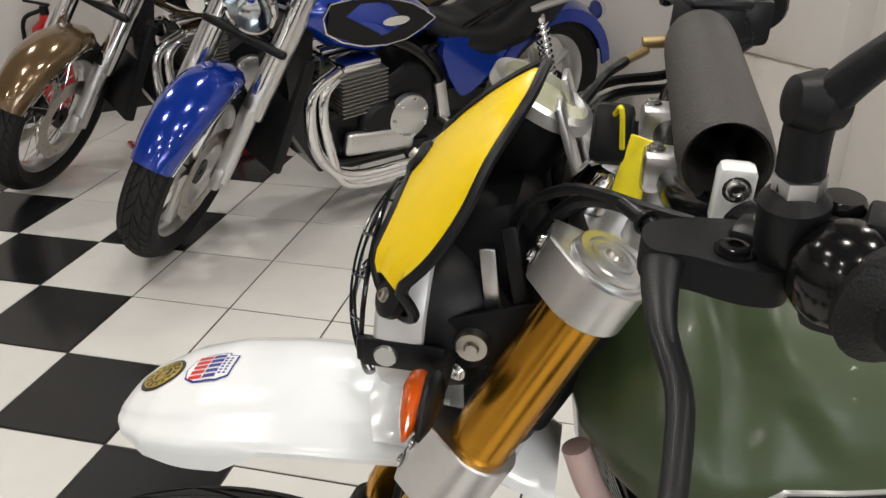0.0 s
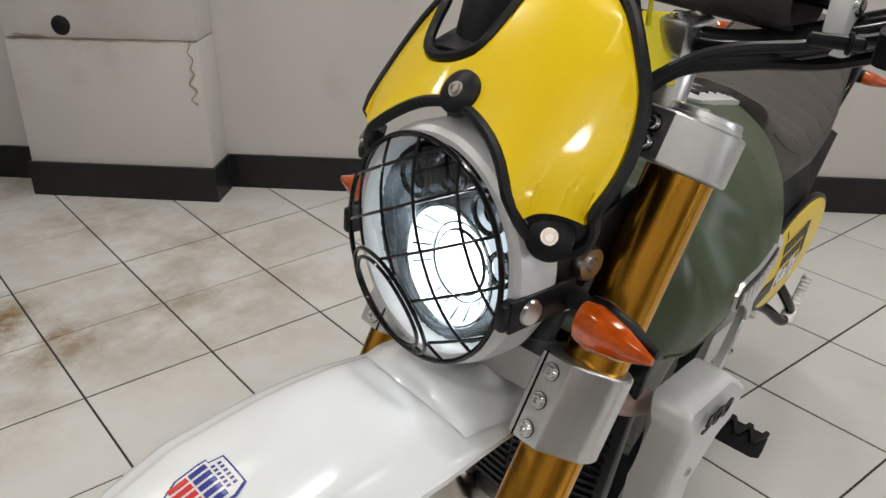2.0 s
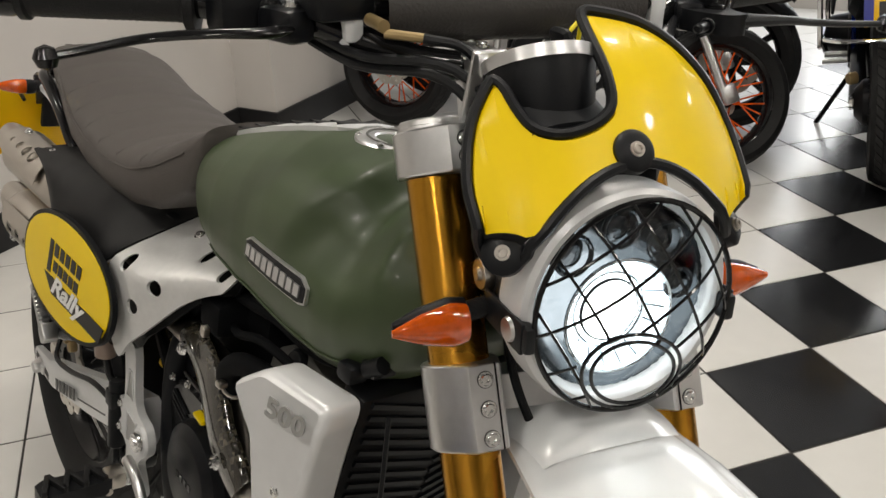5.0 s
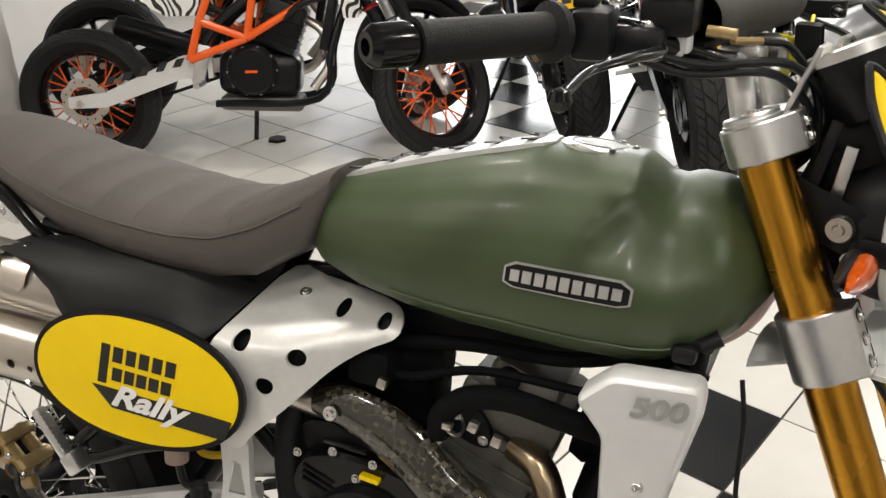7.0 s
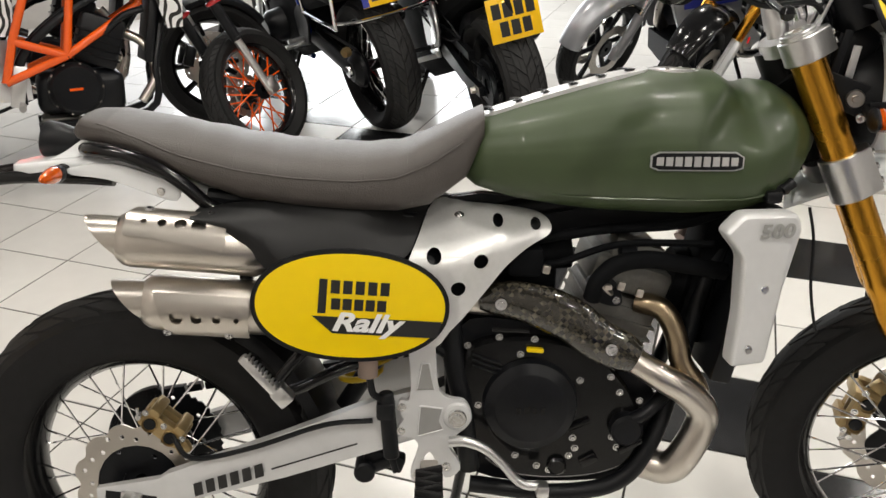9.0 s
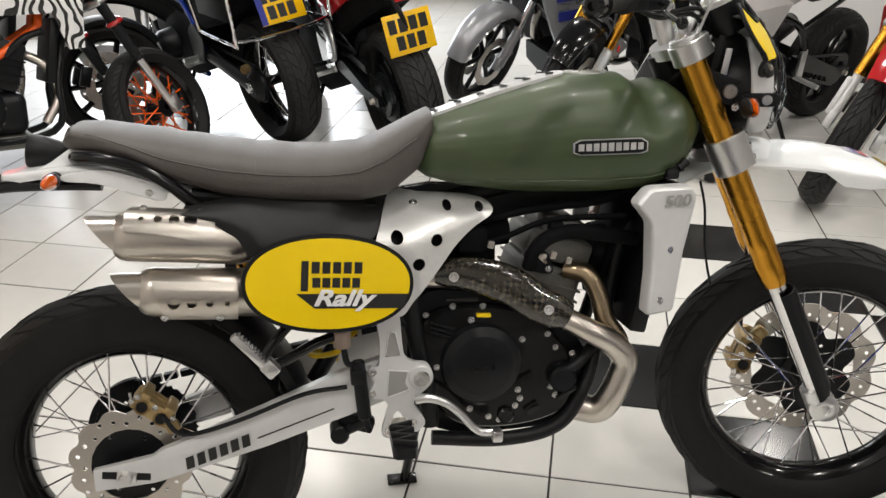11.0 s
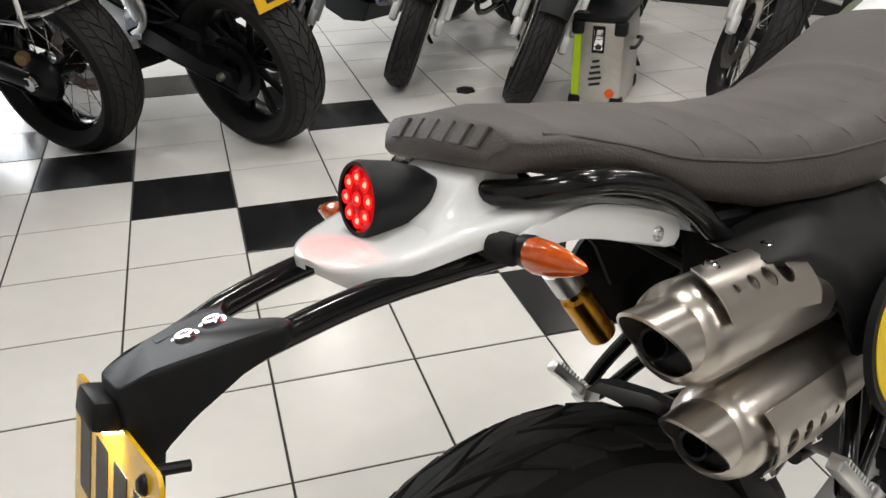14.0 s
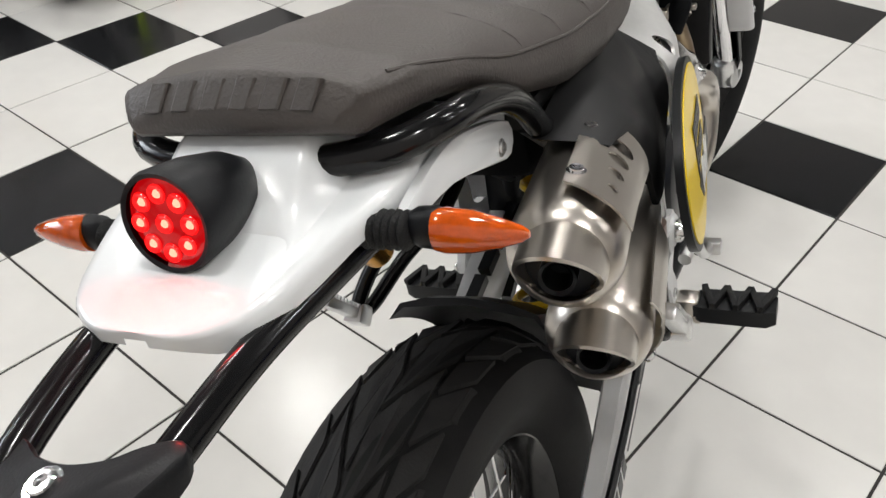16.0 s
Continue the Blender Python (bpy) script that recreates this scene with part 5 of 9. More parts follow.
cap = part("filler_cap", lathe([(0, 0.007), (0.022, 0.007), (0.024, 0.009), (0.040, 0.009), (0.045, 0.006), (0.046, 0.0), (0.046, -0.01), (0, -0.01)], (0.192, 0.0, 0.9985), capd, 40), ALU, tank, "brushed aluminium filler cap")
part("cap_ring", torus(0.032, 0.0015, (0.192, 0, 1.0075), capd, 36, 6), ENGINE, cap)
for k in range(6):
    a = 2 * math.pi * k / 6
    part("bolt", bolt((0.192 + 0.041 * math.cos(a), 0.041 * math.sin(a), 1.007), capd, 0.003, 0.002), BOLT, cap)


def top_z(x):
    return interp(x, T_TX, T_TOP)


strip = [(-0.145, 0.020), (-0.10, 0.038), (0.0, 0.045), (0.09, 0.045), (0.135, 0.038), (0.145, 0.02)]
st = loft([[(x, -w, top_z(x) - 0.006), (x, -w, top_z(x) + 0.001), (x, -w * 0.5, top_z(x) + 0.004), (x, w * 0.5, top_z(x) + 0.004), (x, w, top_z(x) + 0.001), (x, w, top_z(x) - 0.006)] for x, w in strip])
ts = part("tank_strip", st, SILVER, tank, "silver tank-top strip with black rubber inserts", angle=40)
for k in range(6):
    x = -0.108 + k * 0.044
    part("rubber_insert", loft([[(x + q + 0.012 * math.cos(a * math.pi / 2), 0.030 * a, top_z(x) + 0.0035 + h) for a in np.linspace(-1, 1, 9)] for q, h in ((-0.008, 0), (-0.006, 0.0028), (0.006, 0.003), (0.008, 0))], closed=False), RUBBER2, ts)


def tank_patch(x0, x1, f0, f1, sgn, lift, nx=12, nf=6, crop=0.0):
    """A raised shield that follows the tank's flank."""
    loops = []
    for i in range(nx + 1):
        x = x0 + (x1 - x0) * i / nx
        e = 1.0 if nx < 4 else min(1.0, min(i, nx - i) / 1.5 + 0.62)
        m = (f0 + f1) / 2
        row = []
        for k in range(nf + 1):
            f = m + ((f0 + (f1 - f0) * k / nf) - m) * e
            p = tank_point(x, f, sgn)
            row.append(p + Vector((0, sgn * lift, 0)))
        loops.append(row)
    bm = loft(loops, closed=False)
    up = bmesh.ops.extrude_face_region(bm, geom=bm.faces[:])
    bmesh.ops.translate(bm, vec=(0, -sgn * 0.004, 0), verts=[v for v in up["geom"] if isinstance(v, bmesh.types.BMVert)])
    return bm


for sgn in (-1, 1):
    badge = part("tank_badge", tank_patch(0.117, 0.256, 0.345, 0.475, sgn, 0.0035), BADGE, tank, "black and silver tank badge with raised silver letters")
    part("badge_field", tank_patch(0.1195, 0.2535, 0.354, 0.466, sgn, 0.0046), BLACK_P, badge)
    for k in range(9):
        xa = 0.1255 + k * 0.0138
        part("badge_mark", tank_patch(xa, xa + 0.0102, 0.376 + 0.006 * abs(k - 4) / 4, 0.444 - 0.006 * abs(k - 4) / 4, sgn, 0.0064, 2, 2), BADGE, badge)

# seat
SX = [-0.757, -0.750, -0.742, -0.700, -0.649, -0.573, -0.494, -0.411, -0.325, -0.254, -0.205, -0.146, -0.118]
S_TOP = [0.925, 0.936, 0.945, 0.945, 0.936, 0.921, 0.905, 0.893, 0.886, 0.889, 0.908, 0.936, 0.948]
S_BOT = [0.914, 0.908, 0.906, 0.901, 0.888, 0.847, 0.820, 0.808, 0.801, 0.797, 0.804, 0.845, 0.905]
S_W = [0.074, 0.084, 0.090, 0.103, 0.112, 0.121, 0.132, 0.138, 0.137, 0.127, 0.112, 0.090, 0.078]
SSEC = [(0.0, 0.86), (0.06, 0.93), (0.25, 0.985), (0.5, 1.0), (0.66, 0.98), (0.70, 0.965), (0.80, 0.93), (0.90, 0.84), (0.96, 0.70), (1.0, 0.45)]


def seat_crown(x):
    """How far the seat's edges fall below its middle."""
    return interp(x, [-0.757, -0.72, -0.60, -0.30, -0.12], [0.003, 0.012, 0.024, 0.018, 0.004])


def seat_square(x):
    """1 on the soft middle of the seat, less on its blocky tail."""
    return interp(x, [-0.757, -0.72, -0.62], [0.45, 0.6, 1.0])


def seat_loop(x):
    b, t, w = interp(x, SX, S_BOT), interp(x, SX, S_TOP), interp(x, SX, S_W)
    roll = 0.0
    if -0.634 < x < -0.22:
        roll = 0.0022 * abs(math.sin((x + 0.70) / 0.066 * math.pi)) ** 1.2
    side = [(w * k ** seat_square(x) - (0.0012 if 0.64 < f < 0.68 else 0), b + (t - b) * f + (roll if f > 0.75 else 0)) for f, k in SSEC]
    mid = [(w * q, t + roll + 0.002) for q in (0.22, 0.0)]
    half = [(y, z - seat_crown(x) * (y / w) ** 2 * max(0.0, (z - b) / (t - b))) for y, z in side + mid]
    return [Vector((x, -y, z)) for y, z in half] + [Vector((x, y, z)) for y, z in half[-2::-1]]


seat = part("seat", loft([seat_loop(x) for x in list(np.linspace(-0.757, -0.742, 7)) + list(np.linspace(-0.738, -0.118, 150))]), SEAT, BIKE, "grey leather bench seat with cross-stitched rolls", angle=70)
for sgn in (-1, 1):
    piping = []
    for x in np.linspace(-0.715, -0.15, 22):
        b, t, w = interp(x, SX, S_BOT), interp(x, SX, S_TOP), interp(x, SX, S_W)
        f = interp(x, [-0.735, -0.66, -0.60], [0.93, 0.76, 0.675])
        k = interp(f, [q for q, _ in SSEC], [q for _, q in SSEC]) ** seat_square(x)
        piping.append((x, sgn * (w * k + 0.0002), b + (t - b) * f - seat_crown(x) * k * k * f))
    part("piping", tube(piping, 0.0015, 6, 2), SEAT, seat)
for k in range(2, 8):
    x = -0.70 + 0.066 * k
    w = interp(x, SX, S_W)
    b, t = interp(x, SX, S_BOT), interp(x, SX, S_TOP)
    pts = [(x, w * y, b + (t - b) * f + 0.0002 - seat_crown(x) * y * y * f) for y, f in ((-0.96, 0.71), (-0.88, 0.87), (-0.6, 0.975), (-0.2, 1.0), (0.2, 1.0), (0.6, 0.975), (0.88, 0.87), (0.96, 0.71))]
    part("stitching", tube(pts, 0.0004, 5, 3), SEAT, seat)
# embossed maker's mark on the sloping back of the seat, as plain raised bars
for k in range(6):
    y = 0.056 - k * 0.0218
    def on_back(s, yy, out):
        return (-0.757 + 0.014 * s - 0.82 * out, yy - 0.008 * s, 0.9236 + 0.0026 * (1 - (yy / 0.075) ** 2) + 0.0205 * s + 0.57 * out)
    part("embossed_mark", loft([[on_back(s, y + d, out) for s, d in ((0.10, 0.0070 - e), (0.10, -0.0070 + e), (0.82, -0.0070 + e), (0.82, 0.0070 - e))] for out, e in ((-0.004, 0.0), (0.0004, 0.0), (0.0014, 0.0014))]), SEAT, seat)

# subframe loop, rear fender, tail lamp
loop_pts = [(-0.50, -0.106, 0.785), (-0.545, -0.112, 0.808), (-0.582, -0.116, 0.842), (-0.62, -0.118, 0.868), (-0.665, -0.118, 0.886), (-0.705, -0.113, 0.893), (-0.733, -0.092, 0.892), (-0.745, -0.055, 0.889), (-0.746, 0.0, 0.887)]
rail = part("grab_rail", tube(loop_pts + [(x, -y, z) for x, y, z in loop_pts[-2::-1]], 0.0105, 14, 6), BLACK_G, BIKE, "black tubular grab rail under the seat")
def guard_half(x):
    """Half width of the rear mudguard: blunt rounded tip, then a wide flat back."""
    return interp(x, [-0.880, -0.8796, -0.878, -0.875, -0.871, -0.865, -0.857, -0.845, -0.82, -0.79, -0.76, -0.73, -0.68, -0.60, -0.52], [0.008, 0.018, 0.029, 0.039, 0.047, 0.056, 0.063, 0.070, 0.079, 0.087, 0.095, 0.100, 0.095, 0.088, 0.085])


loops = []
for x in [-0.880 + 0.09 * (k / 24) ** 2.2 for k in range(24)] + list(np.linspace(-0.79, -0.52, 18)):
    w, z = guard_half(x), interp(x, [-0.878, -0.84, -0.79, -0.74, -0.68, -0.60, -0.52], [0.863, 0.869, 0.876, 0.880, 0.876, 0.852, 0.820])
    th = 0.018 * min(1.0, 0.55 + (x + 0.880) / 0.02) if x < -0.72 else 0.024
    top = [(q, -0.003 * abs(q) ** 3) for q in (-0.95, -0.85, -0.6, -0.3, 0, 0.3, 0.6, 0.85, 0.95)]
    rim = [(0.985, -0.0052), (1.0, -0.010), (0.99, -th)]
    half = top + rim + [(q, -th * 0.55) for q in (0.94, 0.5, 0, -0.5, -0.94)] + [(-q, h) for q, h in rim[::-1]]
    loops.append([(x, w * q, z + h) for q, h in half])
rf = part("rear_mudguard", loft(loops), WHITE_P, BIKE, "short white plastic rear mudguard", angle=50)
for sy in (-1, 1):
    pts = rounded([(-0.755, 0.866), (-0.70, 0.872), (-0.655, 0.863), (-0.594, 0.838), (-0.597, 0.813), (-0.64, 0.826), (-0.70, 0.848), (-0.755, 0.856)], 3)
    sp = part("side_panel", loft([[(x, sy * y, z) for x, z in pts] for y in (0.100, 0.1065)] + [[(x * 0.97 - 0.0203, sy * 0.1080, (z - 0.845) * 0.9 + 0.845) for x, z in pts]]), WHITE_P, rf, "white mudguard side panel")
    part("bolt", bolt((-0.618, sy * 0.108, 0.829), (0, sy, 0), 0.005, 0.003), BOLT, sp)
# the mudguard's pedestal, sweeping up to the seat between the rail's ends
ramp = []
for x in np.linspace(-0.815, -0.715, 18):
    g = interp(x, [-0.815, -0.79, -0.74, -0.70], [0.8724, 0.876, 0.880, 0.878])
    h = interp(x, [-0.815, -0.80, -0.785, -0.772, -0.760, -0.748, -0.735, -0.715], [-0.006, 0.001, 0.007, 0.015, 0.022, 0.027, 0.028, 0.028])
    sec = [(0.074, -0.008), (0.066, -0.002 + h * 0.05), (0.059, h * 0.22), (0.054, h * 0.6), (0.050, h * 0.9), (0.044, h), (0.02, h)]
    ramp.append([(x, -y, g + z) for y, z in sec] + [(x, y, g + z) for y, z in sec[::-1]])
part("pedestal", loft(ramp), WHITE_P, rf, "white pedestal under the seat", angle=60)
TLD = Vector((-0.985, 0, 0.17)).normalized()
tl = part("tail_lamp", lathe([(0.0, -0.072), (0.014, -0.067), (0.023, -0.05), (0.0285, -0.025), (0.0305, 0.0), (0.029, 0.004), (0.0262, 0.003)], (-0.829, -0.002, 0.898), TLD, 36), BLACK_P, BIKE, "black bullet tail lamp, lit red")
part("lens", lathe([(0.0, 0.003), (0.018, 0.0025), (0.0268, -0.001), (0.0268, -0.006), (0, -0.006)], (-0.829, -0.002, 0.898), TLD, 32), RED_L, tl, "red lens")
area_lamp("tail_lamp_light", look(BIKE.matrix_world @ (Vector((-0.829, -0.002, 0.898)) + TLD * 0.009), BIKE.matrix_world @ (Vector((-0.829, -0.002, 0.898)) + TLD)), 0.10, 0.046, color=(1, 0.02, 0.02))
for k in range(9):
    a = 2 * math.pi * k / 8
    r = 0.0 if k == 8 else 0.0172
    e1, e2 = Vector((0, 1, 0)), TLD.cross(Vector((0, 1, 0)))
    part("led_cup", lathe([(0.0030, 0.0034), (0.0052, 0.0042), (0.0058, 0.0030), (0.0034, 0.0024)], Vector((-0.829, -0.002, 0.898)) + e1 * r * math.cos(a) + e2 * r * math.sin(a), TLD, 12, closed=True), mat("lit_red_reflector", (0.6, 0.01, 0.01), 0.15, 0.5, emit=(1, 0.006, 0.006), strength=1.1), tl)
    part("led", lathe([(0, 0.0045), (0.0019, 0.0040), (0.0027, 0.0025), (0, 0.0025)], Vector((-0.829, -0.002, 0.898)) + e1 * r * math.cos(a) + e2 * r * math.sin(a), TLD, 10), RED_LED, tl, "glowing red light")
for sy in (-1, 1):
    ix, iz = (-0.768, 0.859) if sy < 0 else (-0.779, 0.850)
    st_ = part("indicator", loft([[(ix + 0.002 + r * 0.75 * math.cos(a), sy * k, iz + r * math.sin(a)) for a in (2 * math.pi * q / 16 for q in range(16))] for k, r in ((0.112, 0.010), (0.117, 0.0128), (0.127, 0.0136), (0.130, 0.0130))]), BLACK_P, BIKE, "rear indicator with amber lens")
    prof = []
    for q in range(7):
        prof += [(0.012, q * 0.005), (0.0098, q * 0.005 + 0.0025)]
    part("stalk", lathe([(0, 0)] + prof + [(0, 0.035)], (ix - 0.002, sy * 0.080, iz), (0, sy, 0), 18), RUBBER2, st_, "ribbed rubber stalk")
    part("lens", loft([[(ix + r * 0.85 * math.cos(a), sy * k, iz + r * math.sin(a)) for a in (2 * math.pi * q / 18 for q in range(18))] for k, r in ((0.128, 0.0126), (0.134, 0.0137), (0.150, 0.0124), (0.166, 0.0086), (0.178, 0.0048), (0.182, 0.002))]), ORANGE_L, st_, "amber lens")
# number plate holder
arm_pts = {1: [(-0.70, 0.055, 0.842), (-0.76, 0.050, 0.845), (-0.86, 0.040, 0.847), (-0.935, 0.034, 0.838), (-0.97, 0.028, 0.828)], -1: [(-0.70, -0.078, 0.842), (-0.76, -0.075, 0.845), (-0.86, -0.062, 0.844), (-0.935, -0.053, 0.834), (-0.965, -0.046, 0.826)]}
for sy in (-1, 1):
    part("plate_arm", tube(arm_pts[sy], 0.0105, 12, 5), BLACK_G, BIKE, "black tubular plate bracket arm")
plan = rounded([(-0.945, 0.040), (-0.940, 0.028), (-0.948, 0.012), (-0.950, -0.010), (-0.944, -0.034), (-0.934, -0.050), (-0.928, -0.066), (-0.938, -0.073), (-0.965, -0.062), (-0.995, -0.052), (-1.020, -0.046), (-1.040, -0.042), (-1.043, -0.020), (-1.042, 0.000), (-1.032, 0.010), (-0.99, 0.024), (-0.955, 0.040)], 3)
deck = lambda x, y: 0.841 + interp(x, [-1.045, -1.02, -0.985, -0.93], [-0.012, -0.006, -0.003, 0.004]) - 0.04 * y
deep = lambda x: interp(x, [-1.04, -1.0, -0.96, -0.93], [0.066, 0.040, 0.020, 0.012])
pcx = Vector((-0.99, -0.008))
def plan_ring(sc, dz):
    return [(pcx.x + (x - pcx.x) * sc, pcx.y + (y - pcx.y) * sc, deck(x, y) + dz(x)) for x, y in plan]
holder = part("plate_holder", join(loft([plan_ring(0.97, lambda x: -deep(x)), plan_ring(1.0, lambda x: -0.004), plan_ring(0.985, lambda x: 0.0), plan_ring(0.95, lambda x: 0.0015)]), box(0.012, 0.05, 0.08, pose(-1.030, -0.008, 0.755, 0, 14, 0), 0.004)), BLACK_P, BIKE, "black plastic number plate bracket", angle=40)
part("channel", loft([[(x, y, deck(x, y) + h) for x, y in ((-0.955, 0.026), (-0.966, 0.006), (-1.002, 0.000), (-1.002, 0.010))] for h in (-0.002, 0.0019)]), BLACK_P, holder)
for p in ((-0.963, -0.008, deck(-0.963, -0.008) + 0.001), (-0.985, -0.012, deck(-0.985, -0.012) + 0.001)):
    part("screw", bolt(p, (-0.15, 0, 1), 0.0075, 0.004), CHROME, holder)
part("plate_lamp", box(0.024, 0.046, 0.022, pose(-1.048, -0.012, 0.813, 0, 20, 0), 0.005), BLACK_P, holder, "small black plate lamp")
part("lamp_glow", box(0.009, 0.032, 0.002, pose(-1.0495, -0.012, 0.8003, 0, 20, 0)), PLATE_LED, holder, "lit plate lamp")
PD = Vector((-0.255, 0, -0.967)).normalized()        # down the plate
PN = Vector((-0.967, 0, 0.255))
PC = Vector((-1.0405, -0.011, 0.802)) + PD * 0.0815


def plate_at(u, v, n=0.0):
    """u to the viewer's right, v up the plate, n out from it."""
    return PC + Vector((0, -1, 0)) * u - PD * v + PN * n


def plate_piece(u, v, w, h, n0, n1, r=0.0):
    pts = [(u + sx * (w / 2 - r) + r * math.cos(a + b), v + sy * (h / 2 - r) + r * math.sin(a + b)) for sx, sy, a in ((1, 1, 0), (-1, 1, math.pi / 2), (-1, -1, math.pi), (1, -1, 1.5 * math.pi)) for b in ((0, math.pi / 8, math.pi / 4, 3 * math.pi / 8, math.pi / 2) if r else (0,))]
    return loft([[plate_at(a, b, n0) for a, b in pts], [plate_at(a, b, n1) for a, b in pts]])


pl = part("number_plate", plate_piece(0, 0, 0.210, 0.163, 0, 0.003, 0.010), PLATE_Y, BIKE, "yellow rear number plate with black marks, lit from above")
for row, n in ((0.026, 4), (-0.044, 3)):
    for k in range(n):
        u = (k - (n - 1) / 2) * 0.047
        part("mark", plate_piece(u, row, 0.030, 0.056, 0.003, 0.0036), PLATE_K, pl)
for u in (-0.079, 0.076):
    b = part("bolt_cap", lathe([(0, 0.005), (0.004, 0.0045), (0.0065, 0.002), (0.0068, 0), (0, 0)], plate_at(u, 0.066, 0.003), PN, 16), BLACK_P, pl)
for u in (-0.05, 0.06):
    part("rear_bolt", rod(plate_at(u, 0.066, 0), plate_at(u, 0.066, -0.03), 0.004, 10), BLACK_P, pl)
# no lamp, but its red carries the lens material's glow
part("red_reflector", plate_piece(-0.01, -0.098, 0.06, 0.022, -0.006, 0.004, 0.006), RED_L, BIKE, "small red reflector below the plate")

# side panels, both sides
def cover_y(x, z):
    """Half width of the black side cover along its front edge."""
    return 0.146 - 0.052 * max(0.0, (z - 0.66) / 0.16) ** 2 - 0.030 * max(0.0, (x + 0.20) / 0.18) ** 1.5


def plate_y(x, z):
    """Half width of the perforated plate: upright below, folded in under the tank above."""
    low, fold = interp(x, [-0.235, -0.20, -0.16, -0.125, -0.095, -0.03], [0.150, 0.150, 0.147, 0.130, 0.115, 0.085]), 0.066 + 2.0 * (0.772 - z)
    return -0.012 * math.log(math.exp(-low / 0.012) + math.exp(-fold / 0.012))


for sy in (-1, 1):
    loops = []
    for u in np.linspace(0, 1, 14):
        x = -0.56 + 0.36 * u
        top = interp(x, [-0.56, -0.45, -0.20], [0.805, 0.818, 0.806])
        bot = interp(x, [-0.56, -0.50, -0.455, -0.42, -0.25, -0.20], [0.795, 0.775, 0.735, 0.665, 0.672, 0.74])
        row = []
        for q in np.linspace(0, 1, 9):
            z = top + (bot - top) * q
            y = interp(q, [0, 0.25, 0.55, 1], [0.115, 0.158, 0.182, 0.186] if sy < 0 else [0.108, 0.138, 0.154, 0.158]) - 0.02 * (1 - u) * q
            x = -0.56 + 0.36 * u - 0.5 * u * u * (top - z)
            row.append((x, sy * interp(x, [-0.42, -0.31, -0.235, -0.19], [y, cover_y(x, z) + 0.012, max(0.035, plate_y(x, z)) + 0.010, max(0.03, plate_y(x, z)) + 0.007]), z))
        loops.append(row)
    side = loft(loops, closed=False)
    up = bmesh.ops.extrude_face_region(side, geom=side.faces[:])
    bmesh.ops.translate(side, vec=(0, -sy * 0.006, 0), verts=[v for v in up["geom"] if isinstance(v, bmesh.types.BMVert)])
    part("side_cover", side, mat("matte_black_cover", (0.013, 0.013, 0.0135), 0.5, spec=0.3, var=0.15, scale=60), BIKE, "satin black side cover", angle=60)
    # oval number panel: dished, canted a little
    OM = Matrix.Translation((-0.322, -0.190 if sy < 0 else 0.163, 0.668)) @ Matrix.Rotation(radians(6), 4, "Y") @ Matrix.Rotation(radians(-7 * sy), 4, "Z") @ Matrix.Rotation(radians(6 * sy), 4, "X")

    def oval(a, b, y0, y1, n=56):
        el = [(a * math.copysign(abs(math.cos(t)) ** 0.94, math.cos(t)), b * math.copysign(abs(math.sin(t)) ** 0.94, math.sin(t))) for t in (2 * math.pi * k / n for k in range(n))]
        bm = loft([[(x, sy * y0, z) for x, z in el], [(x, sy * y1, z) for x, z in el], [(x * 0.5, sy * (y1 + 0.003), z * 0.5) for x, z in el]])
        return moved(bm, OM)
    ov = part("side_panel", oval(0.149, 0.086, -0.008, 0.0), BLACK_P, BIKE, "yellow oval side panel with black rim and lettering")
    part("yellow_field", oval(0.142, 0.079, 0.0, 0.0015), YELLOW, ov, "yellow oval field")
    # maker's mark as plain black bars, then the word below it on a slanted black band
    for row, n, h, z in ((0, 5, 0.020, 0.029), (1, 5, 0.017, 0.003)):
        for k in range(n):
            xa = (-0.020 + k * 0.0185) if row == 0 else (-0.018 + k * 0.0172)
            part("panel_mark", moved(box(0.0135, 0.0008, h), OM @ Matrix.Translation((xa - 0.006, sy * 0.0052, z))), PLATE_K, ov)
    part("panel_mark", moved(box(0.012, 0.0008, 0.052), OM @ Matrix.Translation((-0.044, sy * 0.0052, 0.014))), PLATE_K, ov)
    xs = [(-0.058, -0.0165), (0.138, -0.0165), (0.132, -0.042), (-0.026, -0.042)]
    part("black_band", moved(loft([[(x, sy * 0.0035, z) for x, z in xs], [(x, sy * 0.0050, z) for x, z in xs]]), OM), PLATE_K, ov)
    turn = Matrix.Rotation(radians(90), 4, "X") if sy < 0 else Matrix.Rotation(radians(180), 4, "Z") @ Matrix.Rotation(radians(90), 4, "X")
    words("Rally", 0.039, 0.0004, OM @ Matrix.Translation((0.022, sy * 0.0058, -0.025)) @ turn, DECAL_W, ov, label="white slanted lettering", squeeze=1.36, shear=0.30, bold=0.032)
    # perforated aluminium plate
    out = [(-0.196, 0.797), (-0.145, 0.794), (-0.090, 0.790), (-0.046, 0.785), (-0.021, 0.778), (-0.010, 0.765), (-0.018, 0.750), (-0.052, 0.732), (-0.086, 0.706), (-0.118, 0.671), (-0.145, 0.642), (-0.173, 0.614), (-0.196, 0.588), (-0.225, 0.604), (-0.240, 0.66), (-0.240, 0.715), (-0.224, 0.752)]
    holes = [(-0.198, 0.731, 0.0115), (-0.125, 0.720, 0.0115), (-0.095, 0.772, 0.0085), (-0.035, 0.767, 0.0085), (-0.161, 0.681, 0.0115)]
    bm = plate(rounded(out, 3), 0.004, holes)
    cut(bm, 0, -0.24, -0.02, 10)
    cut(bm, 2, 0.58, 0.80, 22)
    for v in bm.verts:
        x, z = v.co.x, v.co.z
        yy = plate_y(x, z)
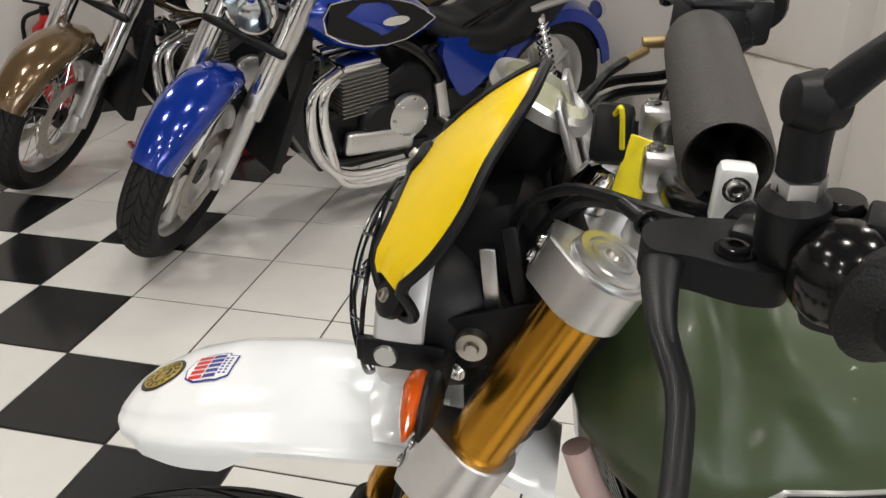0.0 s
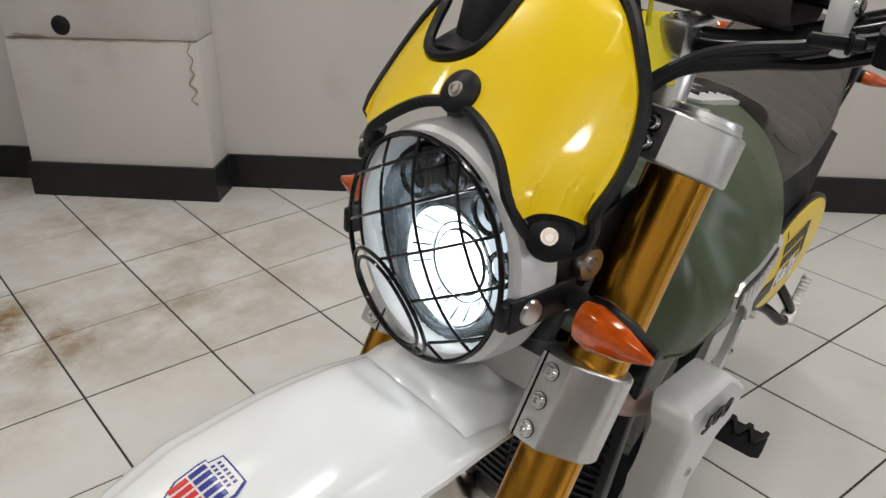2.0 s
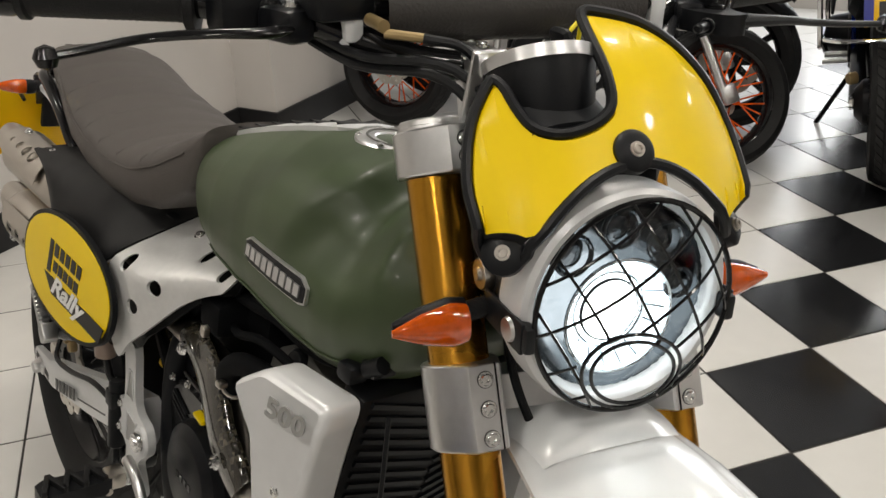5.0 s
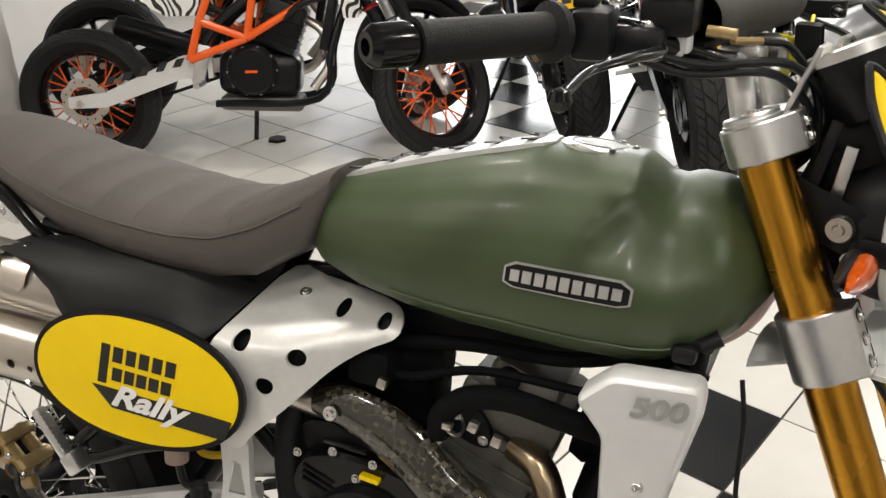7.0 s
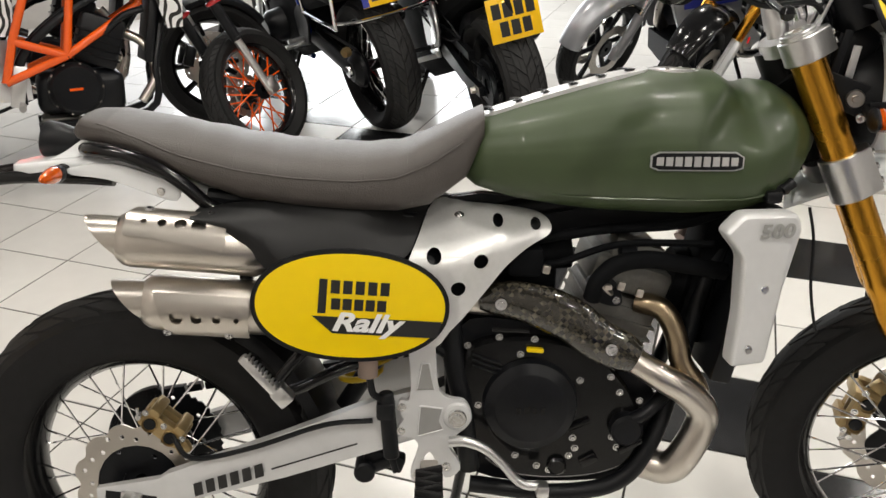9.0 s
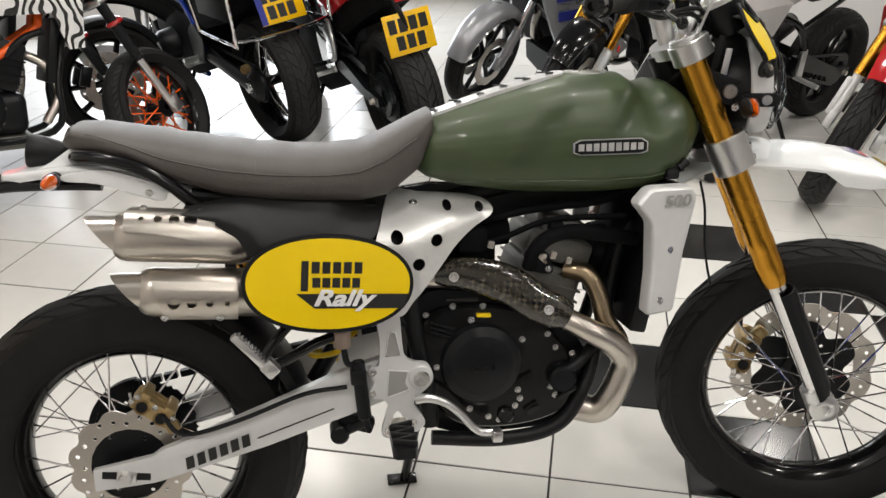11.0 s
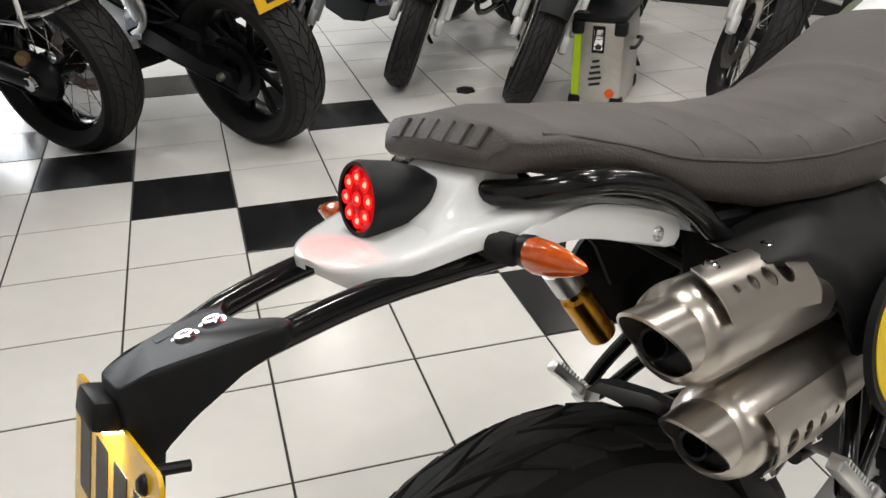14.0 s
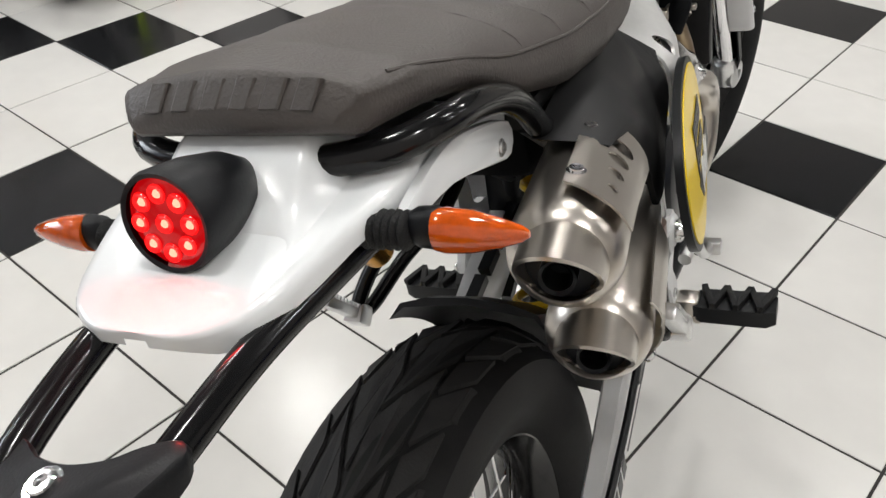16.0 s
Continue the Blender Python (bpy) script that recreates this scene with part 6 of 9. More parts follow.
        v.co.y = sy * (yy + v.co.y)
    # added dark sheet that stands in for the shade seen through the holes
    inner = plate([(x * 0.93 - 0.008, (z - 0.68) * 0.88 + 0.68) for x, z in rounded(out, 3)], 0.004)
    cut(inner, 2, 0.58, 0.82, 6)
    for v in inner.verts:
        v.co.y = sy * (plate_y(v.co.x, v.co.z) - 0.022) + v.co.y
    part("inner_cover", inner, BLACK_P, BIKE, "dark sheet added behind the drilled plate's holes")
    pp = part("perforated_plate", bm, mat("satin_silver_plate", (0.70, 0.70, 0.69), 0.40, 0.45, var=0.05, scale=120), BIKE, "brushed aluminium frame plate with round holes", angle=50)
    part("bolt", bolt((-0.157, sy * (plate_y(-0.157, 0.778) + 0.003), 0.7785), (0, sy * 0.45, 0.9), 0.006, 0.004), BOLT, pp)

# twin silencers on the right
for (p, q), nm in ((((-0.700, -0.164, 0.772), (-0.33, -0.108, 0.722)), "upper"), (((-0.668, -0.170, 0.674), (-0.31, -0.112, 0.63)), "lower")):
    p, q = Vector(p), Vector(q)
    d = (q - p).normalized()
    s = part("silencer", lathe([(0.030, 0.028), (0.034, 0.031), (0.040, 0.040), (0.0425, 0.05), (0.0425, 0.235 if nm == "upper" else 0.26), (0.030, 0.262 if nm == "upper" else 0.28), (0.0, 0.285)], p, d, 40), STEEL, BIKE, "brushed stainless silencer, " + nm + " of two")
    # slash-cut outlet: long on top
    n = 40
    e2 = Vector((0, 1, 0))
    e1 = d.cross(e2).normalized()
    e1 = e1 if e1.z > 0 else -e1
    outer = [p + e1 * 0.031 * math.cos(t) + e2 * 0.031 * math.sin(t) + d * (0.012 - 0.030 * math.cos(t)) for t in (2 * math.pi * k / n for k in range(n))]
    inner = [p + e1 * 0.028 * math.cos(t) + e2 * 0.028 * math.sin(t) + d * (0.012 - 0.030 * math.cos(t)) for t in (2 * math.pi * k / n for k in range(n))]
    b0 = [p + e1 * 0.033 * math.cos(t) + e2 * 0.033 * math.sin(t) + d * 0.036 for t in (2 * math.pi * k / n for k in range(n))]
    b1 = [p + e1 * 0.026 * math.cos(t) + e2 * 0.026 * math.sin(t) + d * 0.050 for t in (2 * math.pi * k / n for k in range(n))]
    part("outlet", loft([b0, outer, inner, b1], caps=False), STEEL, s, "slash-cut outlet")
    part("baffle", lathe([(0.029, 0.036), (0.012, 0.034), (0.0105, 0.012), (0.0130, 0.010), (0.0130, 0.04), (0.0, 0.042)], p, d, 28), BLACK_M, s)
    part("inner_pipe", lathe([(0.0095, 0.012), (0.0095, 0.035), (0, 0.035)], p, d, 20), BLACK_P, s)
    part("weld_ring", torus(0.0325, 0.0022, p + d * 0.034, d, 36, 8), STEEL, s)
    # drilled heat shield
    a0, a1 = (5, 88) if nm == "upper" else (-52, 34)
    W = 0.066
    outl = [(0.050, 0.012), (0.10, 0.010), (0.192, 0.0), (0.196, W * 0.12), (0.188, W), (0.056, W), (0.048, W * 0.7)] if nm == "upper" else [(0.078, 0.0), (0.195, 0.0), (0.195, W), (0.052, W), (0.060, W * 0.8)]
    zc = W * 0.52
    hs = [(0.075 + 0.026 * k, zc, 0.0042 + 0.0022 * k) for k in range(4)] if nm == "upper" else [(0.090 + 0.029 * k, zc, 0.0100 - 0.0020 * k) for k in range(4)]
    bm = plate(outl, 0.0016, hs)
    cut(bm, 2, 0, W, 10)
    for v in bm.verts:
        ang = math.radians(a0) + (v.co.z / W) * math.radians(a1 - a0)
        rr = 0.0495 + v.co.y
        v.co = p + d * v.co.x + e1 * rr * math.sin(ang) - e2 * rr * math.cos(ang)
    hsd = part("heat_shield", bm, STEEL, s, "drilled stainless heat shield", angle=60)
    for k in (0.075, 0.165):
        ang = math.radians(a1 - 8 if nm == "upper" else a0 + 8)
        nn = e1 * math.sin(ang) - e2 * math.cos(ang)
        part("bolt", bolt(p + d * k + nn * 0.051, nn, 0.0055, 0.004), CHROME, hsd)
part("silencer_link", join(box(0.02, 0.012, 0.03, pose(-0.49, -0.13, 0.70), 0.003), rod((-0.42, -0.105, 0.728), (-0.20, -0.085, 0.69), 0.022, 24), rod((-0.40, -0.120, 0.641), (-0.20, -0.100, 0.66), 0.022, 24)), BLACK_M, BIKE)

# header pipe and carbon shield
hp = part("header_pipe", tube([(0.14, -0.050, 0.628), (0.178, -0.072, 0.620), (0.200, -0.082, 0.580), (0.210, -0.088, 0.535), (0.238, -0.092, 0.49), (0.246, -0.098, 0.445)], 0.0185, 20, 7), TITAN, BIKE, "heat-tinted steel header pipe")
part("lower_pipe", tube([(0.155, -0.065, 0.343), (0.198, -0.088, 0.342), (0.223, -0.102, 0.377), (0.246, -0.108, 0.445), (0.220, -0.112, 0.487), (0.172, -0.114, 0.518), (0.112, -0.096, 0.552), (0.05, -0.074, 0.588), (-0.04, -0.062, 0.620), (-0.14, -0.070, 0.636), (-0.20, -0.085, 0.655)], [0.028, 0.028, 0.027, 0.026, 0.025, 0.023, 0.021, 0.020, 0.020, 0.020, 0.020], 24, 6), STEEL, BIKE, "brushed stainless exhaust pipe")
mid = smooth_path([(0.128, -0.119, 0.551), (0.066, -0.117, 0.582), (0.022, -0.110, 0.614), (-0.030, -0.099, 0.634), (-0.078, -0.091, 0.643), (-0.125, -0.085, 0.642)], 6)
loops = []
for i, c in enumerate(mid):
    dd = (mid[min(i + 1, len(mid) - 1)] - mid[max(i - 1, 0)]).normalized()
    e2 = Vector((0, -1, 0))
    e1 = e2.cross(dd).normalized()
    wid = interp(i / (len(mid) - 1), [0, 0.06, 0.5, 0.9, 1], [0.026, 0.034, 0.038, 0.028, 0.018])
    sec = [c + e1 * wid * math.sin(t) + e2 * 0.016 * (math.cos(t) - 0.45) for t in np.linspace(-1.5, 1.5, 11)]
    loops.append(sec + [q - e2 * 0.004 for q in sec[::-1]])
cs = part("carbon_shield", loft(loops), CARBON, BIKE, "woven carbon exhaust shield", angle=60)
for p in ((0.084, -0.132, 0.573), (-0.091, -0.103, 0.641)):
    part("bolt", join(lathe([(0, 0.003), (0.0095, 0.003), (0.0105, 0), (0, 0)], p, (0, -1, 0.2), 20), bolt((p[0], p[1] - 0.003, p[2]), (0, -1, 0.2), 0.006, 0.004)), CHROME, cs)

# engine
eng = part("engine_case", loft([[(x, y, z) for x, z in rounded([(-0.165, 0.60), (-0.06, 0.612), (0.06, 0.588), (0.13, 0.53), (0.185, 0.45), (0.180, 0.38), (0.13, 0.33), (0.0, 0.318), (-0.13, 0.335), (-0.185, 0.42)], 4)] for y in (-0.095, 0.095)]), BLACK_M, BIKE, "black single-cylinder engine case")
cov_out = rounded([(-0.145, 0.575), (-0.05, 0.590), (0.05, 0.565), (0.115, 0.505), (0.145, 0.43), (0.12, 0.36), (0.03, 0.335), (-0.08, 0.345), (-0.14, 0.40), (-0.165, 0.49)], 4)
cvr = part("engine_cover", loft([[(x, -0.09, z) for x, z in cov_out], [(x, -0.112, z) for x, z in cov_out], [(x * 0.96 - 0.0, -0.118, (z - 0.46) * 0.96 + 0.46) for x, z in cov_out]]), BLACK_G, eng, "black clutch side cover")
part("clutch_cover", lathe([(0, 0.024), (0.058, 0.024), (0.061, 0.0225), (0.076, 0.014), (0.080, 0.0), (0.0, 0.0)], (-0.046, -0.118, 0.475), (0, -1, 0), 48), BLACK_M, cvr, "round black clutch cover")
for k in range(4):
    part("cover_mark", box(0.008, 0.001, 0.010, pose(-0.067 + 0.0135 * k, -0.1425, 0.472)), BLACK_G, cvr)
for x, z in ((-0.150, 0.578), (-0.098, 0.592), (-0.040, 0.588), (-0.063, 0.562), (-0.158, 0.510), (-0.132, 0.472), (0.037, 0.515), (0.088, 0.521), (0.104, 0.493), (0.138, 0.478), (0.140, 0.417), (0.094, 0.412), (0.103, 0.393), (0.032, 0.392), (0.028, 0.411), (0.022, 0.378), (-0.069, 0.380), (-0.032, 0.360), (-0.011, 0.352)):
    part("bolt", bolt((x, -0.1175, z), (0, -1, 0), 0.0046, 0.005), BOLT, cvr)
for q in (-0.006, 0.0, 0.006):
    part("cover_rib", box(0.05, 0.006, 0.003, pose(-0.118, -0.119, 0.545 + q * 1.6, 0, 20, 0), 0.001), BLACK_M, cvr)
part("drain_plug", lathe([(0, 0.012), (0.012, 0.012), (0.016, 0.008), (0.017, 0), (0, 0)], (0.002, -0.118, 0.362), (0, -1, 0), 24), BLACK_G, cvr, "black drain plug")
part("boss", box(0.03, 0.012, 0.018, pose(0.055, -0.120, 0.372, 0, -30, 0), 0.003), BLACK_G, cvr)
part("boss", box(0.045, 0.012, 0.012, pose(0.125, -0.120, 0.398, 0, -30, 0), 0.003), BLACK_G, cvr)
part("boss", rod((0.02, -0.122, 0.430), (0.055, -0.122, 0.445), 0.005, 10), BLACK_G, cvr)
part("clear_rib", box(0.062, 0.006, 0.006, pose(-0.08, -0.118, 0.604, 0, 3, 0), 0.002), BLACK_G, cvr)
part("oil_cap", box(0.028, 0.012, 0.007, pose(-0.040, -0.124, 0.572, 0, 5, 0), 0.002), YELLOW, cvr, "yellow oil filler tag")
part("water_pump", join(lathe([(0, 0.03), (0.022, 0.03), (0.027, 0.024), (0.028, 0), (0, 0)], (0.115, -0.112, 0.432), (0, -1, 0), 28), tube([(0.115, -0.13, 0.445), (0.15, -0.125, 0.462), (0.19, -0.10, 0.49)], 0.012, 12, 5)), BLACK_M, eng, "black water pump and hose")
cylM = Matrix.Translation((0.100, 0, 0.612)) @ Matrix.Rotation(radians(18), 4, "Y")
cyl = part("cylinder", moved(box(0.13, 0.16, 0.10, pose(0, 0, -0.01), 0.012), cylM), ENGINE, BIKE, "grey cast cylinder")
part("cylinder_head", moved(box(0.138, 0.17, 0.055, pose(0, 0, 0.070), 0.014), cylM), ENGINE, cyl)
part("cam_cover", moved(box(0.095, 0.15, 0.045, pose(0.0, 0, 0.112), 0.016), cylM), ENGINE, cyl)
part("spark_plug_boss", moved(lathe([(0, 0.012), (0.013, 0.012), (0.016, 0.008), (0.017, 0), (0, 0)], (-0.02, -0.072, 0.112), (0, -1, 0.2), 20), cylM), BLACK_M, cyl)
for k in range(4):
    part("fin", moved(box(0.136, 0.168, 0.004, pose(0, 0, -0.045 + 0.022 * k)), cylM), ENGINE, cyl)
for sx, sz in ((-0.06, 0.05), (0.06, 0.05), (-0.06, -0.045), (0.06, -0.045), (0.0, 0.10)):
    part("bolt", moved(bolt((sx, -0.087, sz), (0, -1, 0), 0.006, 0.004), cylM), BOLT, cyl)
pg = part("head_flange", loft([[(x, y, z) for x, z in rounded([(0.050, 0.684), (0.090, 0.682), (0.106, 0.648), (0.098, 0.636), (0.070, 0.642), (0.050, 0.660)], 3)] for y in (-0.080, -0.0935)]), BLACK_M, cyl, "black bolted flange on the cylinder head")
for x, z in ((0.061, 0.672), (0.096, 0.646)):
    part("bolt", bolt((x, -0.0935, z), (0, -1, 0), 0.005, 0.004), BOLT, pg)
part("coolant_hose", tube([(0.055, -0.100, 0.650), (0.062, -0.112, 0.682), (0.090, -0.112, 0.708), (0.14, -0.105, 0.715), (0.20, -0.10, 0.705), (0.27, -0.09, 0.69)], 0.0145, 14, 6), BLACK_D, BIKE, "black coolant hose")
part("hose_clip", join(torus(0.0165, 0.0022, (0.075, -0.107, 0.672), (0.7, -0.2, 0.6), 20, 6), box(0.012, 0.012, 0.008, pose(0.075, -0.126, 0.676), 0.002)), STEEL, BIKE)
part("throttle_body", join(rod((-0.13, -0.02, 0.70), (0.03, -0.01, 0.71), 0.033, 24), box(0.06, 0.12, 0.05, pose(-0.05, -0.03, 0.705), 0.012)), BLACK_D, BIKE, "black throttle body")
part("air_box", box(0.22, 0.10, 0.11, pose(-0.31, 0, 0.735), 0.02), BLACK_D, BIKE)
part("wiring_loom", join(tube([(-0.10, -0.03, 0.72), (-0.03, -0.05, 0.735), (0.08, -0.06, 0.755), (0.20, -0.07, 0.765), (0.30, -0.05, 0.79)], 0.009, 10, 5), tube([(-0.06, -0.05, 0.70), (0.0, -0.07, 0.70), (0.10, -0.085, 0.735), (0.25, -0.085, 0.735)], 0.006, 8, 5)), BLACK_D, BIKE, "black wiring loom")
for x, z in ((0.100, 0.672), (-0.02, 0.70), (0.13, 0.66)):
    part("sensor_plug", box(0.012, 0.010, 0.014, pose(x, -0.106, z, 0, 15, 0), 0.002), STEEL, BIKE)

# the engine sits a little to the stand's side of the middle
for ob in (eng, cyl):
    for o in (ob, *ob.children_recursive):
        o.data.transform(Matrix.Translation((0.006, 0.026, -0.011)))

for sy in (-1, 1):
    spar = [(-0.17, 0.80), (0.02, 0.795), (0.20, 0.80), (0.33, 0.87), (0.33, 0.82), (0.24, 0.755), (0.06, 0.735), (-0.05, 0.72), (-0.10, 0.66), (-0.13, 0.56), (-0.19, 0.56), (-0.19, 0.70)]
    part("frame_spar", loft([[(x, sy * y, z) for x, z in rounded(spar, 3)] for y in (0.004, 0.016)]), BLACK_P, BIKE, "black frame side plate")
# block added to keep the engine bay dark and hide the bright floor
part("battery_box", box(0.17, 0.10, 0.15, pose(-0.075, 0.03, 0.675), 0.014), BLACK_D, BIKE, "dark filler block added behind the cylinder")
# frame tubes and skid cradle
part("frame", join(tube([(0.33, 0, 0.93), (0.22, -0.020, 0.83), (0.0, -0.014, 0.79), (-0.13, -0.012, 0.75), (-0.17, -0.07, 0.60), (-0.15, -0.085, 0.45), (-0.14, -0.08, 0.34)], 0.018, 12, 5), tube([(0.33, 0, 0.93), (0.22, 0.020, 0.83), (0.0, 0.014, 0.79), (-0.13, 0.012, 0.75), (-0.17, 0.07, 0.60), (-0.15, 0.085, 0.45), (-0.14, 0.08, 0.34)], 0.018, 12, 5),
                       tube([(0.36, 0, 0.86), (0.27, -0.02, 0.68), (0.21, -0.05, 0.48), (0.165, -0.085, 0.38), (0.11, -0.095, 0.318), (0.0, -0.098, 0.302), (-0.14, -0.09, 0.315)], 0.0145, 12, 6), tube([(0.36, 0, 0.86), (0.27, 0.02, 0.68), (0.21, 0.05, 0.48), (0.165, 0.085, 0.38), (0.11, 0.095, 0.318), (0.0, 0.098, 0.302), (-0.14, 0.09, 0.315)], 0.0145, 12, 6),
                       tube([(-0.16, -0.04, 0.76), (-0.35, -0.08, 0.79), (-0.55, -0.095, 0.82)], 0.012, 10, 4), tube([(-0.16, 0.04, 0.76), (-0.35, 0.08, 0.79), (-0.55, 0.095, 0.82)], 0.012, 10, 4),
                       tube([(-0.18, -0.08, 0.55), (-0.33, -0.07, 0.66), (-0.52, -0.09, 0.80)], 0.010, 10, 4), tube([(-0.18, 0.08, 0.55), (-0.33, 0.07, 0.66), (-0.52, 0.09, 0.80)], 0.010, 10, 4)), BLACK_P, BIKE, "black steel frame tubes")
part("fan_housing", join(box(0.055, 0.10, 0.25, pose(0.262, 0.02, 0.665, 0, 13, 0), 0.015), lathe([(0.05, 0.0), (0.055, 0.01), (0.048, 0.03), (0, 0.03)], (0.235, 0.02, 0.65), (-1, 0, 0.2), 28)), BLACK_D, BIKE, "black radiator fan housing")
# radiator and its side guards
rad = part("radiator", box(0.035, 0.24, 0.30, pose(0.300, 0, 0.655, 0, 13, 0), 0.006), BLACK_P, BIKE, "black ribbed radiator between its covers")
for k in range(18):
    for sgn in (-1, 1):
        part("rib", box(0.004, 0.112, 0.006, pose(0.3195 + (k - 9) * 0.015 * 0.231, sgn * 0.056, 0.655 + (k - 9) * 0.015, sgn * 18, 13, 0)), BLACK_M, rad)
for sy in (-1, 1):
    prof = [(0.229, 0.776), (0.262, 0.802), (0.350, 0.800), (0.356, 0.782), (0.336, 0.69), (0.313, 0.566), (0.254, 0.564), (0.264, 0.65), (0.260, 0.738)]
    ol = eased([(x + (0.010 if sy > 0 else 0.0), z) for x, z in prof], 0.010)
    base = lambda x, z: interp(z, [0.55, 0.68, 0.76, 0.81], [0.165, 0.158, 0.168, 0.150]) + interp(x, [0.23, 0.35], [0.012, -0.012]) + (0.013 if sy > 0 else 0.0)
    def ring_(d, up):
        return [(x, sy * (base(x, z) + up), z) for x, z in shrink(ol, d)]
    rc = part("radiator_guard", loft([ring_(0.0, -0.02), ring_(0.0, 0.010), ring_(0.0010, 0.0145), ring_(0.0032, 0.0178), ring_(0.0062, 0.0195)]), SILVER, BIKE, "silver radiator guard with model number", angle=28)
    turn = Matrix.Rotation(radians(90), 4, "X") if sy < 0 else Matrix.Rotation(radians(180), 4, "Z") @ Matrix.Rotation(radians(90), 4, "X")
    words("500", 0.030, 0.0008, Matrix.Translation((0.312, sy * (base(0.312, 0.772) + 0.0212), 0.776)) @ Matrix.Rotation(radians(-11 * sy), 4, "Z") @ turn, mat("grey_embossed_number", (0.36, 0.36, 0.35), 0.4, 0.3) if sy < 0 else BLACK_P, rc, label="model number lettering", squeeze=1.25, shear=0.12, bold=0.025)
    for x, z in ((0.301, 0.686), (0.281, 0.592)):
        part("bolt", bolt((x, sy * (base(x, z) + 0.0192), z), (0, sy, 0), 0.0055, 0.004), BOLT, rc)
part("radiator_bracket", join(box(0.026, 0.024, 0.020, pose(0.325, -0.118, 0.818), 0.006), box(0.024, 0.03, 0.018, pose(0.342, -0.10, 0.828), 0.005), rod((0.340, -0.112, 0.826), (0.358, -0.108, 0.838), 0.009, 12)), BLACK_P, BIKE, "black coolant filler and bracket")
part("overflow_hose", tube([(0.385, -0.115, 0.80), (0.394, -0.12, 0.75), (0.397, -0.12, 0.68), (0.405, -0.12, 0.63), (0.416, -0.115, 0.595)], 0.0026, 8, 6), BLACK_P, BIKE)
part("coolant_pipe", tube([(0.400, 0.07, 0.85), (0.380, 0.088, 0.80), (0.345, 0.108, 0.762), (0.29, 0.122, 0.735), (0.25, 0.10, 0.70)], 0.0135, 14, 5), PINK, BIKE, "pale rubber hose")

# swingarm, shock, footrests
for sy in (-1, 1):
    loops = []
    for x, z, h, w in ((-0.765, 0.306, 0.042, 0.016), (-0.66, 0.318, 0.052, 0.020), (-0.645, 0.325, 0.058, 0.026), (-0.45, 0.383, 0.078, 0.028), (-0.30, 0.433, 0.090, 0.030), (-0.20, 0.462, 0.085, 0.030)):
        y = sy * (0.112 if x < -0.6 else 0.112 - 0.012 * (x + 0.6) / 0.4)
        r = 0.008
        loops.append([(x, y + a * w / 2, z + b * h / 2) for a, b in ((-1, -0.75), (-0.7, -1), (0.7, -1), (1, -0.75), (1, 0.75), (0.7, 1), (-0.7, 1), (-1, 0.75))])
    sa = part("swingarm", loft(loops), SILVER, BIKE, "silver aluminium swingarm")
    part("axle_block", join(box(0.035, 0.008, 0.022, pose(-0.707, sy * 0.124, 0.312, 0, 12, 0), 0.003), lathe([(0, 0.016), (0.011, 0.016), (0.013, 0.012), (0.013, 0), (0, 0)], (-0.708, sy * 0.124, 0.312), (0, sy, 0), 6)), ALU, sa)
    part("slot", box(0.085, 0.001, 0.014, pose(-0.708, sy * 0.1215, 0.312, 0, 8, 0)), BLACK_P, sa)
    SM = Matrix.Translation((-0.542, sy * 0.1268, 0.346)) @ Matrix.Rotation(radians(-17.5), 4, "Y")
    for k in range(6):
        part("swingarm_mark", moved(loft([[(-0.010, y_, -0.012), (0.005, y_, -0.012), (0.0105, y_, 0.011), (-0.0045, y_, 0.011)] for y_ in (0, sy * 0.0008)]), SM @ Matrix.Translation(((k - 2.5) * 0.0215, 0, 0))), PLATE_K, sa)
    part("swingarm_line", moved(box(0.15, 0.0008, 0.0028, pose(0.150, 0, -0.004)), SM), PLATE_K, sa)
part("shock_spring", tube([(-0.345 + 0.19 * t - 0.0 + 0.03 * math.cos(9 * 2 * math.pi * t), 0.03 * math.sin(9 * 2 * math.pi * t), 0.46 + 0.26 * t) for t in np.linspace(0, 1, 130)], 0.0058, 8, 1), SPRING_Y, BIKE, "yellow shock absorber spring")
part("shock_body", rod((-0.36, 0, 0.42), (-0.15, 0, 0.74), 0.017, 18), BLACK_M, BIKE)
part("shock_reservoir", lathe([(0, 0), (0.018, 0), (0.019, 0.004), (0.019, 0.07), (0.015, 0.074), (0.015, 0.10), (0.012, 0.106), (0, 0.106)], (-0.477, 0.117, 0.625), (-0.505, 0.02, 0.863), 24), GOLD, BIKE, "gold shock reservoir")
part("reservoir_cap", join(lathe([(0, 0), (0.0185, 0), (0.0185, 0.034), (0.011, 0.036), (0.011, 0.048), (0, 0.05)], (-0.519, 0.119, 0.697), (-0.505, 0.02, 0.863), 24)), ALU, BIKE)
part("inner_mudguard", loft([[(-0.708 + R_ * math.cos(a), y, 0.312 + R_ * math.sin(a)) for R_, y in ((0.322, -0.086), (0.340, -0.074), (0.348, -0.045), (0.351, 0), (0.348, 0.045), (0.340, 0.074), (0.322, 0.086), (0.336, 0.070), (0.344, 0.0), (0.336, -0.070))] for a in np.linspace(radians(8), radians(58), 12)]), BLACK_P, BIKE, "black inner mudguard")
part("rear_brake_hose", tube([(-0.30, -0.125, 0.45), (-0.38, -0.130, 0.445), (-0.50, -0.130, 0.405), (-0.60, -0.125, 0.385), (-0.64, -0.10, 0.42)], 0.0045, 8, 6), BLACK_P, BIKE, "black rear brake hose")
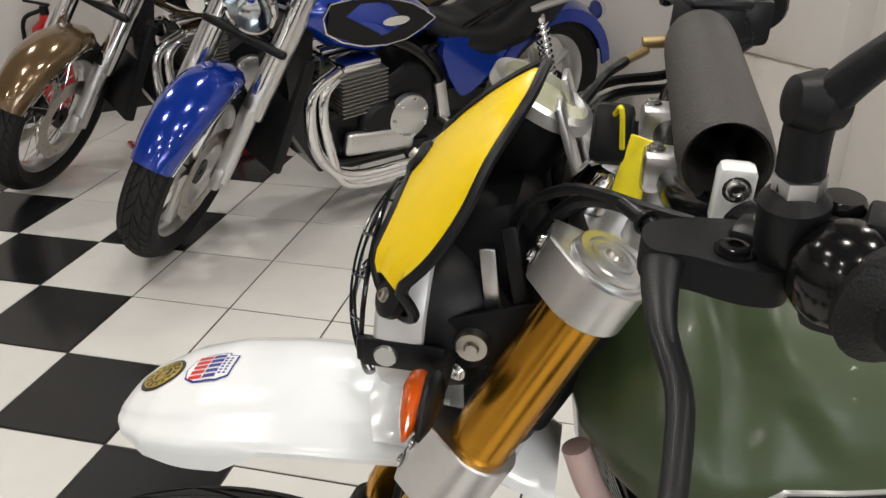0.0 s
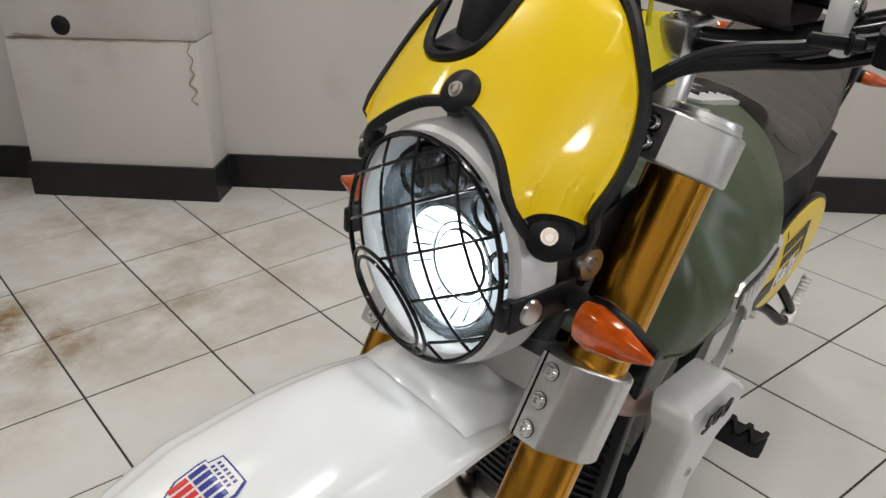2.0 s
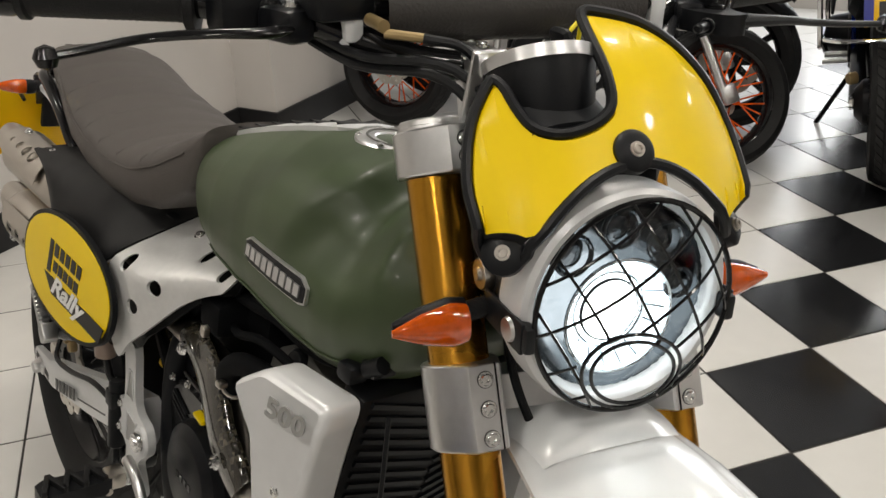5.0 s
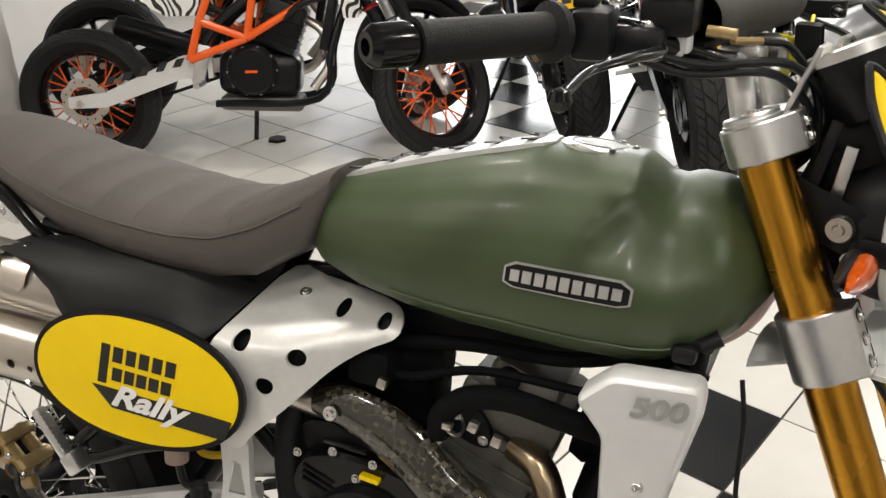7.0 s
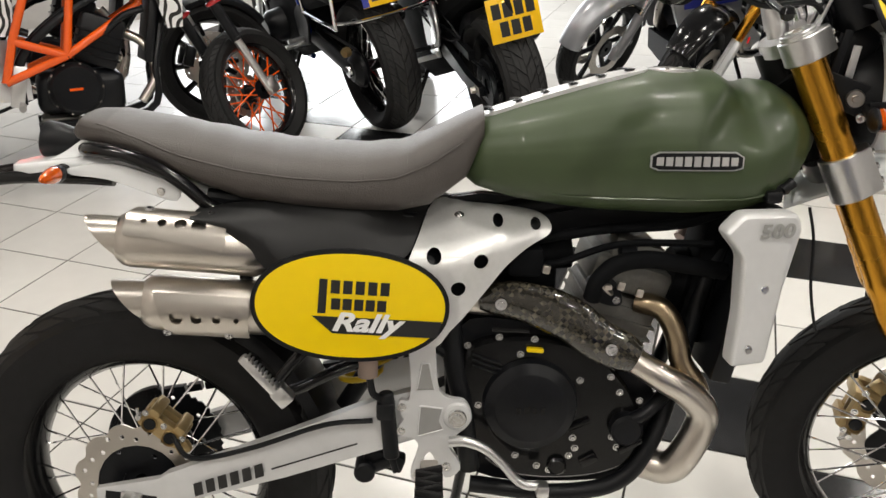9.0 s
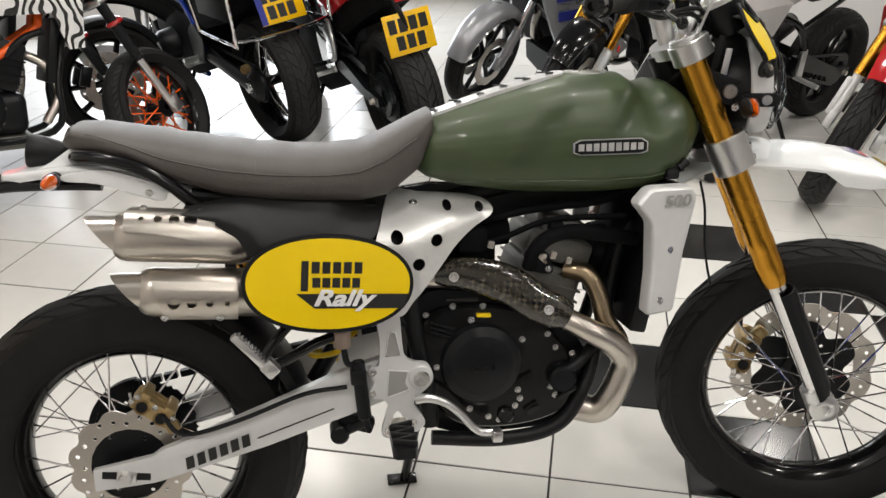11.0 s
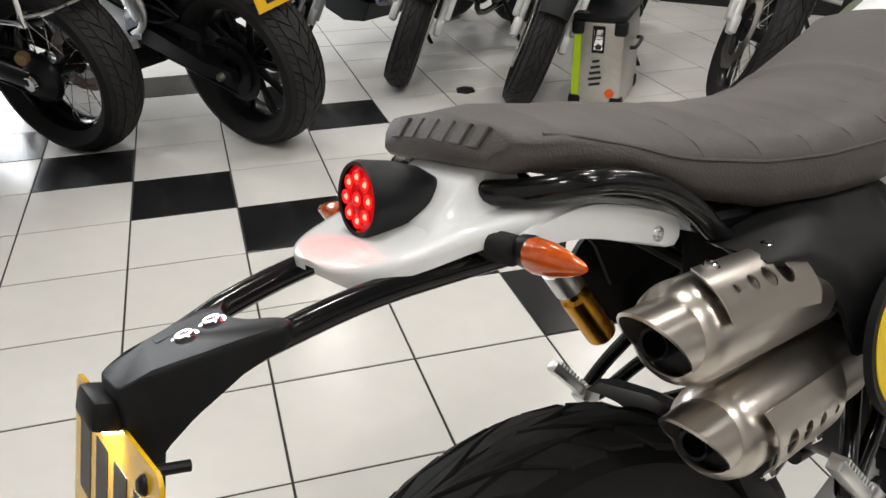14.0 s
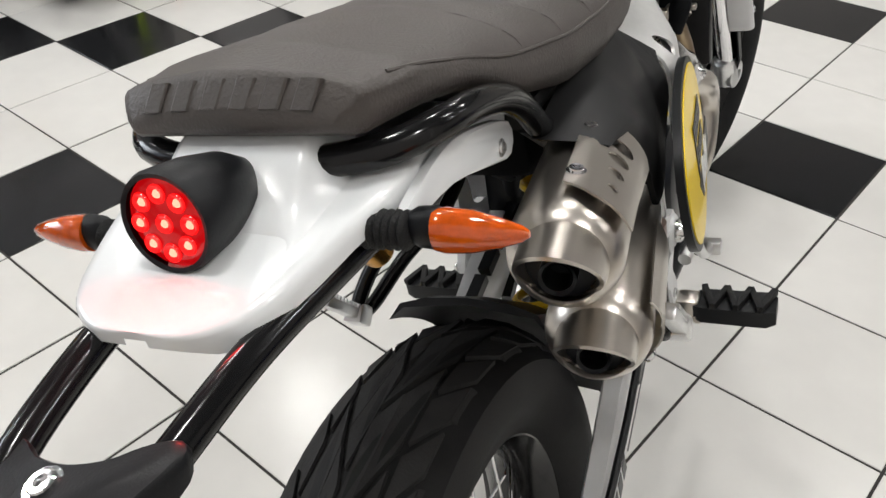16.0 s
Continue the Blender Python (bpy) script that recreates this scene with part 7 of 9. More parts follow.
for sy in (-1, 1):
    pl_out = rounded([(-0.240, 0.600), (-0.203, 0.604), (-0.197, 0.545), (-0.192, 0.514), (-0.174, 0.501), (-0.152, 0.496), (-0.141, 0.475), (-0.146, 0.454), (-0.168, 0.434), (-0.179, 0.418), (-0.166, 0.397), (-0.159, 0.374), (-0.184, 0.360), (-0.204, 0.400),
                      (-0.212, 0.405), (-0.219, 0.392), (-0.212, 0.368), (-0.222, 0.354), (-0.237, 0.355), (-0.241, 0.370), (-0.228, 0.415), (-0.238, 0.432), (-0.259, 0.436), (-0.260, 0.452), (-0.251, 0.466), (-0.260, 0.484), (-0.256, 0.499), (-0.242, 0.500), (-0.238, 0.540)], 3)
    bm = plate(pl_out, 0.012)
    fp = part("footrest_plate", moved(bm, Matrix.Translation((0, sy * 0.142 - 0.006, 0))), SILVER, BIKE, "cast aluminium footrest plate")
    # flush insets in darker silver paint the shade of the casting's hollows
    shade = mat("cast_recess_shade", (0.38, 0.38, 0.37), 0.5, 0.4)
    for tri_ in ([(-0.221, 0.562), (-0.209, 0.562), (-0.201, 0.518), (-0.229, 0.517)], [(-0.224, 0.489), (-0.188, 0.484), (-0.193, 0.462), (-0.187, 0.447), (-0.229, 0.436)]):
        part("recess", loft([[(x, sy * y, z) for x, z in tri_] for y in (0.147, 0.1485)]), shade, fp)
        part("recess_lip", tube([(x, sy * 0.1488, z) for x, z in tri_ + tri_[:1]], 0.0016, 6, 1), SILVER, fp)
    part("pivot_boss", lathe([(0.0, 0.004), (0.021, 0.004), (0.024, 0.0), (0, 0)], (-0.164, sy * 0.148, 0.470), (0, sy, 0), 28), SILVER, fp)
    part("pivot_bolt", lathe([(0, 0.012), (0.009, 0.012), (0.0105, 0.009), (0.014, 0.009), (0.0155, 0.006), (0.0155, 0), (0, 0)], (-0.164, sy * 0.152, 0.470), (0, sy, 0), 24), BOLT, fp)
    for x, z, r in ((-0.254, 0.487, 0.0055), (-0.256, 0.445, 0.0055), (-0.228, 0.366, 0.007), (-0.182, 0.380, 0.006)):
        part("bolt", bolt((x, sy * 0.148, z), (0, sy, 0), r, 0.005), BOLT, fp)
    peg = part("footrest", loft([[(-0.208 + a * w, sy * y, 0.372 + b * h) for a, b in ((-1, -1), (1, -1), (1, 1), (-1, 1))] for y, w, h in ((0.158, 0.014, 0.010), (0.17, 0.021, 0.012), (0.25, 0.022, 0.012), (0.262, 0.016, 0.010))]), BLACK_P, BIKE, "black rubber footrest with cleats")
    for k in range(6):
        part("cleat", box(0.044, 0.008, 0.010, pose(-0.208, sy * (0.178 + 0.0145 * k), 0.388, 0, 0, 20 * (-1) ** k), 0.001), RUBBER2, peg)
    part("footrest_hinge", join(box(0.03, 0.03, 0.028, pose(-0.208, sy * 0.152, 0.373), 0.005), rod((-0.225, sy * 0.165, 0.36), (-0.19, sy * 0.165, 0.36), 0.006, 10)), STEEL, peg)
    # passenger peg on its hanger
    ox, oy, oz = (0.0, 0.0, 0.0) if sy < 0 else (0.012, 0.030, -0.028)
    hang = part("passenger_hanger", tube([(-0.24, sy * 0.115, 0.60), (-0.30, sy * 0.13, 0.562), (-0.36, sy * 0.15 + oy * 0.5, 0.545 + oz * 0.5), (-0.42 + ox, sy * 0.165 + oy, 0.522 + oz), (-0.448 + ox, sy * 0.172 + oy, 0.528 + oz), (-0.42 + ox, sy * 0.16 + oy, 0.565 + oz), (-0.36, sy * 0.13 + oy * 0.5, 0.62 + oz * 0.5), (-0.32, sy * 0.12, 0.66)], 0.0095, 12, 5), BLACK_G, BIKE, "black tubular passenger footrest hanger")
    pg = part("passenger_peg", moved(box(0.078, 0.017, 0.015, None, 0.004), Matrix.Translation((-0.467, sy * 0.188, 0.558) if sy < 0 else (-0.462, 0.203, 0.530)) @ Matrix.Rotation(radians(50), 4, "Y")), ALU, hang, "folded aluminium passenger footrest")
    for k in range(9):
        part("cleat", moved(box(0.003, 0.0185, 0.005, pose(-0.032 + 0.0075 * k, 0, 0.008)), Matrix.Translation((-0.467, sy * 0.188, 0.558) if sy < 0 else (-0.462, 0.203, 0.530)) @ Matrix.Rotation(radians(50), 4, "Y")), ALU, pg)
    part("hinge", box(0.03, 0.026, 0.026, pose(-0.433, sy * 0.184 if sy < 0 else 0.203, 0.522 if sy < 0 else 0.496, 0, 50, 0), 0.004), ALU, hang)
bl = part("brake_pedal", tube([(-0.178, -0.164, 0.433), (-0.151, -0.166, 0.434), (-0.120, -0.168, 0.422), (-0.092, -0.168, 0.396), (-0.070, -0.169, 0.369), (-0.053, -0.171, 0.358), (-0.030, -0.172, 0.356)], [0.009, 0.0085, 0.008, 0.0075, 0.0075, 0.0075, 0.0075], 12, 6, 1.0), ALU, BIKE, "aluminium rear brake pedal")
part("pedal_tip", box(0.020, 0.028, 0.022, pose(-0.026, -0.176, 0.352, 0, 4, 0), 0.004), ALU, bl)
part("gear_lever", tube([(-0.17, 0.13, 0.44), (-0.10, 0.14, 0.43), (-0.03, 0.15, 0.41)], 0.006, 10, 5), ALU, BIKE, "aluminium gear lever")
rm = part("rear_master_cylinder", join(rod((-0.278, -0.125, 0.50), (-0.270, -0.128, 0.385), 0.013, 16, 0.003), box(0.03, 0.03, 0.03, pose(-0.278, -0.125, 0.47), 0.005), rod((-0.270, -0.128, 0.385), (-0.263, -0.13, 0.36), 0.006, 10)), BLACK_P, BIKE, "black rear brake cylinder")
part("fluid_cup", lathe([(0, 0), (0.016, 0), (0.017, 0.03), (0.0, 0.032)], (-0.305, -0.135, 0.533), (0, 0, 1), 20), mat("cloudy_fluid_cup", (0.32, 0.24, 0.20), 0.3), rm, "cloudy brake fluid cup")
part("cup_hose", tube([(-0.303, -0.135, 0.533), (-0.298, -0.13, 0.50), (-0.284, -0.125, 0.49)], 0.006, 8, 5), BLACK_P, rm)
part("linkage", join(rod((-0.27, -0.10, 0.365), (-0.31, -0.09, 0.345), 0.010, 12), rod((-0.318, -0.11, 0.345), (-0.318, -0.06, 0.345), 0.018, 20, 0.003), box(0.07, 0.03, 0.03, pose(-0.285, -0.08, 0.36, 0, 20, 0), 0.006)), BLACK_M, BIKE, "black shock linkage")
for ob in (bl, *[o for o in BIKE.children if o.name == "footrest_plate"]):
    for o in (ob, *ob.children_recursive):
        o.data.transform(Matrix.Translation((0.002, 0.020, -0.012)))
# side stand, on the left, down to the floor
part("side_stand", join(rod((-0.13, 0.10, 0.33), (-0.165, 0.235, 0.055), 0.011, 14), box(0.07, 0.035, 0.008, pose(-0.17, 0.238, 0.055, 12, 0, 0), 0.003)), BLACK_G, BIKE, "black side stand, folded out")

# ---- the other motorcycles ----
def profile_loft(xs, top, bot, wid, sec, n=20):
    """A body lofted along x from its top, bottom and width lines and one cross-section."""
    loops = []
    for x in np.linspace(xs[0], xs[-1], n):
        b, t, w = interp(x, xs, bot), interp(x, xs, top), interp(x, xs, wid)
        half = [(w * k, b + (t - b) * f) for f, k in sec]
        loops.append([(x, -y, z) for y, z in half] + [(x, y, z) for y, z in half[::-1]])
    return loft(loops)


ROUND = [(0.0, 0.5), (0.1, 0.8), (0.3, 1.0), (0.55, 1.0), (0.78, 0.8), (0.92, 0.5), (1.0, 0.15)]
PADDED = [(0.0, 0.9), (0.3, 1.0), (0.65, 0.98), (0.88, 0.8), (1.0, 0.4)]


def fin_stack(cx, cy, z0, z1, sx, sy, n, tilt, material, parent):
    M = Matrix.Translation((cx, cy, z0)) @ Matrix.Rotation(radians(tilt), 4, "Y")
    h = z1 - z0
    c = part("cylinder", moved(box(sx * 0.86, sy * 0.86, h, pose(0, 0, h / 2), 0.01), M), material, parent)
    for k in range(n):
        part("fin", moved(box(sx, sy, h / n * 0.42, pose(0, 0, h * (k + 0.5) / n), 0.002, 1), M), material, c)
    part("rocker_cover", moved(box(sx * 0.8, sy * 0.8, h * 0.22, pose(0, 0, h * 1.1), 0.012), M), CHROME if material == ENGINE else BLACK_M, c)
    return c


STEERED = {}


def generic_bike(m, label, wb=1.45, Rf=0.30, Rr=0.31, wf=0.12, wr=0.17, rims=BLACK_G, cast=10, spoke_mat=None, rake=25, fork_mat=CHROME, fork_r=0.026, usd=True, yoke_z=0.86, lower_mat=None,
                 fender_mat=BLACK_P, fender="short", tank_mat=BLACK_G, tank=None, seat=None, seat_mat=BLACK_P, engine_mat=BLACK_M, frame_mat=BLACK_G, swing_mat=BLACK_M, lamp=True, plate_=None, exhaust="right", discs=True, bars_z=1.03, tail=True, steer=0, front_back=0.0, spoke_r=0.0019, front_discs=(-1, 1), rear_disc=0.40, front_disc=0.5, group="motorcycles on show"):
    """A whole motorcycle: x ahead, y left, z up from the ground between its wheels."""
    th = thing("motorcycle", m, label, "motorcycle", group)
    fx, rx, tr = wb / 2 - front_back, -wb / 2, math.tan(radians(rake))
    wheel(th, Matrix.Translation((fx, 0, Rf)), Rf, Rf * 0.73, wf, rims, spokes=28, spoke_r=spoke_r, spoke_mat=spoke_mat, cast=cast, hub_mat=BLACK_M, tread=28, name="front_wheel", hub_w=0.10, flange=0.045)
    wheel(th, Matrix.Translation((rx, 0, Rr)), Rr, Rr * 0.70, wr, rims, spokes=28, spoke_r=spoke_r, spoke_mat=spoke_mat, cast=cast, hub_mat=BLACK_M, tread=28, name="rear_wheel", hub_w=0.13, flange=0.05)
    if discs:
        for sy in front_discs:
            part("brake_disc", moved(disc_bm(Rf * front_disc, Rf * front_disc * 0.66, sy * 0.065, 10, 0.008, 20), Matrix.Translation((fx, 0, Rf))), STEEL, th)
            part("brake_caliper", moved(box(0.10, 0.035, 0.05, None, 0.01), Matrix.Translation((fx - Rf * 0.45, sy * 0.072, Rf + 0.05)) @ Matrix.Rotation(radians(-70), 4, "Y")), BLACK_M, th)
        part("rear_brake_disc", moved(disc_bm(Rr * rear_disc, Rr * rear_disc * 0.62, -0.08, 8, 0.008, 16), Matrix.Translation((rx, 0, Rr))), STEEL, th)

    def fk(z, b=0, y=0):
        return Vector((fx - 0.03 - (z - Rf) * tr + b, y, z))
    for sy in (-1, 1):
        y = sy * (wf / 2 + 0.045)
        zm = Rf + (yoke_z - Rf) * 0.36
        leg = part("fork_leg", rod(fk(zm - 0.03, 0, y) if usd else fk(zm, 0, y), fk(yoke_z + 0.03, 0, y), fork_r * (1 if usd else 0.78), 20), fork_mat if usd else CHROME, th)
        part("fork_slider", join(rod(fk(Rf - 0.01, 0.01, y), fk(zm, 0, y), fork_r * (0.75 if usd else 1.08), 18), box(0.06, 0.035, 0.075, pose(fx - 0.004, y, Rf + 0.005, 0, -rake, 0), 0.01)), lower_mat or (ALU if usd else fork_mat), leg)
        if usd and lower_mat is None:
            part("seal", torus(fork_r, 0.004, fk(zm - 0.02, 0, y), fk(1) - fk(0), 20, 8), BLACK_P, leg)
    for z in (yoke_z, yoke_z - 0.2):
        part("fork_yoke", box(0.07, wf + 0.16, 0.03, pose(fk(z).x, 0, z, 0, -rake, 0), 0.01), ALU if usd else BLACK_M, th)
    # front mudguard hugging the tyre
    a0, a1 = {"short": (35, 130), "long": (15, 165), "high": (50, 120), "deep": (34, 120), "beak": (55, 118)}[fender]
    Rg = Rf + {"high": 0.09, "beak": 0.26}.get(fender, 0.018)
    lo = []
    for a in np.linspace(radians(a0), radians(a1), 18):
        w = (wf / 2 + 0.018) * (0.75 + 0.25 * math.sin((a - radians(a0)) / radians(a1 - a0) * math.pi))
        dep = 0.05 if fender in ("long", "deep") else 0.03
        sec = [(-w, -dep), (-w, -dep * 0.4), (-w * 0.7, 0.002), (0, 0.012), (w * 0.7, 0.002), (w, -dep * 0.4), (w, -dep)]
        lo.append([(fx + (Rg + h) * math.cos(a), y, Rf + (Rg + h) * math.sin(a)) for y, h in sec] + [(fx + (Rg + h - 0.005) * math.cos(a), y * 0.95, Rf + (Rg + h - 0.005) * math.sin(a)) for y, h in sec[::-1]])
    fen = part("front_mudguard", loft(lo), fender_mat, th, angle=50)
    if fender in ("long", "deep"):
        for sy in (-1, 1):
            part("chrome_edge", tube([(fx + (Rg - 0.05) * math.cos(a), sy * (wf / 2 + 0.018) * (0.75 + 0.25 * math.sin((a - radians(a0)) / radians(a1 - a0) * math.pi)), Rf + (Rg - 0.05) * math.sin(a)) for a in np.linspace(radians(a0), radians(a1), 18)], 0.004, 6, 1), CHROME, fen)
    # bars
    bx = fk(yoke_z).x - 0.04
    part("handlebar", tube([(bx - 0.16, -0.38, bars_z), (bx - 0.08, -0.24, bars_z + 0.02), (bx, -0.10, bars_z - 0.05), (bx, 0.10, bars_z - 0.05), (bx - 0.08, 0.24, bars_z + 0.02), (bx - 0.16, 0.38, bars_z)], 0.012, 12, 5), CHROME if not usd else BLACK_G, th)
    for sy in (-1, 1):
        part("grip", rod((bx - 0.10, sy * 0.27, bars_z + 0.015), (bx - 0.17, sy * 0.40, bars_z), 0.018, 16, 0.003), RUBBER2, th)
        part("lever", tube([(bx - 0.03, sy * 0.2, bars_z), (bx - 0.05, sy * 0.28, bars_z - 0.005), (bx - 0.09, sy * 0.38, bars_z - 0.01)], 0.006, 8, 4), BLACK_G if usd else CHROME, th)
        part("grip_switch", box(0.05, 0.05, 0.045, pose(bx - 0.07, sy * 0.225, bars_z + 0.012, 0, 0, -sy * 25), 0.01), BLACK_P, th)
        part("mirror", join(tube([(bx - 0.06, sy * 0.2, bars_z + 0.02), (bx - 0.04, sy * 0.26, bars_z + 0.12), (bx - 0.06, sy * 0.32, bars_z + 0.17)], 0.005, 8, 4), moved(box(0.02, 0.13, 0.08, None, 0.009), pose(bx - 0.06, sy * 0.36, bars_z + 0.18, 0, 0, sy * 15))), BLACK_P if usd else CHROME, th)
    if lamp:
        hl_ = part("headlamp", lathe([(0, -0.10), (0.05, -0.09), (0.085, -0.03), (0.09, 0.0), (0.085, 0.006), (0.078, 0.003)], (fk(yoke_z - 0.08).x + 0.10, 0, yoke_z - 0.08), (1, 0, -0.05), 32), CHROME if not usd else BLACK_P, th)
        part("reflector", lathe([(0.079, 0.0), (0.05, -0.03), (0, -0.045)], (fk(yoke_z - 0.08).x + 0.10, 0, yoke_z - 0.08), (1, 0, -0.05), 32), REFLECT, hl_)
        part("lens", lathe([(0.080, 0.003), (0.04, 0.012), (0, 0.015)], (fk(yoke_z - 0.08).x + 0.10, 0, yoke_z - 0.08), (1, 0, -0.05), 32), LENS, hl_)
    if steer:
        ax = fk(0) - fk(1)
        S = Matrix.Translation(fk(yoke_z)) @ Matrix.Rotation(radians(steer), 4, -ax) @ Matrix.Translation(-fk(yoke_z))
        for ob in th.children_recursive:
            if not ob.name.startswith("rear") and not (ob.parent and ob.parent.name.startswith("rear")):
                ob.data.transform(S)
        STEERED[th.name] = S
    tank = tank or dict(xs=[-0.10, 0.0, 0.15, 0.30, 0.38], top=[0.84, 0.90, 0.97, 0.96, 0.90], bot=[0.78, 0.74, 0.72, 0.76, 0.82], wid=[0.09, 0.14, 0.17, 0.15, 0.09])
    tk = part("fuel_tank", profile_loft(tank["xs"], tank["top"], tank["bot"], tank["wid"], ROUND), tank_mat, th, angle=70)
    part("filler_cap", lathe([(0, 0.008), (0.03, 0.008), (0.035, 0.004), (0.035, -0.02), (0, -0.02)], (tank["xs"][2], 0, tank["top"][2] - 0.002), (0, 0, 1), 24), CHROME, tk)
    seat = seat or dict(xs=[-0.70, -0.60, -0.35, -0.15, -0.05], top=[0.90, 0.92, 0.84, 0.82, 0.86], bot=[0.86, 0.80, 0.76, 0.75, 0.78], wid=[0.06, 0.10, 0.13, 0.12, 0.09])
    part("seat", profile_loft(seat["xs"], seat["top"], seat["bot"], seat["wid"], PADDED), seat_mat, th, angle=70)
    # frame, swingarm, engine
    ztop, zp = tank["bot"][3], 0.42
    hs = fk(yoke_z - 0.1)
    part("frame", join(*[tube([(hs.x - 0.03, 0, hs.z), (hs.x - 0.22, sy * 0.09, hs.z - 0.07), (-0.05, sy * 0.13, 0.66), (-0.20, sy * 0.13, 0.52), (-0.22, sy * 0.12, 0.36)], 0.019, 10, 5) for sy in (-1, 1)],
                       *[tube([(hs.x - 0.02, 0, hs.z - 0.10), (0.30, sy * 0.10, 0.48), (0.24, sy * 0.12, 0.28), (-0.18, sy * 0.12, 0.27)], 0.015, 10, 5) for sy in (-1, 1)],
                       *[tube([(-0.15, sy * 0.11, 0.62), (-0.40, sy * 0.11, 0.72), (-0.66, sy * 0.09, 0.80)], 0.012, 10, 4) for sy in (-1, 1)]), frame_mat, th)
    for sy in (-1, 1):
        sa = part("swingarm", loft([[(x, sy * y + a * 0.014, z + b * h) for a, b in ((-1, -1), (1, -1), (1, 1), (-1, 1))] for x, y, z, h in ((rx - 0.05, wr / 2 + 0.03, Rr, 0.022), (rx + 0.10, wr / 2 + 0.03, Rr + 0.01, 0.03), (-0.30, wr / 2 + 0.03, zp, 0.045), (-0.18, 0.11, zp, 0.045))]), swing_mat, th)
        part("axle_nut", lathe([(0, 0.02), (0.014, 0.02), (0.016, 0), (0, 0)], (rx, sy * (wr / 2 + 0.045), Rr), (0, sy, 0), 6), STEEL, sa)
        part("footrest", join(rod((-0.22, sy * 0.13, 0.36), (-0.22, sy * 0.27, 0.36), 0.013, 12), box(0.05, 0.02, 0.16, pose(-0.22, sy * 0.14, 0.43, 0, 15, 0), 0.006)), ALU, th)
    en = part("engine", join(box(0.33, 0.22, 0.17, pose(0.0, 0, 0.38, 0, 5, 0), 0.04, 3), lathe([(0, 0.03), (0.085, 0.03), (0.10, 0.015), (0.105, 0), (0, 0)], (-0.02, -0.13, 0.40), (0, -1, 0), 32), lathe([(0, 0.03), (0.075, 0.03), (0.09, 0.015), (0.095, 0), (0, 0)], (0.05, 0.13, 0.39), (0, 1, 0), 32)), engine_mat, th)
    for k in range(10):
        a = 2 * math.pi * k / 10
        part("bolt", bolt((-0.02 + 0.095 * math.cos(a), -0.142, 0.40 + 0.095 * math.sin(a)), (0, -1, 0), 0.006, 0.006), STEEL, en)
    if tail:
        blk = part("cylinder_block", moved(box(0.17, 0.20, 0.20, None, 0.02), pose(0.10, 0, 0.57, 0, 22, 0)), engine_mat, th)
        for k in range(4):
            part("fin", moved(box(0.18, 0.21, 0.008, pose(0, 0, -0.06 + 0.03 * k), 0.002, 1), pose(0.10, 0, 0.57, 0, 22, 0)), engine_mat, blk)
        part("radiator", box(0.035, 0.26, 0.26, pose(0.30, 0, 0.60, 0, 14, 0), 0.008), BLACK_P, th)
        part("coolant_hose", tube([(0.28, -0.11, 0.68), (0.20, -0.13, 0.66), (0.12, -0.12, 0.60)], 0.014, 10, 4), BLACK_P, th)
        part("header_pipe", tube([(0.19, -0.04, 0.60), (0.27, -0.07, 0.54), (0.29, -0.10, 0.42), (0.22, -0.12, 0.32)], 0.019, 12, 5), STEEL, th)
    part("chain", join(tube([(rx, 0.09, Rr + 0.09), (-0.15, 0.10, 0.45)], 0.008, 6, 1), tube([(rx, 0.09, Rr - 0.09), (-0.15, 0.10, 0.37)], 0.008, 6, 1), moved(disc_bm(0.095, 0.05, 0.09, 40, 0.006, 8), Matrix.Translation((rx, 0, Rr)))), BLACK_M, th)
    part("side_stand", rod((-0.05, 0.13, 0.30), (-0.10, 0.30, 0.045), 0.011, 12), BLACK_G, th)
    if exhaust:
        sy = -1 if exhaust == "right" else 1
        part("exhaust_pipe", tube([(0.22, sy * 0.08, 0.60), (0.30, sy * 0.10, 0.45), (0.22, sy * 0.13, 0.27), (-0.05, sy * 0.15, 0.27), (-0.25, sy * 0.17, 0.35)], 0.021, 14, 6), STEEL, th)
        part("silencer", lathe([(0, 0), (0.035, 0), (0.052, 0.03), (0.055, 0.06), (0.055, 0.36), (0.045, 0.39), (0.03, 0.40), (0.028, 0.36), (0, 0.36)], (-0.25, sy * 0.17, 0.36), (-0.9, sy * 0.1, 0.32), 28), BLACK_M if usd else CHROME, th)
    if tail:
        part("tail_unit", profile_loft([rx - 0.14, rx + 0.0, rx + 0.2], [0.90, 0.88, 0.82], [0.85, 0.80, 0.74], [0.04, 0.08, 0.10], PADDED, 8), BLACK_P, th)
        tlm = part("tail_lamp", box(0.03, 0.12, 0.035, pose(rx - 0.15, 0, 0.875, 0, 15, 0), 0.008), RED_L, th)
    if plate_:
        px, pz, tilt = plate_
        part("plate_bracket", join(tube([(rx - 0.05, 0.03, 0.82), (px + 0.03, 0.03, pz + 0.12), (px + 0.012, 0.0, pz)], 0.012, 8, 4), box(0.012, 0.10, 0.14, pose(px + 0.012, 0, pz, 0, tilt, 0), 0.004)), BLACK_P, th)
        np_ = part("number_plate", box(0.004, 0.228, 0.178, pose(px, 0, pz, 0, tilt, 0), 0.0015), PLATE_Y, th)
        for row, n in ((0.036, 4), (-0.038, 3)):
            for k in range(n):
                part("mark", moved(box(0.0012, 0.038, 0.060), pose(px, 0, pz, 0, tilt, 0) @ Matrix.Translation((-0.0026, -(k - (n - 1) / 2) * 0.05, row))), PLATE_K, np_)
    return th


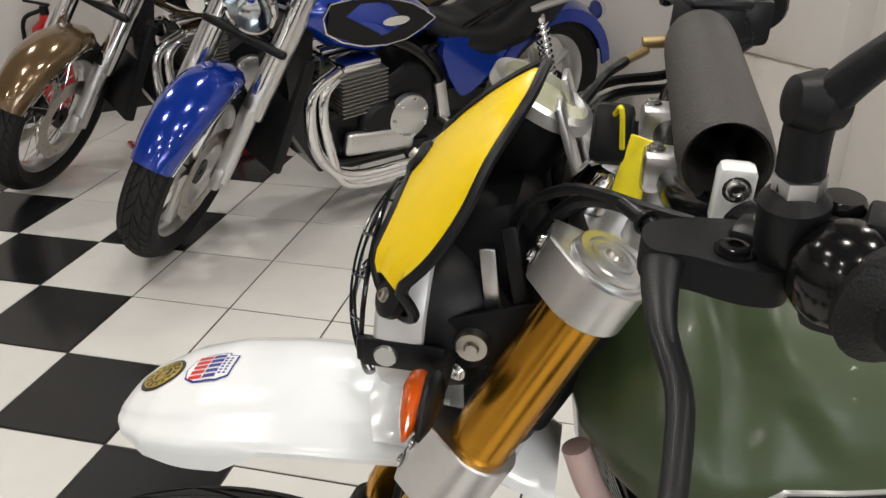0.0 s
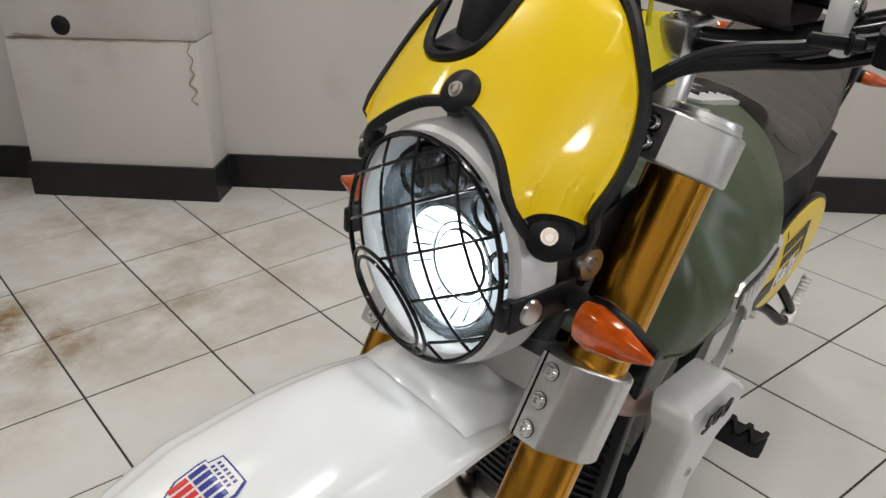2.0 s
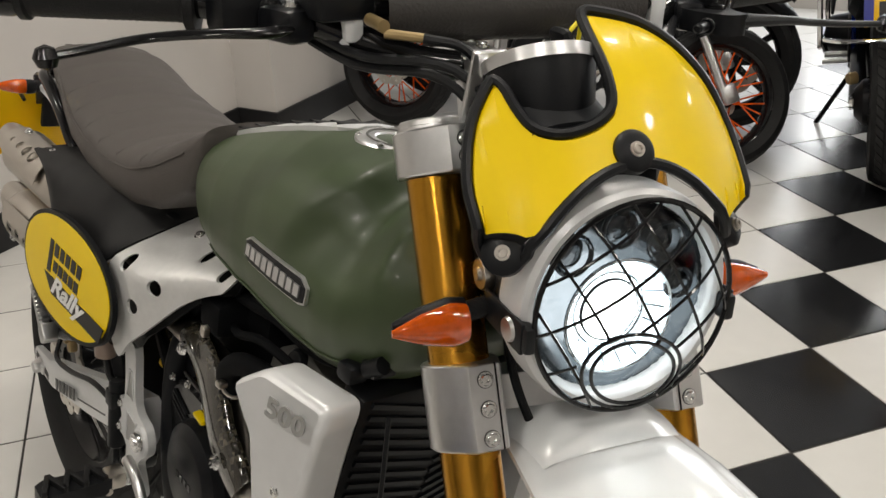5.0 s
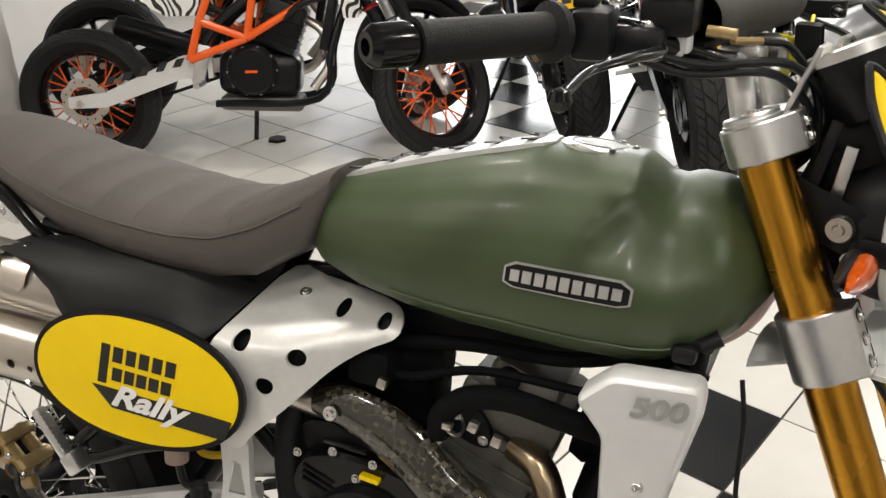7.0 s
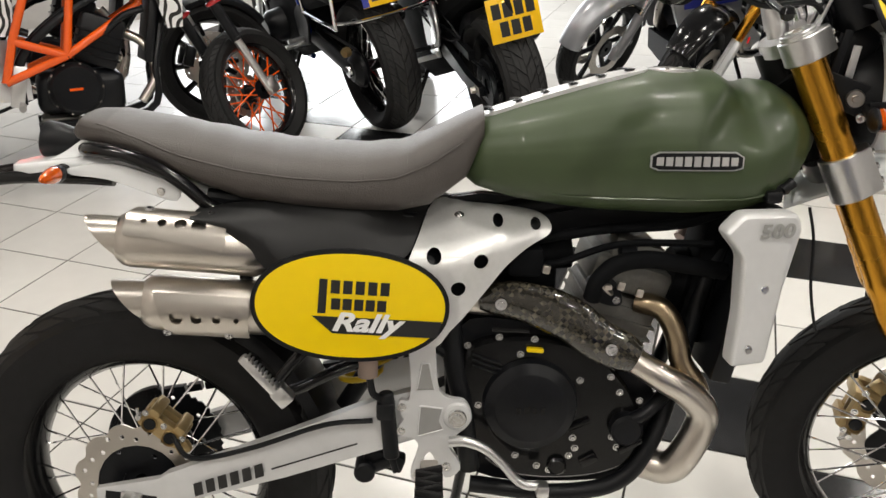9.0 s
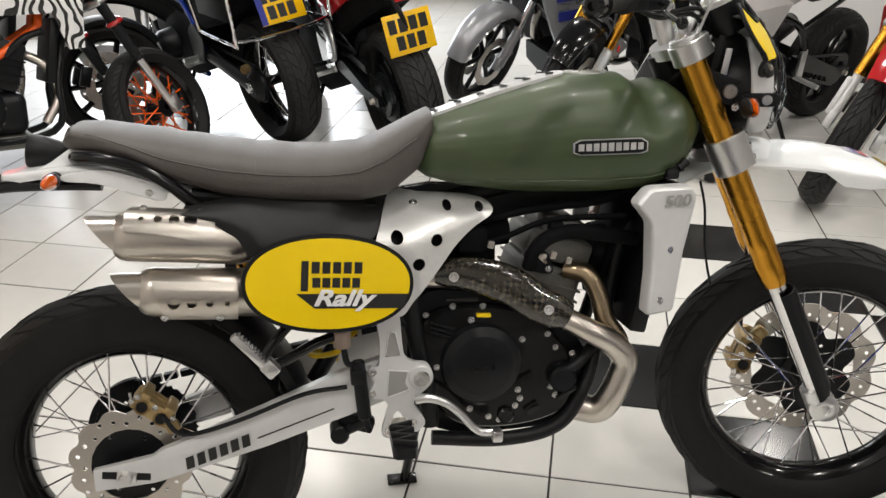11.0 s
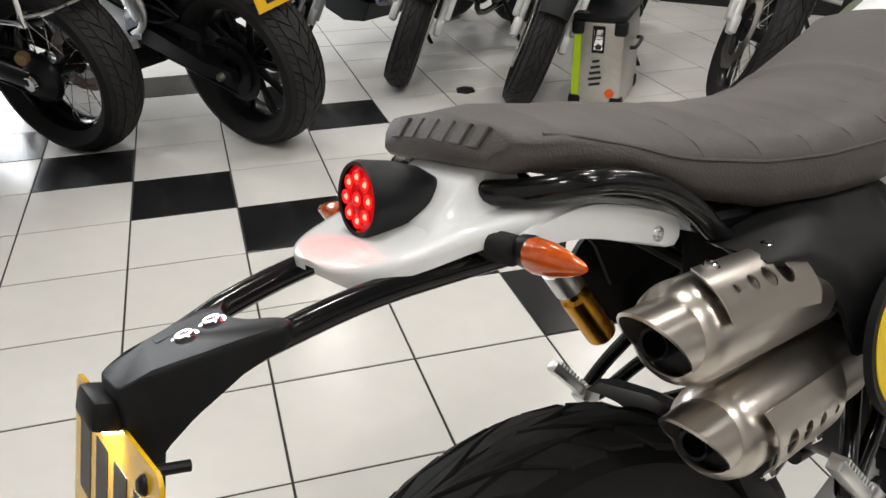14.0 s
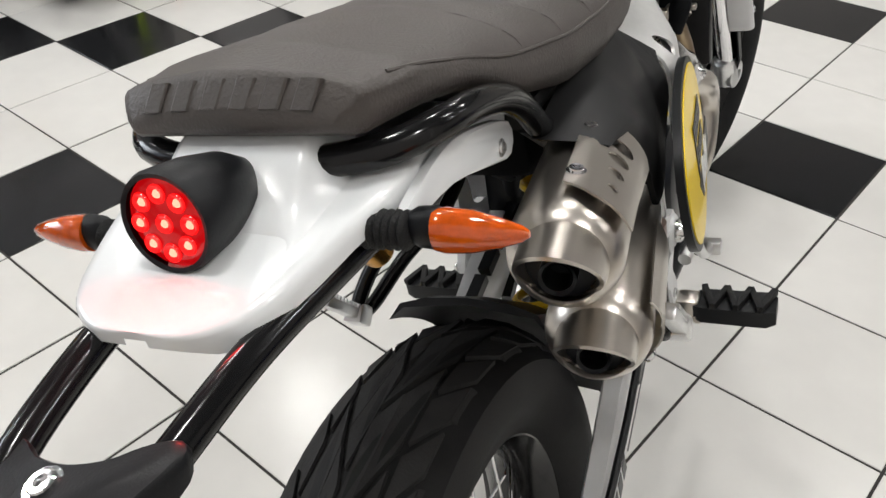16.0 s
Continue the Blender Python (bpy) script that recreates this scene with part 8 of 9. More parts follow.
def ground_pose(front, heading, wb, lean):
    """Pose of a motorcycle whose front tyre stands at front; heading in degrees; lean to its left."""
    h = radians(heading)
    return Matrix.Translation((front[0] - math.cos(h) * wb / 2, front[1] - math.sin(h) * wb / 2, 0)) @ Matrix.Rotation(h, 4, "Z") @ Matrix.Rotation(radians(-lean), 4, "X")


# two cruisers by the wall
TANK_PANEL = [(-0.17, 0.112, 0.745), (-0.02, 0.150, 0.700), (0.16, 0.166, 0.705), (0.29, 0.138, 0.755), (0.27, 0.126, 0.845), (0.10, 0.138, 0.850), (-0.06, 0.120, 0.810)]
for front, paint, name_, fat in (((1.27, -1.84), BLUE, "blue", 0), ((1.90, -2.50), BRONZE, "bronze", 1)):
    th = generic_bike(ground_pose(front, 32, 1.68, 9), ("large " + name_ + " and chrome cruiser motorcycle leaning on its stand"), wb=1.68, Rf=0.335, Rr=0.335, wf=0.13, wr=0.18, rims=ALU, cast=5 if not fat else 0, spoke_mat=CHROME,
                      rake=28, front_back=0.10, fork_mat=ALU, fork_r=0.030, usd=False, yoke_z=0.93, fender_mat=paint, fender="deep", steer=42, tank_mat=paint, engine_mat=BLACK_M, bars_z=1.12, exhaust=None, tail=False,
                      tank=dict(xs=[-0.22, -0.10, 0.08, 0.24, 0.36], top=[0.74, 0.82, 0.90, 0.91, 0.86], bot=[0.69, 0.66, 0.64, 0.68, 0.76], wid=[0.07, 0.13, 0.16, 0.14, 0.08]),
                      seat=dict(xs=[-0.95, -0.80, -0.62, -0.45, -0.28, -0.16], top=[0.80, 0.82, 0.78, 0.70, 0.71, 0.76], bot=[0.74, 0.66, 0.60, 0.58, 0.60, 0.68], wid=[0.05, 0.12, 0.15, 0.17, 0.14, 0.07]))
    for sy in (-1, 1):
        pan = part("tank_panel", loft([[(x, sy * (y + lift), z) for x, y, z in TANK_PANEL] for lift in (-0.01, 0.006)]), BLACK_G, th, "black tank panel")
        part("panel_line", tube([(x, sy * (y + 0.006), z) for x, y, z in TANK_PANEL + TANK_PANEL[:1]], 0.003, 6, 2), CHROME, pan)
        part("tank_emblem", loft([[(0.03 + 0.055 * math.cos(a), sy * y, 0.772 + 0.016 * math.sin(a)) for a in np.linspace(0, 2 * math.pi, 17)[:-1]] for y in (0.150, 0.162)]), CHROME, pan)
        part("side_cover", loft([[(x, sy * y, z) for x, z in rounded([(-0.20, 0.66), (-0.48, 0.62), (-0.50, 0.56), (-0.36, 0.44), (-0.28, 0.46)], 3)] for y in (0.10, 0.145)]), paint, th)
        part("rear_shock", join(rod((-0.66, sy * 0.15, 0.70), (-0.78, sy * 0.15, 0.42), 0.018, 14), *[torus(0.026, 0.005, Vector((-0.67, sy * 0.15, 0.67)).lerp(Vector((-0.77, sy * 0.15, 0.44)), k / 9), (0.12, 0, 0.28), 16, 6) for k in range(10)]), CHROME, th)
        part("silencer", rod((-0.30, sy * 0.20, 0.24), (-1.22, sy * 0.21, 0.34), 0.045, 28, 0.008), CHROME, th)
        for q in (0, 1):
            part("header_pipe", tube([(0.16 + 0.05 * q, sy * 0.10, 0.60), (0.28 + 0.05 * q, sy * 0.12, 0.53), (0.27 + 0.05 * q, sy * 0.15, 0.34), (0.20, sy * 0.17, 0.20 + 0.03 * q), (-0.05, sy * 0.19, 0.20 + 0.03 * q), (-0.35, sy * 0.20, 0.24)], 0.021, 16, 6), CHROME, th)
        fin_stack(0.12, sy * 0.075, 0.44, 0.60, 0.19, 0.14, 11, 4, ENGINE, th)
        part("engine_cover", join(lathe([(0, 0.03), (0.07, 0.03), (0.085, 0.02), (0.09, 0), (0, 0)], (-0.06, sy * 0.14, 0.40), (0, sy, 0), 32), box(0.30, 0.04, 0.09, pose(0.06, sy * 0.15, 0.33, 0, -6, 0), 0.02, 3)), ALU if sy > 0 else CHROME, th)
        for k in range(7):
            a = 2 * math.pi * k / 7
            part("bolt", bolt((-0.06 + 0.07 * math.cos(a), sy * 0.168, 0.40 + 0.07 * math.sin(a)), (0, sy, 0), 0.007, 0.006), CHROME, th)
        part("fork_shroud", moved(rod((0.60, sy * 0.115, 0.52), (0.36, sy * 0.115, 0.90), 0.040, 20, 0.005), STEERED[th.name]), CHROME if fat else ALU, th)
        part("indicator", moved(join(lathe([(0, -0.03), (0.03, -0.02), (0.035, 0), (0, 0)], (0.42, sy * 0.22, 0.70), (1, 0, 0), 20), rod((0.42, sy * 0.10, 0.72), (0.40, sy * 0.20, 0.705), 0.008, 10)), STEERED[th.name]), CHROME, th)
        part("passenger_rail", tube([(-0.62, sy * 0.13, 0.72), (-0.85, sy * 0.14, 0.76), (-1.05, sy * 0.10, 0.78)], 0.016, 10, 4), ALU, th)
    lo = []
    for a in np.linspace(radians(30), radians(165), 18):
        lo.append([(-0.84 + (0.365 + h) * math.cos(a), y, 0.335 + (0.365 + h) * math.sin(a)) for y, h in ((-0.11, -0.06), (-0.105, -0.01), (-0.06, 0.015), (0, 0.02), (0.06, 0.015), (0.105, -0.01), (0.11, -0.06), (0.10, -0.06), (0, 0.012), (-0.10, -0.06))])
    part("rear_mudguard", loft(lo), paint, th)
    part("radiator", box(0.04, 0.26, 0.40, pose(0.40, 0, 0.47, 0, -20, 0), 0.01), BLACK_P, th)
    part("downtube_cover", loft([[(x, y * w, z) for x, y in ((cx - 0.05, -1), (cx + 0.03, -0.8), (cx + 0.03, 0.8), (cx - 0.05, 1))] for cx, w, z in ((0.34, 0.07, 0.84), (0.38, 0.12, 0.62), (0.36, 0.14, 0.40), (0.26, 0.14, 0.24))]), BLACK_G, th, "black frame downtubes and cover")
    part("lower_engine", loft([[(x, y * w, z0 + (z1 - z0) * q) for y, q in ((-1, 0.1), (-0.85, 0), (0.85, 0), (1, 0.1), (1, 0.9), (0.8, 1), (-0.8, 1), (-1, 0.9))] for x, w, z0, z1 in ((-0.42, 0.11, 0.32, 0.58), (-0.15, 0.125, 0.22, 0.64), (0.15, 0.125, 0.22, 0.46), (0.30, 0.10, 0.26, 0.44))]), BLACK_M, th, "black engine block")
    part("tail_lamp", lathe([(0, 0), (0.04, 0), (0.035, 0.03), (0, 0.035)], (-1.15, 0, 0.62), (-1, 0, 0.1), 24), CHROME, th)

# supermoto with orange trellis frame and zebra graphics
KT = generic_bike(ground_pose((-0.97, 2.56), 25, 1.44, 9), "orange-framed supermoto with black and white zebra graphics", wb=1.44, Rf=0.288, Rr=0.288, wf=0.125, wr=0.165, cast=0, spoke_mat=ORANGE, rims=BLACK_G, rake=26, fork_mat=BLACK_M, fork_r=0.023, usd=True, yoke_z=0.95, fender_mat=BLACK_P,
                  fender="beak", tank_mat=BLACK_P, frame_mat=BLACK_M, swing_mat=SILVER, lamp=False, exhaust=None, front_discs=(1,), rear_disc=0.34, front_disc=0.36, steer=35, spoke_r=0.0034, bars_z=1.14,
                  tank=dict(xs=[-0.12, 0.0, 0.16, 0.32, 0.40], top=[0.90, 0.94, 0.99, 0.99, 0.93], bot=[0.82, 0.80, 0.80, 0.84, 0.88], wid=[0.07, 0.10, 0.14, 0.15, 0.10]),
                  seat=dict(xs=[-0.86, -0.70, -0.40, -0.12, 0.0], top=[0.96, 0.95, 0.92, 0.90, 0.94], bot=[0.93, 0.88, 0.84, 0.82, 0.86], wid=[0.05, 0.09, 0.12, 0.10, 0.07]))
for sy in (-1, 1):
    nodes = dict(a=(0.32, 0.06, 0.92), b=(0.27, 0.09, 0.70), c=(-0.03, 0.15, 0.53), d=(0.04, 0.13, 0.85), e=(-0.26, 0.15, 0.45), f=(-0.21, 0.15, 0.60), g=(-0.11, 0.14, 0.83))
    node = {k: (x, sy * y, z) for k, (x, y, z) in nodes.items()}
    part("trellis_frame", join(*[rod(node[p], node[q], 0.016, 12) for p, q in ("bc", "cd", "ce", "ef", "fg", "gd", "da", "ab", "ec", "cf")], *[rod(node[q], (node[q][0] + 0.001, node[q][1], node[q][2] + 0.004), 0.018, 12) for q in "bcdefg"]), ORANGE, KT, "orange tubular trellis frame")
    part("tank_shroud", loft([[(x, sy * (y + lift), z) for x, y, z in ((-0.10, 0.13, 0.88), (0.18, 0.16, 0.98), (0.40, 0.17, 0.95), (0.50, 0.16, 0.85), (0.44, 0.168, 0.77), (0.42, 0.155, 0.60), (0.36, 0.155, 0.60), (0.32, 0.17, 0.745), (0.06, 0.155, 0.755), (-0.10, 0.14, 0.78))] for lift in (-0.012, 0.004)]), ZEBRA, KT, "white shroud with black zebra print")
    part("side_number_panel", loft([[(x, sy * (y + lift), z) for x, y, z in ((-0.18, 0.12, 0.78), (-0.66, 0.12, 0.88), (-0.68, 0.12, 0.80), (-0.34, 0.13, 0.62), (-0.20, 0.13, 0.62))] for lift in (-0.01, 0.004)]), ZEBRA, KT, "white panel with black zebra print")
    part("swingarm_print", join(*[loft([[(x, sy * y, z) for x, z in ((-0.62 + 0.07 * k, 0.355 + 0.016 * k), (-0.585 + 0.07 * k, 0.36 + 0.016 * k), (-0.565 + 0.07 * k, 0.395 + 0.016 * k), (-0.60 + 0.07 * k, 0.39 + 0.016 * k))] for y in (0.128, 0.1285)]) for k in range(5)]), PLATE_K, KT)
    part("fork_band", moved(torus(0.03, 0.010, (0.72 - 0.03 - (0.66 - 0.305) * math.tan(radians(26)), sy * 0.1075, 0.66), (-0.44, 0, 0.9), 20, 8), STEERED[KT.name]), RED, KT, "red fork band")
part("hand_guard", moved(join(*[tube([(0.36, sy * 0.15, 1.12), (0.40, sy * 0.30, 1.10), (0.25, sy * 0.42, 1.11)], [0.02, 0.035, 0.01], 8, 4, 0.3) for sy in (-1, 1)]), STEERED[KT.name]), BLACK_P, KT)
part("lamp_mask", moved(loft([[(0.50 + d, y, z) for y, z in rounded([(-0.11, 0.98), (0.11, 0.98), (0.13, 0.86), (0.06, 0.76), (-0.06, 0.76), (-0.13, 0.86)], 3)] for d in (-0.03, 0.03)]), STEERED[KT.name]), BLACK_P, KT)
part("engine_mark", box(0.05, 0.002, 0.010, pose(-0.02, -0.1645, 0.40)), ORANGE, KT)
part("sump", box(0.34, 0.20, 0.06, pose(0.0, 0, 0.26, 0, 3, 0), 0.02), ENGINE, KT)

# a black naked machine behind it
generic_bike(ground_pose((-1.26, 3.04), 27, 1.44, 9), "black naked motorcycle with silver fork, parked in the row", wb=1.44, rims=BLACK_G, cast=10, fork_mat=ALU, tank_mat=BLACK_G, fender="short")

# adventure tourer and red sports tourer, seen from behind
h1 = 112
def rear_pose(rear, heading, wb, lean):
    h = radians(heading)
    return ground_pose((rear[0] + wb * math.cos(h), rear[1] + wb * math.sin(h)), heading, wb, lean)


AD = generic_bike(rear_pose((-0.43, 2.98), 118, 1.52, 9), "black and blue adventure tourer with steel pannier racks", wb=1.52, Rf=0.33, Rr=0.325, wf=0.12, wr=0.18, rims=BLACK_G, cast=0, spoke_mat=CHROME, fork_mat=BLACK_G, tank_mat=BLUE_D, frame_mat=BLUE_D, fender="high", plate_=(-0.98, 0.74, 18), bars_z=1.22, yoke_z=1.0,
                  tank=dict(xs=[-0.15, 0.0, 0.20, 0.40, 0.52], top=[0.92, 1.00, 1.08, 1.06, 0.96], bot=[0.82, 0.76, 0.70, 0.72, 0.80], wid=[0.12, 0.18, 0.24, 0.22, 0.12]),
                  seat=dict(xs=[-0.85, -0.70, -0.45, -0.25, -0.08], top=[0.98, 0.98, 0.96, 0.90, 0.94], bot=[0.90, 0.84, 0.80, 0.78, 0.82], wid=[0.08, 0.13, 0.16, 0.14, 0.11]))
for sy in (-1, 1):
    part("pannier_rack", join(tube([(-0.45, sy * 0.24, 0.95), (-0.96, sy * 0.25, 0.95), (-0.99, sy * 0.25, 0.92), (-0.98, sy * 0.25, 0.62), (-0.95, sy * 0.25, 0.60), (-0.58, sy * 0.24, 0.60), (-0.54, sy * 0.24, 0.63), (-0.45, sy * 0.24, 0.95)], 0.009, 10, 3), tube([(-0.975, sy * 0.25, 0.62), (-1.0, sy * 0.17, 0.61), (-1.0, 0, 0.605)], 0.008, 10, 4)), CHROME, AD, "polished steel pannier rack")
part("lower_bodywork", loft([[(x, y * w, z0 + (z1 - z0) * q) for y, q in ((-1, 0.1), (-0.85, 0), (0.85, 0), (1, 0.1), (1, 0.9), (0.8, 1), (-0.8, 1), (-1, 0.9))] for x, w, z0, z1 in ((-0.36, 0.13, 0.34, 0.60), (-0.10, 0.17, 0.26, 0.66), (0.25, 0.17, 0.26, 0.72), (0.40, 0.13, 0.34, 0.74))]), BLACK_D, AD, "black engine and gearbox block")
part("undertail", loft([[(x, y * w, z0 + (z1 - z0) * q) for y, q in ((-1, 0.1), (-0.85, 0), (0.85, 0), (1, 0.1), (1, 0.9), (0.8, 1), (-0.8, 1), (-1, 0.9))] for x, w, z0, z1 in ((-0.93, 0.11, 0.80, 0.93), (-0.80, 0.15, 0.70, 0.94), (-0.55, 0.17, 0.60, 0.92), (-0.35, 0.16, 0.55, 0.90), (-0.15, 0.15, 0.50, 0.86))]), BLACK_D, AD, "black under-seat bodywork")
for sy in (-1, 1):
    part("pannier_plate", box(0.34, 0.012, 0.22, pose(-0.70, sy * 0.215, 0.79), 0.005), BLACK_P, AD, "black pannier mounting plate")
    part("cylinder_pod", lathe([(0, 0.16), (0.06, 0.155), (0.085, 0.12), (0.09, 0.0), (0, 0)], (0.06, sy * 0.12, 0.42), (0, sy, -0.05), 24), BLACK_M, AD, "black flat-twin cylinder")
    part("engine_guard", tube([(0.30, sy * 0.16, 0.40), (0.20, sy * 0.26, 0.42), (-0.05, sy * 0.26, 0.36), (-0.15, sy * 0.15, 0.34)], 0.012, 10, 5), BLACK_G, AD)
part("final_drive", join(lathe([(0, 0.05), (0.05, 0.05), (0.085, 0.02), (0.09, 0), (0, 0)], (-0.76, 0.09, 0.325), (0, 1, 0), 28), rod((-0.76, 0.12, 0.33), (-0.2, 0.12, 0.42), 0.04, 18)), BLACK_M, AD)
part("hub_centre", lathe([(0, 0.012), (0.026, 0.012), (0.03, 0), (0, 0)], (-0.76, 0.145, 0.325), (0, 1, 0), 24), CHROME, AD)
part("blue_band", box(0.003, 0.03, 0.17, pose(-0.9835, 0.10, 0.74, 0, 18, 0)), DECAL_B, AD, "blue band of the plate")
part("suspension_knob", lathe([(0, 0.03), (0.02, 0.03), (0.024, 0.02), (0.024, 0), (0, 0)], (-0.76, 0.135, 0.42), (-0.5, 1, 0), 12), BRASS, AD, "gold suspension adjuster")

RT = generic_bike(rear_pose((0.165, 2.66), 108, 1.44, 10), "red and black sports tourer with a yellow rear plate", wb=1.44, Rr=0.318, wr=0.19, rims=BLACK_M, cast=10, fork_mat=BLACK_G, tank_mat=RED, plate_=(-0.95, 0.655, 12), swing_mat=BLACK_M, exhaust="right",
                  tank=dict(xs=[-0.12, 0.0, 0.18, 0.34, 0.44], top=[0.86, 0.94, 1.0, 0.98, 0.90], bot=[0.78, 0.74, 0.70, 0.74, 0.80], wid=[0.10, 0.16, 0.20, 0.18, 0.10]))
for sy in (-1, 1):
    part("tail_fairing", loft([[(x, sy * (y + lift), z) for x, y, z in ((-0.15, 0.14, 0.80), (-0.45, 0.15, 0.86), (-0.86, 0.08, 0.96), (-0.80, 0.10, 0.88), (-0.50, 0.15, 0.72), (-0.30, 0.15, 0.62))] for lift in (-0.012, 0.006)]), RED, RT, "red tail fairing")
    part("passenger_hanger", join(tube([(-0.30, sy * 0.15, 0.70), (-0.42, sy * 0.18, 0.56), (-0.36, sy * 0.17, 0.46), (-0.24, sy * 0.15, 0.42)], 0.014, 10, 5), box(0.09, 0.02, 0.13, pose(-0.35, sy * 0.17, 0.56, 0, 25, 0), 0.006)), ALU, RT, "cast footrest hanger")
part("lower_bodywork", loft([[(x, y * w, z0 + (z1 - z0) * q) for y, q in ((-1, 0.1), (-0.85, 0), (0.85, 0), (1, 0.1), (1, 0.9), (0.8, 1), (-0.8, 1), (-1, 0.9))] for x, w, z0, z1 in ((-0.34, 0.12, 0.30, 0.58), (-0.10, 0.17, 0.22, 0.66), (0.25, 0.18, 0.24, 0.72), (0.42, 0.12, 0.34, 0.74))]), BLACK_D, RT, "black engine and fairing")
part("chain_guard", loft([[(x, y, z + h) for y, h in ((0.085, -0.02), (0.115, -0.02), (0.115, 0.02), (0.085, 0.02))] for x, z in ((-0.62, 0.44), (-0.45, 0.47), (-0.25, 0.49))]), BLACK_P, RT)
part("sprocket", moved(disc_bm(0.125, 0.04, 0.075, 44, 0.006, 0), Matrix.Translation((-0.72, 0, 0.318))), BLACK_M, RT, "dark rear sprocket")
part("undertail", loft([[(x, y * w, z0 + (z1 - z0) * q) for y, q in ((-1, 0.1), (-0.85, 0), (0.85, 0), (1, 0.1), (1, 0.9), (0.8, 1), (-0.8, 1), (-1, 0.9))] for x, w, z0, z1 in ((-0.90, 0.07, 0.78, 0.90), (-0.70, 0.11, 0.70, 0.88), (-0.45, 0.14, 0.58, 0.84), (-0.15, 0.14, 0.45, 0.80))]), BLACK_D, RT, "black under-seat bodywork")
part("hugger", loft([[(-0.72 + (0.33 + h) * math.cos(a), y, 0.318 + (0.33 + h) * math.sin(a)) for y, h in ((-0.10, -0.05), (-0.09, 0), (0, 0.012), (0.09, 0), (0.10, -0.05), (0, 0.004))] for a in np.linspace(radians(10), radians(80), 10)]), BLACK_P, RT)
part("red_reflector", box(0.01, 0.09, 0.05, pose(-0.95, 0, 0.82, 0, 10, 0), 0.004), RED_L, RT)

for sy in (-1, 1):
    part("tail_panel", slab([(-0.86, 0.90), (-0.56, 0.925), (-0.28, 0.87), (-0.42, 0.77), (-0.74, 0.82)], sy, 0.118, 0.132), RED, RT, "dark red tail panel")
    br = part("footrest_bracket", slab([(-0.34, 0.53), (-0.24, 0.62), (-0.12, 0.55), (-0.13, 0.40), (-0.20, 0.36), (-0.28, 0.40)], sy, 0.150, 0.164), ALU, RT, "cast alloy footrest bracket")
    part("footrest", rod((-0.19, sy * 0.162, 0.40), (-0.20, sy * 0.255, 0.405), 0.012, 12, 0.003), BLACK_M, br)
    part("heel_plate", slab([(-0.36, 0.50), (-0.28, 0.54), (-0.25, 0.42), (-0.33, 0.40)], sy, 0.166, 0.170), CHROME, br)
    part("frame_tube", tube([(0.10, sy * 0.16, 0.86), (-0.12, sy * 0.165, 0.74), (-0.25, sy * 0.155, 0.58), (-0.30, sy * 0.15, 0.42)], 0.016, 12, 5), BLUE, AD, "blue steel frame tube")
    br = part("footrest_bracket", slab([(-0.36, 0.50), (-0.26, 0.58), (-0.16, 0.52), (-0.17, 0.38), (-0.30, 0.36)], sy, 0.158, 0.170), BLACK_M, AD)
    part("footrest", rod((-0.24, sy * 0.166, 0.39), (-0.25, sy * 0.26, 0.395), 0.013, 12, 0.003), ALU, br)
    for k in range(3):
        part("cable", tube([(-0.10, sy * 0.17, 0.70 - 0.05 * k), (-0.24, sy * (0.19 - 0.01 * k), 0.62 - 0.04 * k), (-0.40, sy * 0.14, 0.60 - 0.06 * k), (-0.52, sy * 0.11, 0.50)], 0.006, 8, 4), BLACK_P, RT)

# row facing the aisle on the far side
row_h = 206
GREYS = mat("grey_silver_metallic_paint", (0.36, 0.37, 0.39), 0.3, 0.5, var=0.04, scale=60)
SB = generic_bike(ground_pose((0.66, 3.50), row_h - 6, 1.42, 10), "silver and blue faired sports motorcycle in the row", wb=1.42, rims=BLACK_M, cast=6, fork_mat=mat("grey_cast_fork", (0.30, 0.30, 0.31), 0.4, 0.6), usd=False, fender_mat=GREYS, tank_mat=GREYS, fender="long", lamp=False, steer=24)
for sy in (-1, 1):
    f = part("fairing", loft([[(x, sy * (y + lift), z) for x, y, z in ((0.58, 0.10, 0.95), (0.50, 0.19, 0.72), (0.40, 0.21, 0.48), (0.28, 0.20, 0.30), (-0.10, 0.18, 0.24), (-0.20, 0.19, 0.34), (0.02, 0.22, 0.52), (0.05, 0.22, 0.74), (0.25, 0.20, 0.90))] for lift in (-0.014, 0.006)]), GREYS, SB, "silver fairing with dark blue stripes")
    for k in range(4):
        part("stripe", loft([[(x, sy * (y + l), z) for x, y, z in ((0.06, 0.226, 0.74 - 0.11 * k), (0.42 - 0.035 * k, 0.217, 0.71 - 0.11 * k), (0.41 - 0.035 * k, 0.217, 0.655 - 0.11 * k), (0.06, 0.226, 0.685 - 0.11 * k))] for l in (0, 0.003)]), DECAL_B, f)
part("belly_pan", loft([[(x, y * w, z) for y, z in ((-1, 0.30), (-0.8, 0.2), (0, 0.17), (0.8, 0.2), (1, 0.30))] for x, w in ((0.30, 0.16), (0.0, 0.18), (-0.20, 0.15))], caps=True), BLACK_P, SB)
